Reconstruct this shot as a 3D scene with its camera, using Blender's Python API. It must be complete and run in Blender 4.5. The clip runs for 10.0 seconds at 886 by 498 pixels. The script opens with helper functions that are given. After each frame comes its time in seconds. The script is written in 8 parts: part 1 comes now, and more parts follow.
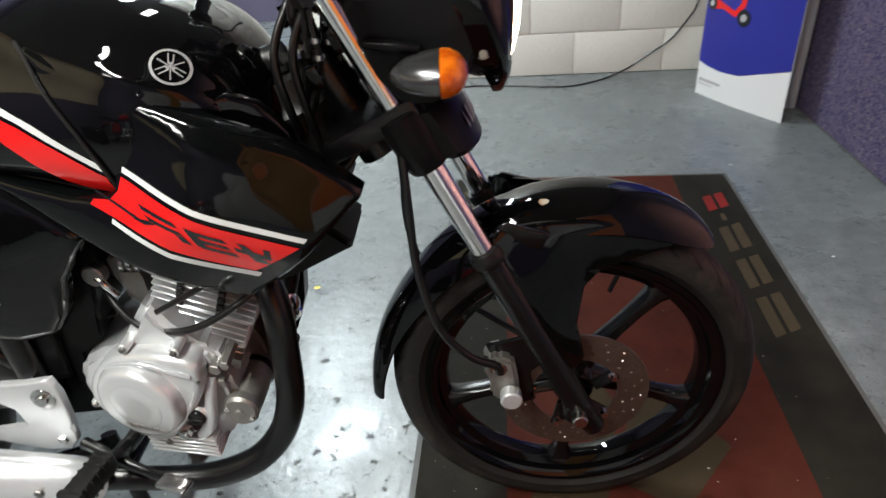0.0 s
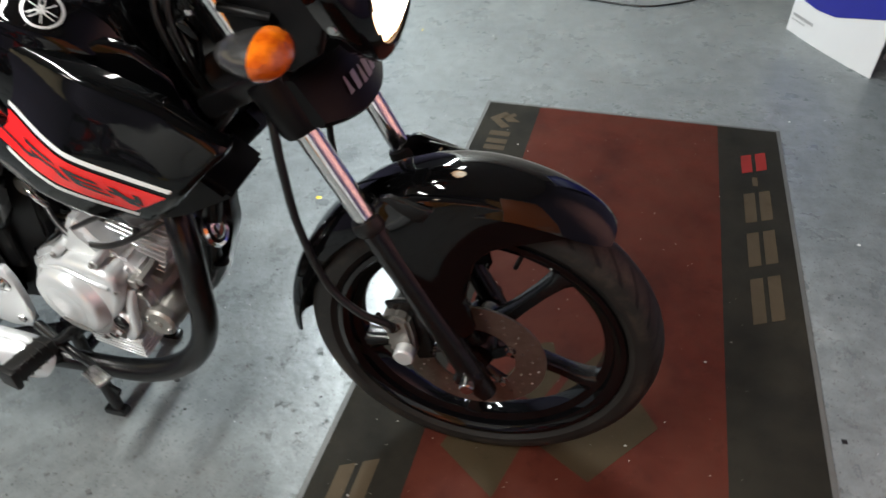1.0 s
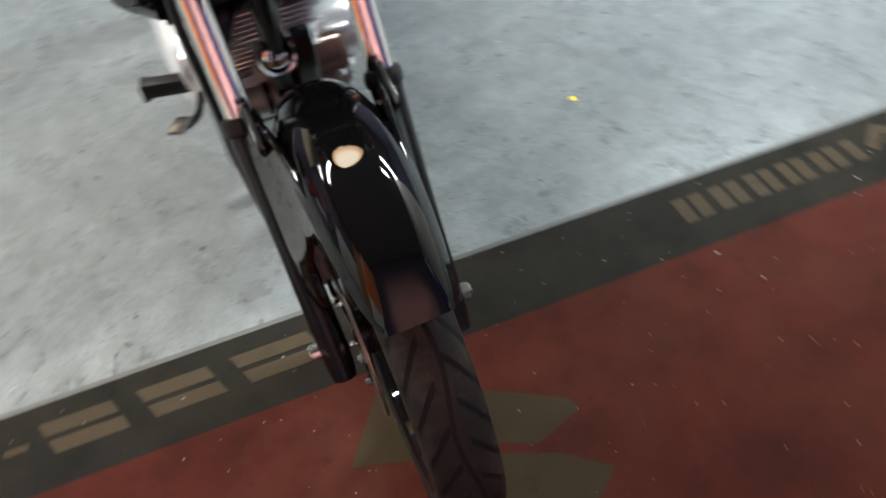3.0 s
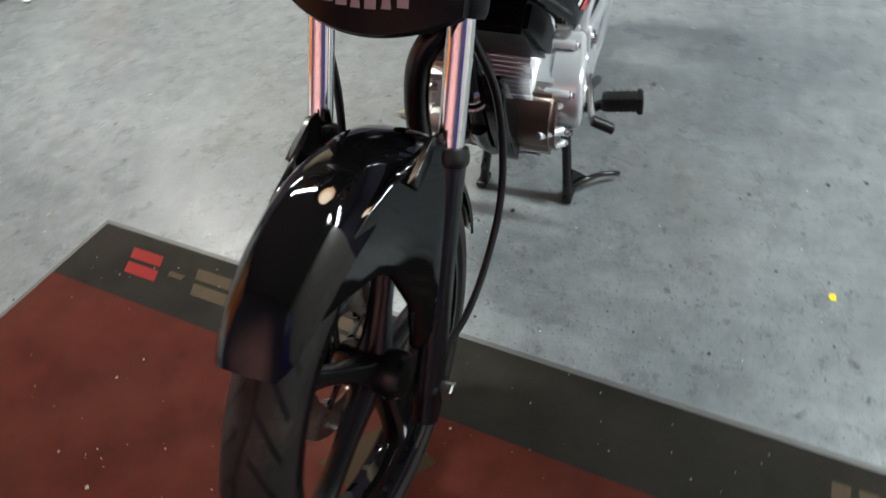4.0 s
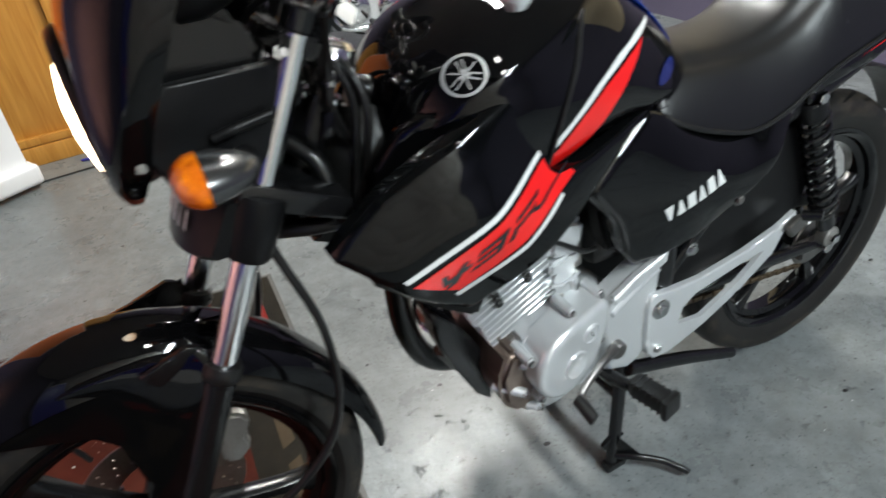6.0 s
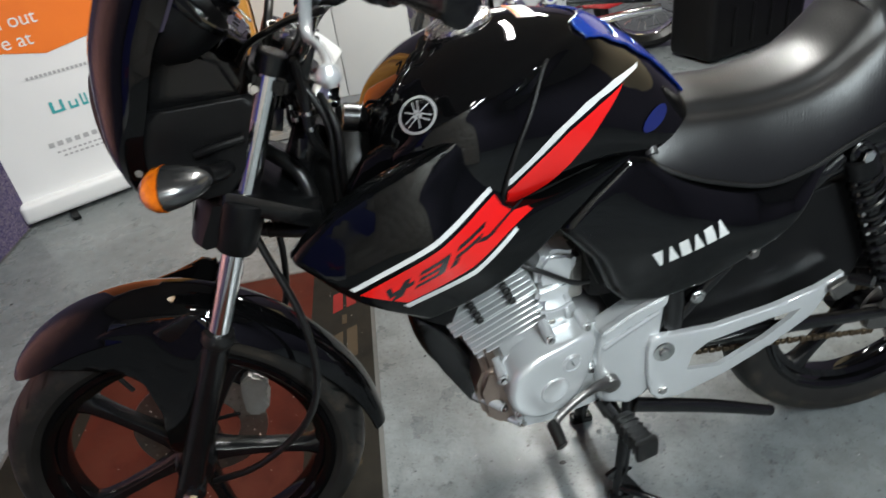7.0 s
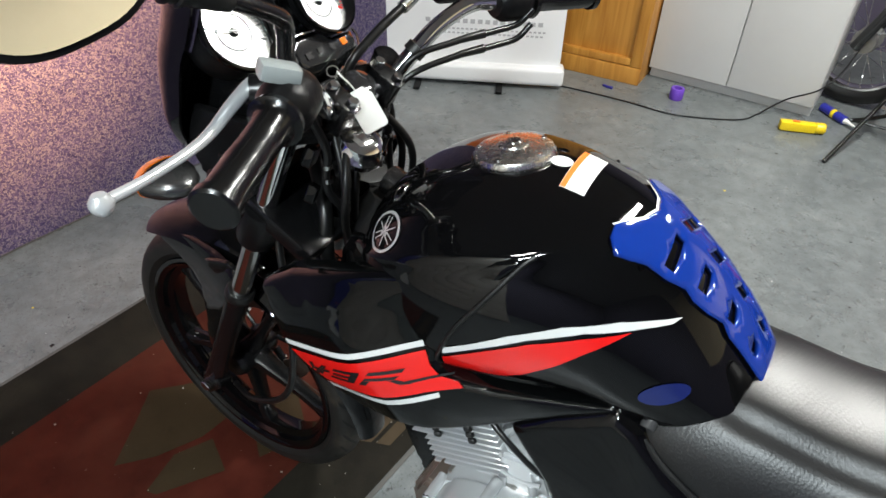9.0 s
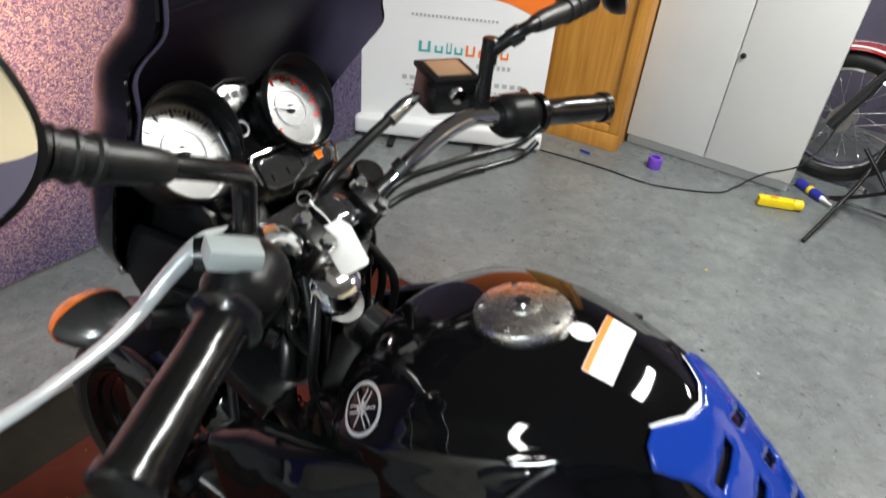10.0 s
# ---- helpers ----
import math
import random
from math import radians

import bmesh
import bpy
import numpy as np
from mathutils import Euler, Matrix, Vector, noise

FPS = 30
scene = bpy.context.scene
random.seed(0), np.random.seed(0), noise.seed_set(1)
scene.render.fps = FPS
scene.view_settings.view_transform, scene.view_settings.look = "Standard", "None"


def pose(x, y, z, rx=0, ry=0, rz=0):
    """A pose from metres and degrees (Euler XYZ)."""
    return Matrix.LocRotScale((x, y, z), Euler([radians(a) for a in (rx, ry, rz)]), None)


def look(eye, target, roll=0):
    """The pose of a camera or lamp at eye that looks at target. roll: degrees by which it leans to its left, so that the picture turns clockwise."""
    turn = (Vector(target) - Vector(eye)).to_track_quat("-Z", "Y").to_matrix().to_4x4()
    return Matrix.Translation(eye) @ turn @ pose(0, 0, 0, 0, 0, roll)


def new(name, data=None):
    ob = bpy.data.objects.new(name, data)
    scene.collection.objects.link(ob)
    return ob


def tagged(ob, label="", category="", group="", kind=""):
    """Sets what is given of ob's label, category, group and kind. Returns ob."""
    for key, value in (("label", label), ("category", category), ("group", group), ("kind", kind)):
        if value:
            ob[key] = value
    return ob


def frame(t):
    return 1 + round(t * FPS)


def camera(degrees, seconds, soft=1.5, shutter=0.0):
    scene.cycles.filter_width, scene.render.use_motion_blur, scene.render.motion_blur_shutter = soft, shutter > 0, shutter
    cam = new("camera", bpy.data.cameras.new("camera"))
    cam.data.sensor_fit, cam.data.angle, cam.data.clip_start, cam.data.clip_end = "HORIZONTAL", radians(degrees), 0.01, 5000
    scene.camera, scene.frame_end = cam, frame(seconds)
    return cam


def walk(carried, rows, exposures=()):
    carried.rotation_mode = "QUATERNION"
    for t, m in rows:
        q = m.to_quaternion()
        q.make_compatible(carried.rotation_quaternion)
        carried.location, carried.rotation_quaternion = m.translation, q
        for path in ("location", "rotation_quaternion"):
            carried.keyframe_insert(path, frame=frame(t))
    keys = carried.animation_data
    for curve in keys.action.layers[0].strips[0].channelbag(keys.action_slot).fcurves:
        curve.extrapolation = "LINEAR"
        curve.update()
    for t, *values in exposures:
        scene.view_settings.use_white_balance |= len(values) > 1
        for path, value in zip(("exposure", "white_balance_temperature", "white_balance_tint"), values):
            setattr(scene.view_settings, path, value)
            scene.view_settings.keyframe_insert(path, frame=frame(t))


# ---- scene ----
cam = camera(68.4, 10.0, soft=1.5, shutter=0.5)
PATH = [
    (0, (-0.143, -0.843, 1.101), (-0.255, 0.838, 0.025), -4.5),
    (0.5, (0.024, -0.834, 1.151), (-0.306, 0.753, -0.021), -6.1),
    (1, (0.148, -0.742, 1.17), (-0.247, 0.704, -0.154), -3.2),
    (1.5, (0.296, -0.618, 1.16), (-0.389, 0.716, -0.163), -5.7),
    (2, (0.488, -0.458, 1.157), (-0.505, 0.642, -0.186), -5.2),
    (2.5, (0.53, -0.258, 1.091), (-0.549, 0.533, -0.395), -5.4),
    (3, (0.532, -0.074, 1.087), (-0.681, 0.307, -0.457), -8.1),
    (3.2, (0.541, 0.02, 1.088), (-0.751, 0.087, -0.437), -10.6),
    (4.3, (0.379, 0.431, 1.087), (-0.775, -0.377, -0.334), -5.9),
    (4.5, (0.339, 0.476, 1.088), (-0.683, -0.495, -0.33), -7.3),
    (5, (0.221, 0.659, 1.134), (-0.398, -0.734, -0.16), -9.3),
    (5.5, (0.065, 0.726, 1.135), (-0.61, -0.768, -0.011), -5.8),
    (6, (-0.136, 0.753, 1.144), (-0.844, -0.754, 0.037), -6.1),
    (6.2, (-0.185, 0.789, 1.147), (-0.77, -0.776, 0.048), -7.2),
    (7.3, (-0.499, 0.92, 1.218), (-0.609, -0.766, 0.149), -6.7),
    (7.5, (-0.571, 0.865, 1.235), (-0.668, -0.804, 0.136), -2.9),
    (8, (-0.687, 0.738, 1.277), (-0.401, -0.845, 0.089), -3.5),
    (8.5, (-0.779, 0.635, 1.321), (-0.02, -0.827, 0.187), -1.3),
    (9, (-0.846, 0.593, 1.341), (-0.012, -0.738, 0.103), 1.5),
    (9.5, (-0.789, 0.525, 1.34), (-0.004, -0.869, 0.141), 4.2),
    (10, (-0.72, 0.452, 1.363), (0.061, -0.991, 0.219), 5.5),
]
walk(cam, [(t, look(eye, target, roll)) for t, eye, target, roll in PATH], exposures=[(0.0, 0.08), (0.7, 0.17), (1.2, 0.31), (2.0, 0.35), (3.0, 0.5), (4.4, 0.36), (5.0, 0.38), (5.6, 0.27), (6.2, 0.17), (7.6, -0.03), (8.4, -0.03), (9.0, 0.03), (10.0, 0.05)])

# ---- light ----
world = bpy.data.worlds.new("shop_air")
scene.world = world
world.use_nodes = True
world.node_tree.nodes["Background"].inputs[0].default_value = (1.0, 0.95, 0.86, 1)
world.node_tree.nodes["Background"].inputs[1].default_value = 0.01

COOL, NEUTRAL = (0.85, 0.965, 1.0), (0.98, 0.98, 0.93)
TUBES = [(-1.22, 2.5, 90, 1.5, 1.08, COOL), (-0.7, 1.4, 90, 0.5, 0.36, NEUTRAL), (-1.25, -1.3, 90, 1.5, 0.86, NEUTRAL), (-2.2, -2.95, 90, 0.8, 0.4, NEUTRAL)]
CEILING = 2.65
TUBE_POWER = 90.0


def area_lamp(name, m, sx, sy, power, colour):
    data = bpy.data.lights.new(name, "AREA")
    data.shape, data.size, data.size_y, data.energy, data.color = "RECTANGLE", sx, sy, power, colour
    ob = new(name, data)
    ob.matrix_world = m
    return ob


def spot_lamp(name, m, power, colour, degrees, blend, radius):
    data = bpy.data.lights.new(name, "SPOT")
    data.energy, data.color, data.spot_size, data.spot_blend, data.shadow_soft_size = power, colour, radians(degrees), blend, radius
    ob = new(name, data)
    ob.matrix_world = m
    return ob


# ---- materials ----
def principled(name, col, rough, metal=0.0, coat=0.0, var=None, bump=None, spec=0.5, rough_var=0.0):
    """var: (scale, amount, second colour); bump: (scale, metres)."""
    m = bpy.data.materials.new(name)
    m.use_nodes = True
    nt = m.node_tree
    b = nt.nodes["Principled BSDF"]
    b.inputs["Base Color"].default_value = (*col, 1)
    b.inputs["Roughness"].default_value = rough
    b.inputs["Metallic"].default_value = metal
    b.inputs["Coat Weight"].default_value = coat
    b.inputs["Coat Roughness"].default_value = 0.03
    b.inputs["Specular IOR Level"].default_value = spec
    co = nt.nodes.new("ShaderNodeTexCoord")
    if var:
        n1 = nt.nodes.new("ShaderNodeTexNoise")
        n1.inputs["Scale"].default_value, n1.inputs["Detail"].default_value = var[0], 6
        n1.inputs["Roughness"].default_value = 0.65
        nt.links.new(co.outputs["Object"], n1.inputs["Vector"])
        ramp = nt.nodes.new("ShaderNodeValToRGB")
        ramp.color_ramp.elements[0].position, ramp.color_ramp.elements[1].position = 0.5 - 0.5 * var[1], 0.5 + 0.5 * var[1]
        ramp.color_ramp.elements[0].color, ramp.color_ramp.elements[1].color = (*col, 1), (*var[2], 1)
        nt.links.new(n1.outputs["Fac"], ramp.inputs["Fac"])
        nt.links.new(ramp.outputs["Color"], b.inputs["Base Color"])
        if rough_var:
            mr = nt.nodes.new("ShaderNodeMapRange")
            mr.inputs["To Min"].default_value, mr.inputs["To Max"].default_value = rough - rough_var, rough + rough_var
            n2 = nt.nodes.new("ShaderNodeTexNoise")
            n2.inputs["Scale"].default_value, n2.inputs["Detail"].default_value = var[0] * 2.3, 5
            nt.links.new(co.outputs["Object"], n2.inputs["Vector"])
            nt.links.new(n2.outputs["Fac"], mr.inputs["Value"])
            nt.links.new(mr.outputs["Result"], b.inputs["Roughness"])
    if bump:
        n3 = nt.nodes.new("ShaderNodeTexNoise")
        n3.inputs["Scale"].default_value, n3.inputs["Detail"].default_value = bump[0], 4
        nt.links.new(co.outputs["Object"], n3.inputs["Vector"])
        bp = nt.nodes.new("ShaderNodeBump")
        bp.inputs["Distance"].default_value = bump[1]
        nt.links.new(n3.outputs["Fac"], bp.inputs["Height"])
        nt.links.new(bp.outputs["Normal"], b.inputs["Normal"])
    return m


def glowing(name, col, strength):
    m = bpy.data.materials.new(name)
    m.use_nodes = True
    b = m.node_tree.nodes["Principled BSDF"]
    b.inputs["Base Color"].default_value = (*col, 1)
    b.inputs["Emission Color"].default_value = (*col, 1)
    b.inputs["Emission Strength"].default_value = strength
    return m


def headlamp_material():
    """Burning bulb behind a round lens: hot in the middle, peach towards the rim."""
    m = glowing("lit_headlamp_glass", (1.0, 0.75, 0.5), 1.0)
    nt = m.node_tree
    b = nt.nodes["Principled BSDF"]
    co = nt.nodes.new("ShaderNodeTexCoord")
    dist = nt.nodes.new("ShaderNodeVectorMath")
    dist.operation = "DISTANCE"
    dist.inputs[1].default_value = (-0.09, 0.0, 0.915)
    nt.links.new(co.outputs["Object"], dist.inputs[0])
    col, power = nt.nodes.new("ShaderNodeValToRGB"), nt.nodes.new("ShaderNodeMapRange")
    e = col.color_ramp.elements
    e[0].position, e[0].color = 0.045, (1.0, 0.86, 0.66, 1)
    e[1].position, e[1].color = 0.085, (1.0, 0.55, 0.26, 1)
    power.inputs["From Min"].default_value, power.inputs["From Max"].default_value = 0.055, 0.084
    power.inputs["To Min"].default_value, power.inputs["To Max"].default_value = 16.0, 5.0
    for n in (col.inputs["Fac"], power.inputs["Value"]):
        nt.links.new(dist.outputs["Value"], n)
    nt.links.new(col.outputs["Color"], b.inputs["Emission Color"])
    nt.links.new(power.outputs["Result"], b.inputs["Emission Strength"])
    return m


M = {}
M["headlamp"] = headlamp_material()
M["paint"] = principled("gloss_black_paint", (0.0016, 0.0016, 0.0018), 0.035, spec=0.38, var=(3.0, 0.8, (0.0022, 0.0022, 0.0025)), bump=(22.0, 0.00006))
M["shroud"] = principled("black_lacquered_panel", (0.0014, 0.0016, 0.0017), 0.06, spec=0.33, var=(4.0, 0.8, (0.0022, 0.0025, 0.0027)), bump=(24.0, 0.00008))
M["satin"] = principled("satin_black_metal", (0.0028, 0.0028, 0.003), 0.27, spec=0.45, var=(14.0, 0.7, (0.0055, 0.0055, 0.006)), bump=(220.0, 0.0002))
M["plastic"] = principled("black_plastic", (0.0032, 0.0032, 0.0035), 0.34, spec=0.16, var=(18.0, 0.6, (0.0062, 0.0062, 0.0066)), bump=(420.0, 0.0003), rough_var=0.08)
M["rubber"] = principled("black_rubber", (0.004, 0.004, 0.004), 0.42, spec=0.4, var=(25.0, 0.6, (0.009, 0.0087, 0.0084)), bump=(300.0, 0.0003), rough_var=0.1)
M["grip"] = principled("shiny_worn_rubber", (0.0025, 0.0025, 0.0025), 0.2, spec=0.45, var=(30.0, 0.6, (0.005, 0.005, 0.005)), bump=(34.0, 0.0012), rough_var=0.1)
M["navy"] = principled("dark_blue_gel", (0.006, 0.012, 0.09), 0.16, coat=0.5, var=(30.0, 0.6, (0.008, 0.016, 0.11)))
M["capmetal"] = principled("polished_cap_alloy", (0.86, 0.85, 0.82), 0.27, 1.0, var=(70.0, 0.8, (0.66, 0.64, 0.6)), bump=(60.0, 0.0004), rough_var=0.05)
M["chrome"] = principled("chrome", (0.82, 0.82, 0.82), 0.09, 1.0, var=(9.0, 0.8, (0.76, 0.76, 0.76)))
M["alloy"] = principled("silver_painted_alloy", (0.71, 0.73, 0.74), 0.25, 0.55, var=(9.0, 0.8, (0.64, 0.655, 0.665)), bump=(420.0, 0.00006), rough_var=0.03)
M["bronze"] = principled("bronze_toned_casting", (0.24, 0.185, 0.15), 0.34, 0.7, var=(22.0, 0.8, (0.14, 0.11, 0.095)), bump=(300.0, 0.0004), rough_var=0.06)
M["marksilver"] = principled("silver_print", (0.42, 0.42, 0.43), 0.4, 0.2, var=(60.0, 0.6, (0.36, 0.36, 0.37)))
M["crumb"] = principled("dusty_crumbs", (0.32, 0.31, 0.29), 0.7, var=(40.0, 0.6, (0.2, 0.19, 0.17)))
M["mattrim"] = principled("grey_mat_edge", (0.085, 0.085, 0.08), 0.6, var=(30.0, 0.6, (0.06, 0.06, 0.056)), bump=(400.0, 0.0006))
M["signal"] = principled("dark_silver_signal_shell", (0.11, 0.11, 0.112), 0.22, 0.8, var=(12.0, 0.6, (0.08, 0.08, 0.08)))
M["cast"] = principled("raw_cast_alloy", (0.36, 0.35, 0.33), 0.4, 0.75, var=(30.0, 0.9, (0.2, 0.19, 0.175)), bump=(300.0, 0.0006), rough_var=0.1)
M["steel"] = principled("dull_steel", (0.3, 0.29, 0.28), 0.4, 1.0, var=(40.0, 0.9, (0.17, 0.16, 0.15)), bump=(200.0, 0.0003), rough_var=0.1)
M["disc"] = principled("brushed_disc_steel", (0.3, 0.265, 0.235), 0.36, 0.9, var=(60.0, 0.9, (0.16, 0.115, 0.085)), rough_var=0.1)
M["bolt"] = principled("zinc_bolt", (0.66, 0.66, 0.65), 0.18, 1.0, var=(60.0, 0.8, (0.5, 0.5, 0.49)))
M["red"] = principled("red_decal", (0.76, 0.01, 0.008), 0.16, coat=0.4, var=(8.0, 0.5, (0.7, 0.01, 0.008)))
M["white"] = principled("white_decal", (0.72, 0.73, 0.72), 0.25, coat=0.4, var=(12.0, 0.5, (0.64, 0.65, 0.64)))
M["ink"] = principled("black_decal", (0.008, 0.008, 0.009), 0.2, coat=0.5)
M["blue"] = principled("blue_gel_pad", (0.003, 0.022, 0.19), 0.08, coat=0.5, var=(7.0, 0.6, (0.005, 0.03, 0.24)), bump=(9.0, 0.0001))
M["amber"] = principled("amber_lens", (0.42, 0.03, 0.001), 0.1, coat=0.8, var=(34.0, 0.45, (1.0, 0.26, 0.008)), bump=(80.0, 0.003))
M["smoke"] = principled("dark_smoked_plastic", (0.025, 0.025, 0.026), 0.1, 0.2, coat=0.6, var=(12.0, 0.6, (0.018, 0.018, 0.019)))
M["glass"] = principled("mirror_glass", (0.86, 0.88, 0.88), 0.015, 1.0)
# purple in the base colour stands for the carpet's reflection in the screen
M["screen"] = principled("purple_sheen_screen", (0.055, 0.045, 0.072), 0.3, spec=0.4, var=(6.0, 0.7, (0.045, 0.036, 0.06)), bump=(60.0, 0.0001))
M["tan"] = principled("tan_lid_reflection", (0.26, 0.16, 0.09), 0.35, var=(30.0, 0.8, (0.17, 0.1, 0.06)))
M["emblem"] = principled("silver_emblem", (0.62, 0.62, 0.62), 0.32, 0.55, var=(30.0, 0.5, (0.55, 0.55, 0.55)))
# the pale grey carries the highlight on the seat's piping and front lip
M["welt"] = principled("paled_grey_vinyl", (0.06, 0.06, 0.06), 0.25, spec=0.5, var=(40.0, 0.8, (0.03, 0.03, 0.03)))
M["dial"] = principled("silver_dial_face", (0.5, 0.5, 0.5), 0.24, 0.9, coat=1.0, var=(20.0, 0.5, (0.42, 0.42, 0.425)))
M["paper"] = principled("white_card", (0.8, 0.8, 0.78), 0.6, var=(30.0, 0.5, (0.72, 0.72, 0.7)))
M["yellow"] = principled("yellow_plastic", (0.8, 0.6, 0.01), 0.35, var=(20.0, 0.5, (0.75, 0.52, 0.01)))
M["purple"] = principled("purple_tape", (0.16, 0.06, 0.5), 0.4, var=(40.0, 0.6, (0.12, 0.045, 0.4)))
M["cable"] = principled("black_cable_sheath", (0.0035, 0.0035, 0.0035), 0.32, var=(30.0, 0.6, (0.0065, 0.0065, 0.0065)))
M["cabinet"] = principled("grey_white_steel", (0.56, 0.56, 0.55), 0.42, var=(3.0, 0.8, (0.5, 0.5, 0.49)), bump=(500.0, 0.0001), rough_var=0.06)
M["bannerw"] = principled("white_banner_vinyl", (0.78, 0.78, 0.78), 0.38, var=(2.0, 0.8, (0.72, 0.72, 0.73)), bump=(5.0, 0.003))
M["bannerb"] = principled("blue_banner_vinyl", (0.018, 0.02, 0.24), 0.35, var=(2.5, 0.8, (0.025, 0.03, 0.3)), bump=(5.0, 0.002))
M["orange"] = principled("orange_print", (0.85, 0.2, 0.02), 0.4, var=(6.0, 0.5, (0.8, 0.17, 0.02)))
M["teal"] = principled("teal_print", (0.05, 0.36, 0.38), 0.4)
M["greyprint"] = principled("grey_print", (0.4, 0.4, 0.41), 0.5)
M["redbike"] = principled("red_bike_paint", (0.42, 0.008, 0.012), 0.12, coat=1.0, var=(5.0, 0.6, (0.34, 0.006, 0.01)))
M["rust"] = principled("chain_links", (0.12, 0.085, 0.05), 0.45, 0.8, var=(60.0, 0.9, (0.06, 0.045, 0.03)))


def carpet_material():
    m = principled("purple_speckled_carpet", (0.05, 0.035, 0.11), 0.95, spec=0.1)
    nt = m.node_tree
    b = nt.nodes["Principled BSDF"]
    co = nt.nodes.new("ShaderNodeTexCoord")
    v = nt.nodes.new("ShaderNodeTexVoronoi")
    v.inputs["Scale"].default_value = 250
    v.inputs["Randomness"].default_value = 1.0
    warp = nt.nodes.new("ShaderNodeTexNoise")
    warp.inputs["Scale"].default_value = 60
    mix = nt.nodes.new("ShaderNodeMixRGB")
    mix.inputs["Fac"].default_value = 0.03
    nt.links.new(co.outputs["Object"], mix.inputs["Color1"])
    nt.links.new(warp.outputs["Color"], mix.inputs["Color2"])
    nt.links.new(co.outputs["Object"], warp.inputs["Vector"])
    nt.links.new(mix.outputs["Color"], v.inputs["Vector"])
    sep = nt.nodes.new("ShaderNodeSeparateColor")
    nt.links.new(v.outputs["Color"], sep.inputs["Color"])
    ramp = nt.nodes.new("ShaderNodeValToRGB")
    e = ramp.color_ramp.elements
    e[0].position, e[0].color = 0.0, (0.042, 0.034, 0.092, 1)
    e[1].position, e[1].color = 1.0, (0.235, 0.203, 0.235, 1)
    for p, c in ((0.35, (0.07, 0.056, 0.135, 1)), (0.6, (0.13, 0.105, 0.2, 1)), (0.8, (0.2, 0.168, 0.225, 1))):
        k = e.new(p)
        k.color = c
    nt.links.new(sep.outputs["Red"], ramp.inputs["Fac"])
    n2 = nt.nodes.new("ShaderNodeTexNoise")
    n2.inputs["Scale"].default_value = 3.0
    nt.links.new(co.outputs["Object"], n2.inputs["Vector"])
    mul = nt.nodes.new("ShaderNodeMixRGB")
    mul.blend_type, mul.inputs["Fac"].default_value = "MULTIPLY", 0.35
    nt.links.new(ramp.outputs["Color"], mul.inputs["Color1"])
    nt.links.new(n2.outputs["Fac"], mul.inputs["Color2"])
    nt.links.new(mul.outputs["Color"], b.inputs["Base Color"])
    bp = nt.nodes.new("ShaderNodeBump")
    bp.inputs["Distance"].default_value = 0.006
    nt.links.new(sep.outputs["Green"], bp.inputs["Height"])
    nt.links.new(bp.outputs["Normal"], b.inputs["Normal"])
    return m


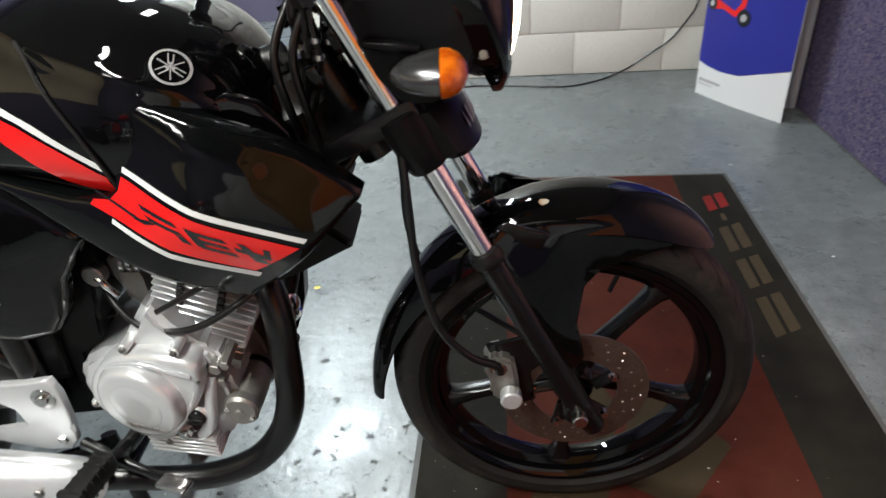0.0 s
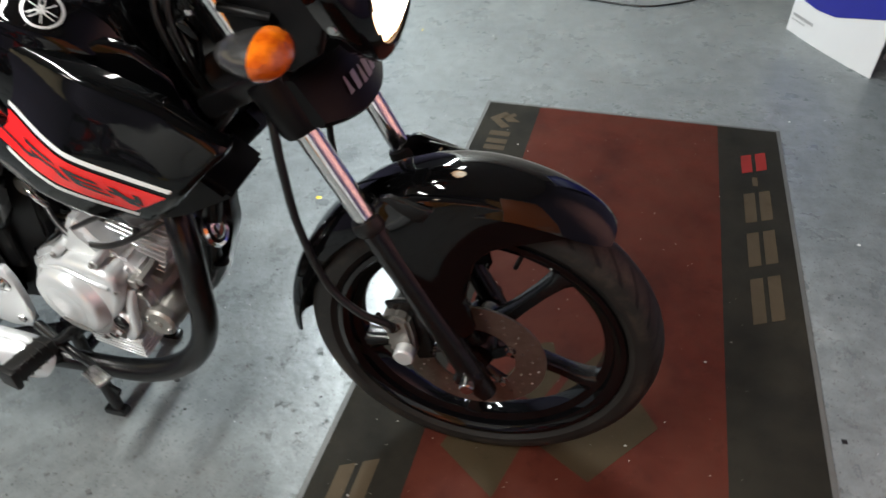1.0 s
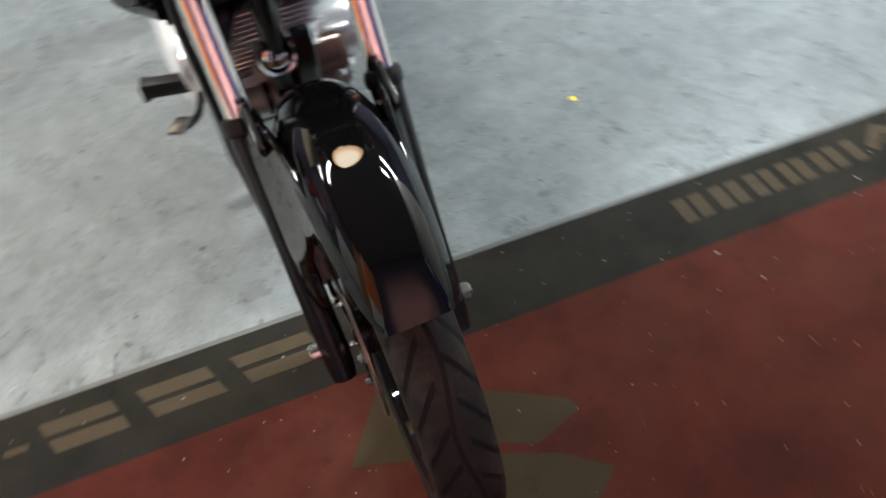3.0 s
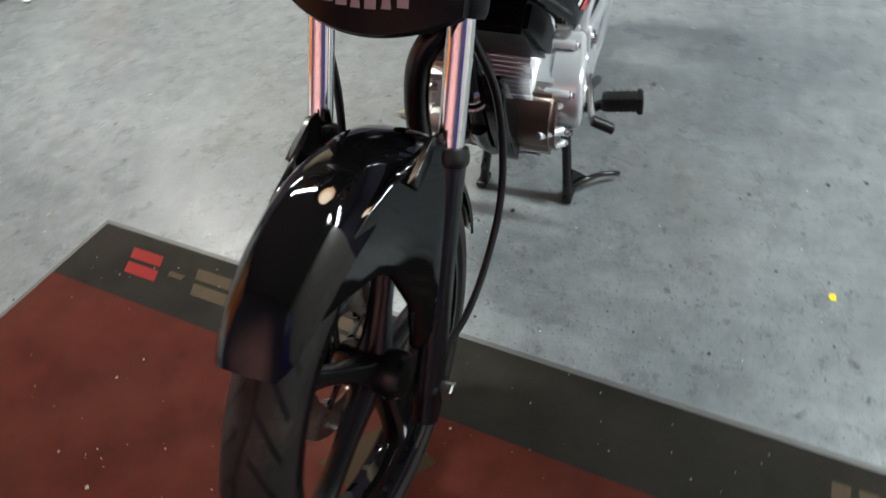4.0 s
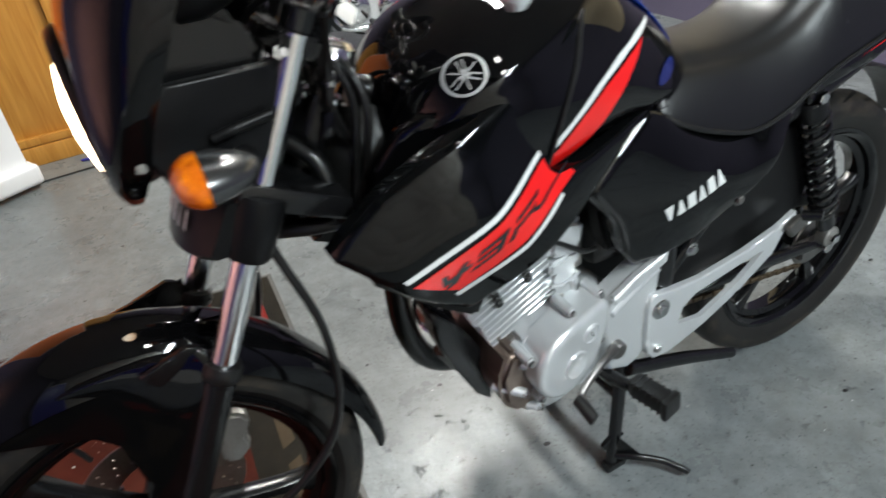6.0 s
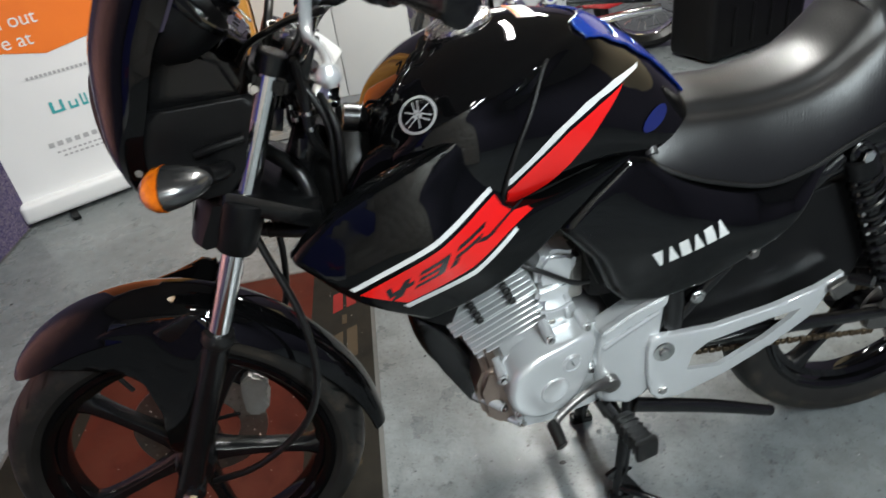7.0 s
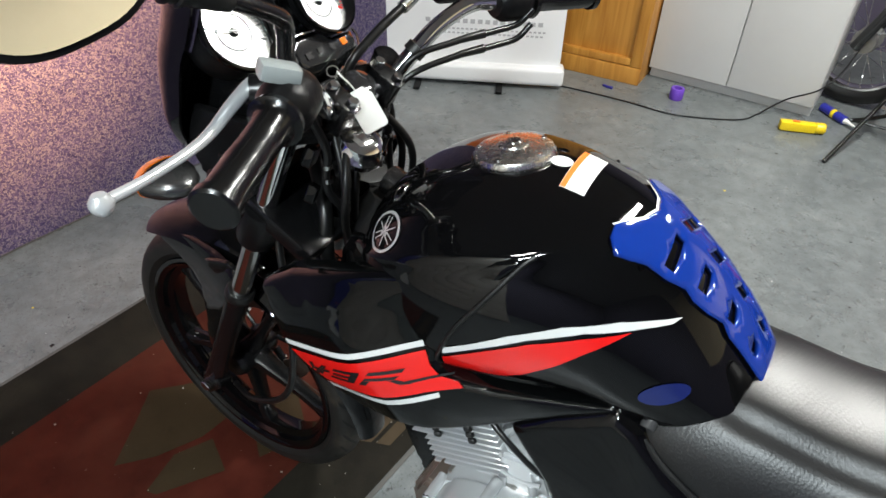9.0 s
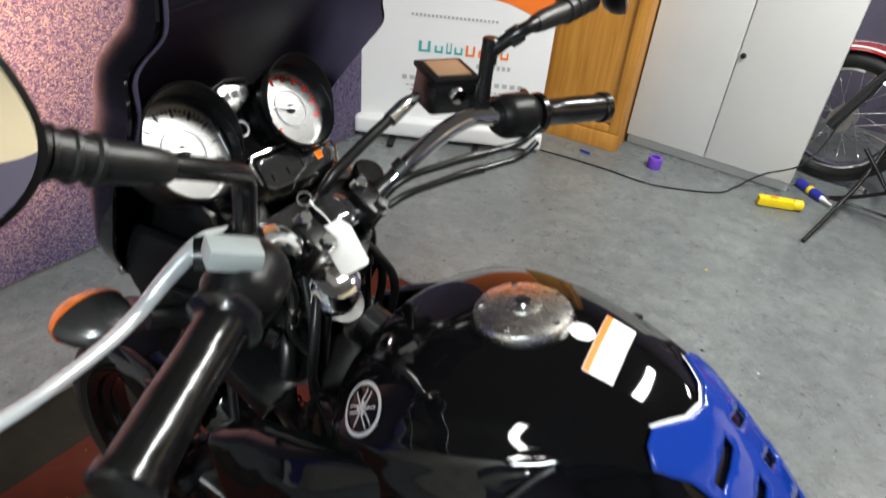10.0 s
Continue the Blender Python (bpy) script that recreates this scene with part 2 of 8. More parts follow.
def floor_material():
    m = principled("grey_painted_concrete", (0.28, 0.29, 0.3), 0.3)
    nt = m.node_tree
    b = nt.nodes["Principled BSDF"]
    co = nt.nodes.new("ShaderNodeTexCoord")

    def noise_node(scale, detail=6, rough=0.6):
        n = nt.nodes.new("ShaderNodeTexNoise")
        n.inputs["Scale"].default_value, n.inputs["Detail"].default_value, n.inputs["Roughness"].default_value = scale, detail, rough
        nt.links.new(co.outputs["Object"], n.inputs["Vector"])
        return n

    def ramp_node(src, stops):
        r = nt.nodes.new("ShaderNodeValToRGB")
        e = r.color_ramp.elements
        e[0].position, e[0].color = stops[0][0], (*stops[0][1], 1)
        e[1].position, e[1].color = stops[-1][0], (*stops[-1][1], 1)
        for p, c in stops[1:-1]:
            e.new(p).color = (*c, 1)
        nt.links.new(src, r.inputs["Fac"])
        return r

    def mixed(kind, fac, a, c):
        x = nt.nodes.new("ShaderNodeMixRGB")
        x.blend_type = kind
        if isinstance(fac, float):
            x.inputs["Fac"].default_value = fac
        else:
            nt.links.new(fac, x.inputs["Fac"])
        nt.links.new(a, x.inputs["Color1"])
        if isinstance(c, tuple):
            x.inputs["Color2"].default_value = (*c, 1)
        else:
            nt.links.new(c, x.inputs["Color2"])
        return x.outputs["Color"]

    base = ramp_node(noise_node(1.6).outputs["Fac"], [(0.3, (0.133, 0.148, 0.153)), (0.55, (0.176, 0.193, 0.196)), (0.75, (0.229, 0.245, 0.245))])
    cloud = ramp_node(noise_node(16.0, 9, 0.78).outputs["Fac"], [(0.36, (0.5, 0.5, 0.5)), (0.6, (1.0, 1.0, 1.0))])
    col = mixed("MULTIPLY", 0.7, base.outputs["Color"], cloud.outputs["Color"])
    scuff = ramp_node(noise_node(48.0, 5, 0.75).outputs["Fac"], [(0.625, (0.0, 0.0, 0.0)), (0.67, (1.0, 1.0, 1.0))])
    col = mixed("MIX", scuff.outputs["Color"], col, (0.06, 0.06, 0.06))
    chips = ramp_node(noise_node(27.0, 8, 0.8).outputs["Fac"], [(0.585, (0.0, 0.0, 0.0)), (0.66, (0.75, 0.75, 0.75))])
    col = mixed("MIX", chips.outputs["Color"], col, (0.075, 0.073, 0.07))
    speck = ramp_node(noise_node(130.0, 3, 0.6).outputs["Fac"], [(0.61, (0.0, 0.0, 0.0)), (0.68, (0.85, 0.85, 0.85))])
    col = mixed("MIX", speck.outputs["Color"], col, (0.05, 0.048, 0.045))
    pale = ramp_node(noise_node(21.0, 6, 0.7).outputs["Fac"], [(0.68, (0.0, 0.0, 0.0)), (0.74, (0.6, 0.6, 0.6))])
    col = mixed("MIX", pale.outputs["Color"], col, (0.33, 0.33, 0.32))
    dirt = ramp_node(noise_node(0.9, 7, 0.7).outputs["Fac"], [(0.55, (0.0, 0.0, 0.0)), (0.78, (0.55, 0.55, 0.55))])
    col = mixed("MIX", dirt.outputs["Color"], col, (0.09, 0.082, 0.07))
    nt.links.new(col, b.inputs["Base Color"])
    rr = ramp_node(noise_node(6.0, 6, 0.7).outputs["Fac"], [(0.3, (0.2, 0.2, 0.2)), (0.7, (0.43, 0.43, 0.43))])
    nt.links.new(rr.outputs["Color"], b.inputs["Roughness"])
    bp = nt.nodes.new("ShaderNodeBump")
    bp.inputs["Distance"].default_value = 0.0016
    bp.inputs["Strength"].default_value = 0.7
    nt.links.new(noise_node(45.0, 4, 0.55).outputs["Fac"], bp.inputs["Height"])
    pits = nt.nodes.new("ShaderNodeBump")
    pits.invert = True
    pits.inputs["Distance"].default_value = 0.0011
    nt.links.new(chips.outputs["Color"], pits.inputs["Height"])
    nt.links.new(bp.outputs["Normal"], pits.inputs["Normal"])
    nt.links.new(pits.outputs["Normal"], b.inputs["Normal"])
    return m


def wood_material():
    m = principled("honey_oak_veneer", (0.42, 0.2, 0.05), 0.4)
    nt = m.node_tree
    b = nt.nodes["Principled BSDF"]
    co = nt.nodes.new("ShaderNodeTexCoord")
    mp = nt.nodes.new("ShaderNodeMapping")
    mp.inputs["Scale"].default_value = (22, 22, 1.4)
    n = nt.nodes.new("ShaderNodeTexNoise")
    n.inputs["Scale"].default_value, n.inputs["Detail"].default_value, n.inputs["Distortion"].default_value = 2.0, 8, 0.6
    r = nt.nodes.new("ShaderNodeValToRGB")
    r.color_ramp.elements[0].position, r.color_ramp.elements[0].color = 0.3, (0.42, 0.17, 0.022, 1)
    r.color_ramp.elements[1].position, r.color_ramp.elements[1].color = 0.7, (0.6, 0.29, 0.055, 1)
    nt.links.new(co.outputs["Object"], mp.inputs["Vector"])
    nt.links.new(mp.outputs["Vector"], n.inputs["Vector"])
    nt.links.new(n.outputs["Fac"], r.inputs["Fac"])
    nt.links.new(r.outputs["Color"], b.inputs["Base Color"])
    return m


def tyre_material(cx, cz, pitch):
    """Rubber with slanted tread grooves round the wheel's axle at x = cx, z = cz."""
    m = principled("worn_tyre_rubber", (0.02, 0.019, 0.018), 0.5, spec=0.22)
    nt = m.node_tree
    b = nt.nodes["Principled BSDF"]
    co = nt.nodes.new("ShaderNodeTexCoord")
    sep = nt.nodes.new("ShaderNodeSeparateXYZ")
    nt.links.new(co.outputs["Object"], sep.inputs["Vector"])

    def op(kind, a, c=None):
        x = nt.nodes.new("ShaderNodeMath")
        x.operation = kind
        for k, v in enumerate((a, c)):
            if v is None:
                continue
            if isinstance(v, (int, float)):
                x.inputs[k].default_value = v
            else:
                nt.links.new(v, x.inputs[k])
        return x.outputs[0]

    px, pz = op("SUBTRACT", sep.outputs["X"], cx), op("SUBTRACT", sep.outputs["Z"], cz)
    turns = op("DIVIDE", op("ARCTAN2", pz, px), 2 * math.pi)
    ay = op("ABSOLUTE", sep.outputs["Y"])
    curve = op("MULTIPLY", op("POWER", op("DIVIDE", ay, 0.035), 1.5), 1.0)
    side = op("MULTIPLY", op("GREATER_THAN", sep.outputs["Y"], 0.0), 0.5)
    ph = op("FRACT", op("ADD", op("ADD", op("MULTIPLY", turns, float(pitch)), curve), side))
    slit = op("LESS_THAN", op("ABSOLUTE", op("SUBTRACT", ph, 0.5)), 0.11)
    off_middle = op("MULTIPLY", op("GREATER_THAN", ay, 0.008), op("LESS_THAN", ay, 0.038))
    slit = op("MULTIPLY", slit, off_middle)
    wav = op("MULTIPLY", op("SINE", op("MULTIPLY", turns, float(pitch // 2) * math.pi)), 0.006)
    ring = op("LESS_THAN", op("ABSOLUTE", op("SUBTRACT", op("SUBTRACT", sep.outputs["Y"], wav), 0.0)), 0.0028)
    groove = op("MAXIMUM", slit, ring)
    rad = op("SQRT", op("ADD", op("MULTIPLY", px, px), op("MULTIPLY", pz, pz)))
    groove = op("MULTIPLY", groove, op("GREATER_THAN", rad, 0.262))
    n = nt.nodes.new("ShaderNodeTexNoise")
    n.inputs["Scale"].default_value, n.inputs["Detail"].default_value = 24, 6
    nt.links.new(co.outputs["Object"], n.inputs["Vector"])
    r = nt.nodes.new("ShaderNodeValToRGB")
    r.color_ramp.elements[0].color, r.color_ramp.elements[1].color = (0.007, 0.0066, 0.0062, 1), (0.019, 0.0178, 0.0162, 1)
    nt.links.new(n.outputs["Fac"], r.inputs["Fac"])
    dn = nt.nodes.new("ShaderNodeTexNoise")
    dn.inputs["Scale"].default_value, dn.inputs["Detail"].default_value, dn.inputs["Roughness"].default_value = 13, 8, 0.75
    nt.links.new(co.outputs["Object"], dn.inputs["Vector"])
    patch = nt.nodes.new("ShaderNodeMapRange")
    patch.inputs["From Min"].default_value, patch.inputs["From Max"].default_value, patch.inputs["To Max"].default_value = 0.48, 0.66, 0.8
    nt.links.new(dn.outputs["Fac"], patch.inputs["Value"])
    dusty = nt.nodes.new("ShaderNodeMixRGB")
    dusty.inputs["Color2"].default_value = (0.046, 0.036, 0.027, 1)
    nt.links.new(op("MULTIPLY", patch.outputs["Result"], op("GREATER_THAN", rad, 0.268)), dusty.inputs["Fac"])
    nt.links.new(r.outputs["Color"], dusty.inputs["Color1"])
    mix = nt.nodes.new("ShaderNodeMixRGB")
    mix.inputs["Color2"].default_value = (0.002, 0.002, 0.002, 1)
    nt.links.new(groove, mix.inputs["Fac"])
    nt.links.new(dusty.outputs["Color"], mix.inputs["Color1"])
    nt.links.new(mix.outputs["Color"], b.inputs["Base Color"])
    bp = nt.nodes.new("ShaderNodeBump")
    bp.invert = True
    bp.inputs["Distance"].default_value = 0.008
    nt.links.new(groove, bp.inputs["Height"])
    nt.links.new(bp.outputs["Normal"], b.inputs["Normal"])
    return m


def seat_material():
    """Black vinyl with fine slanted ribs and leather grain."""
    m = principled("grained_black_vinyl", (0.003, 0.003, 0.0034), 0.38, spec=0.5)
    nt = m.node_tree
    b = nt.nodes["Principled BSDF"]
    co = nt.nodes.new("ShaderNodeTexCoord")
    w = nt.nodes.new("ShaderNodeTexVoronoi")
    w.inputs["Scale"].default_value = 420
    rib = nt.nodes.new("ShaderNodeTexWave")
    mp = nt.nodes.new("ShaderNodeMapping")
    mp.inputs["Rotation"].default_value = (0, 0, 0.35)
    rib.inputs["Scale"].default_value, rib.inputs["Distortion"].default_value = 62, 3.0
    nt.links.new(co.outputs["Object"], mp.inputs["Vector"])
    nt.links.new(mp.outputs["Vector"], rib.inputs["Vector"])
    nt.links.new(co.outputs["Object"], w.inputs["Vector"])
    bp, bp2 = nt.nodes.new("ShaderNodeBump"), nt.nodes.new("ShaderNodeBump")
    bp.inputs["Distance"].default_value, bp.inputs["Strength"].default_value = 0.0006, 0.22
    bp2.inputs["Distance"].default_value, bp2.inputs["Strength"].default_value = 0.00012, 0.4
    nt.links.new(w.outputs["Distance"], bp.inputs["Height"])
    nt.links.new(rib.outputs["Fac"], bp2.inputs["Height"])
    nt.links.new(bp.outputs["Normal"], bp2.inputs["Normal"])
    nt.links.new(bp2.outputs["Normal"], b.inputs["Normal"])
    return m


def mat_material(name, a, c):
    """Flat woven mat: two tones, worn, with fine weave."""
    m = principled(name, a, 0.7, var=(7.0, 0.5, c), bump=(700.0, 0.0008), spec=0.09, rough_var=0.1)
    nt = m.node_tree
    b = nt.nodes["Principled BSDF"]
    col = b.inputs["Base Color"].links[0].from_socket
    co = nt.nodes.new("ShaderNodeTexCoord")
    dust = tuple(0.55 * v + w for v, w in zip(c, (0.012, 0.0095, 0.006)))
    worn = tuple(v * 0.45 for v in a)
    fluff = tuple(1.5 * v + 0.012 for v in c)
    for scale, detail, rough, lo, hi, top, tone in ((3.4, 8, 0.72, 0.42, 0.68, 0.85, dust), (11.0, 9, 0.8, 0.56, 0.72, 0.6, worn), (120.0, 4, 0.7, 0.64, 0.74, 0.5, fluff)):
        n = nt.nodes.new("ShaderNodeTexNoise")
        n.inputs["Scale"].default_value, n.inputs["Detail"].default_value, n.inputs["Roughness"].default_value = scale, detail, rough
        nt.links.new(co.outputs["Object"], n.inputs["Vector"])
        r = nt.nodes.new("ShaderNodeMapRange")
        r.inputs["From Min"].default_value, r.inputs["From Max"].default_value, r.inputs["To Max"].default_value = lo, hi, top
        nt.links.new(n.outputs["Fac"], r.inputs["Value"])
        x = nt.nodes.new("ShaderNodeMixRGB")
        x.inputs["Color2"].default_value = (*tone, 1)
        nt.links.new(r.outputs["Result"], x.inputs["Fac"])
        nt.links.new(col, x.inputs["Color1"])
        col = x.outputs["Color"]
    nt.links.new(col, b.inputs["Base Color"])
    return m


M["carpet"] = carpet_material()
M["floor"] = floor_material()
M["wood"] = wood_material()
M["seat"] = seat_material()
M["matred"] = mat_material("red_mat_weave", (0.03, 0.0065, 0.0038), (0.082, 0.0135, 0.0072))
M["matblack"] = mat_material("charcoal_mat_weave", (0.008, 0.0072, 0.0056), (0.016, 0.0145, 0.0112))
M["mattan"] = mat_material("tan_mat_print", (0.046, 0.034, 0.021), (0.066, 0.049, 0.03))
M["matgreen"] = mat_material("olive_mat_print", (0.03, 0.021, 0.0105), (0.044, 0.03, 0.015))
M["matredprint"] = mat_material("bright_red_mat_print", (0.2, 0.018, 0.016), (0.16, 0.016, 0.014))
M["wall"] = principled("white_block_paint", (0.8, 0.775, 0.72), 0.5, var=(2.2, 0.8, (0.775, 0.75, 0.69)), bump=(60.0, 0.002))
M["mortar"] = principled("painted_joint", (0.79, 0.765, 0.71), 0.6, var=(9.0, 0.8, (0.74, 0.715, 0.66)))
M["ceiling"] = principled("dim_grey_ceiling", (0.3, 0.3, 0.29), 0.8, var=(2.0, 0.7, (0.24, 0.24, 0.23)))
M["cream"] = principled("cream_wall_paint", (0.78, 0.66, 0.44), 0.6, var=(1.8, 0.8, (0.7, 0.58, 0.37)), bump=(60.0, 0.002))
M["darkwall"] = principled("dull_purple_paint", (0.11, 0.095, 0.15), 0.7, var=(1.8, 0.8, (0.08, 0.07, 0.11)), bump=(60.0, 0.002))
M["lampbody"] = principled("white_lamp_housing", (0.75, 0.75, 0.75), 0.4, var=(6.0, 0.5, (0.7, 0.7, 0.7)))


# ---- building helpers ----
from mathutils.bvhtree import BVHTree
from mathutils.geometry import delaunay_2d_cdt


def finish(bm, name, mat, angle=38):
    bmesh.ops.recalc_face_normals(bm, faces=bm.faces)
    me = bpy.data.meshes.new(name)
    bm.to_mesh(me)
    bm.free()
    me.shade_smooth()
    me.set_sharp_from_angle(angle=radians(angle))
    me.materials.append(mat)
    return me


def thing(name, x, y, z, label, category, group="", kind=""):
    ob = new(name)
    ob.empty_display_size = 0.1
    ob.location = (x, y, z)
    return tagged(ob, label, category, group, kind)


def part(name, bm, mat, parent, label="", angle=38):
    """One mesh, built in world coordinates, under a thing or a part."""
    ob = new(name, finish(bm, name, mat, angle))
    if parent is not None:
        ob.parent = parent
        ob.matrix_parent_inverse = Matrix.Translation(-parent.location)
    if label:
        ob["label"] = label
    return ob


def solo(name, bm, mat, label, category, group="", kind="", angle=38):
    """A top-level thing that is one mesh."""
    return tagged(part(name, bm, mat, None, "", angle), label, category, group, kind)


def smooth_path(pts, n=8):
    """Catmull-Rom through the points."""
    p = [Vector(q) for q in pts]
    p = [2 * p[0] - p[1]] + p + [2 * p[-1] - p[-2]]
    out = []
    for i in range(1, len(p) - 2):
        for k in range(n):
            t = k / n
            a, b, c, d = p[i - 1], p[i], p[i + 1], p[i + 2]
            out.append(0.5 * ((2 * b) + (c - a) * t + (2 * a - 5 * b + 4 * c - d) * t * t + (3 * b - a - 3 * c + d) * t ** 3))
    return out + [p[-2]]


def tube(pts, r, seg=12, n=6, bm=None, flat=1.0, curved=True):
    """A round bar along the points; r: one radius, or one for each point. flat squeezes it."""
    bm = bm or bmesh.new()
    count = len(pts)
    path = smooth_path(pts, n) if curved and count > 2 else [Vector(q) for q in pts]
    rs = [r] * count if isinstance(r, (int, float)) else list(r)
    rad = [float(v) for v in np.interp(np.linspace(0, count - 1, len(path)), range(count), rs)]
    ref, rings = None, []
    for i, q in enumerate(path):
        d = (path[min(i + 1, len(path) - 1)] - path[max(i - 1, 0)]).normalized()
        if ref is None:
            ref = d.orthogonal().normalized()
        ref = (ref - d * ref.dot(d)).normalized()
        side = d.cross(ref)
        rings.append([bm.verts.new(q + rad[i] * (math.cos(a) * ref + flat * math.sin(a) * side)) for a in np.linspace(0, 2 * math.pi, seg, endpoint=False)])
    for a, b in zip(rings, rings[1:]):
        for k in range(seg):
            bm.faces.new((a[k], a[(k + 1) % seg], b[(k + 1) % seg], b[k]))
    bm.faces.new(rings[0][::-1]), bm.faces.new(rings[-1])
    return bm


def lathe(profile, c, axis, seg=48, bm=None, closed=False):
    """Turns (radius, height) points round the axis through c."""
    bm = bm or bmesh.new()
    axis = Vector(axis).normalized()
    u = axis.orthogonal().normalized()
    v = axis.cross(u)
    c = Vector(c)
    rings = []
    for r, h in profile:
        if r < 1e-6:
            rings.append([bm.verts.new(c + axis * h)])
        else:
            rings.append([bm.verts.new(c + axis * h + r * (math.cos(a) * u + math.sin(a) * v)) for a in np.linspace(0, 2 * math.pi, seg, endpoint=False)])
    for a, b in (list(zip(rings, rings[1:])) + ([(rings[-1], rings[0])] if closed else [])):
        for k in range(seg):
            q = [a[k % len(a)], a[(k + 1) % len(a)], b[(k + 1) % len(b)], b[k % len(b)]]
            q = list(dict.fromkeys(q))
            if len(q) > 2:
                bm.faces.new(q)
    return bm


def rod(a, b, r, seg=16, bevel=0.15, bm=None):
    """A round bar from a to b with eased ends."""
    a, b = Vector(a), Vector(b)
    h, e = (b - a).length, r * bevel
    return lathe([(0, 0), (r - e, 0), (r, e), (r, h - e), (r - e, h), (0, h)], a, b - a, seg, bm)


def box(sx, sy, sz, m, bevel=0.003, bm=None, seg=2):
    own = bmesh.new()
    bmesh.ops.create_cube(own, size=1, matrix=m @ Matrix.Diagonal((sx, sy, sz, 1)))
    if bevel:
        bmesh.ops.bevel(own, geom=own.edges[:], offset=bevel, segments=seg, affect="EDGES", profile=0.6)
    if bm is None:
        return own
    merge(bm, own)
    return bm


def merge(bm, other):
    me = bpy.data.meshes.new("scratch")
    other.to_mesh(me)
    other.free()
    bm.from_mesh(me)
    bpy.data.meshes.remove(me)
    return bm


def resample(poly, step, smooth=False):
    """Points along a closed outline, no further apart than step."""
    if smooth:
        p = [Vector((*q, 0)) for q in poly]
        n = len(p)
        poly = []
        for i in range(n):
            a, b, c, d = p[i - 1], p[i], p[(i + 1) % n], p[(i + 2) % n]
            for k in range(6):
                t = k / 6
                q = 0.5 * ((2 * b) + (c - a) * t + (2 * a - 5 * b + 4 * c - d) * t * t + (3 * b - a - 3 * c + d) * t ** 3)
                poly.append((q.x, q.y))
    out = []
    for a, b in zip(poly, poly[1:] + poly[:1]):
        n = max(1, math.ceil(math.dist(a, b) / step))
        out += [(a[0] + (b[0] - a[0]) * k / n, a[1] + (b[1] - a[1]) * k / n) for k in range(n)]
    return out


def edge_distance(pts, loop):
    """The distance of each point from a closed outline, and whether it lies inside."""
    pts, a = np.array(pts, float), np.array(loop, float)
    b = np.roll(a, -1, 0)
    ab, ap = b - a, pts[:, None] - a
    t = np.clip((ap * ab).sum(-1) / ((ab ** 2).sum(-1) + 1e-12), 0, 1)
    d = np.sqrt(((ap - t[..., None] * ab) ** 2).sum(-1)).min(1)
    cross = (a[:, 1] > pts[:, None, 1]) != (b[:, 1] > pts[:, None, 1])
    xs = a[:, 0] + (pts[:, None, 1] - a[:, 1]) * ab[:, 0] / np.where(np.abs(ab[:, 1]) < 1e-12, 1e-12, ab[:, 1])
    return d, ((cross & (pts[:, None, 0] < xs)).sum(1) % 2) == 1


def flat_mesh(poly, step=0.02, holes=(), rim=(), smooth=False):
    """2D points, triangles and distances from the edge of an outline filled with an even net."""
    loop = resample(poly, step, smooth)
    loops = [loop] + [list(h) for h in holes]
    pts, edges = [], []
    for lp in loops:
        n0 = len(pts)
        pts += lp
        edges += [(n0 + i, n0 + (i + 1) % len(lp)) for i in range(len(lp))]
    fixed = len(pts)
    arr = np.array(loop)
    gx = np.arange(arr[:, 0].min(), arr[:, 0].max(), step)
    gz = np.arange(arr[:, 1].min(), arr[:, 1].max(), step * 0.87)
    cand = [(x + (j % 2) * step / 2, z) for j, z in enumerate(gz) for x in gx]
    if rim:
        nrm = np.roll(arr, -1, 0) - np.roll(arr, 1, 0)
        nrm = np.stack([nrm[:, 1], -nrm[:, 0]], 1) / (np.linalg.norm(nrm, axis=1)[:, None] + 1e-9)
        area = (arr[:, 0] * np.roll(arr[:, 1], -1) - np.roll(arr[:, 0], -1) * arr[:, 1]).sum()
        nrm *= -1 if area > 0 else 1
        for r in rim:
            ring = arr + nrm * r
            d, inside = edge_distance(ring, loop)
            pts += [tuple(q) for q, dd, ins in zip(ring, d, inside) if ins and dd > 0.85 * r]
    keep = max(rim) * 1.15 if rim else step * 0.45
    if cand:
        d, inside = edge_distance(cand, loop)
        for h in holes:
            dh, inh = edge_distance(cand, h)
            inside &= ~inh
            d = np.minimum(d, dh)
        pts += [q for q, dd, ins in zip(cand, d, inside) if ins and dd > keep]
    vs, _, fs, *_ = delaunay_2d_cdt([Vector(q) for q in pts], edges, [], 1, 1e-6)
    out = [(v.x, v.y) for v in vs]
    fs = [list(f) for f in fs]
    if holes:
        mid = [(sum(out[i][0] for i in f) / len(f), sum(out[i][1] for i in f) / len(f)) for f in fs]
        for h in holes:
            gone = edge_distance(mid, h)[1]
            fs, mid = [f for f, g in zip(fs, gone) if not g], [q for q, g in zip(mid, gone) if not g]
    return out, fs, edge_distance(out, loop)[0]


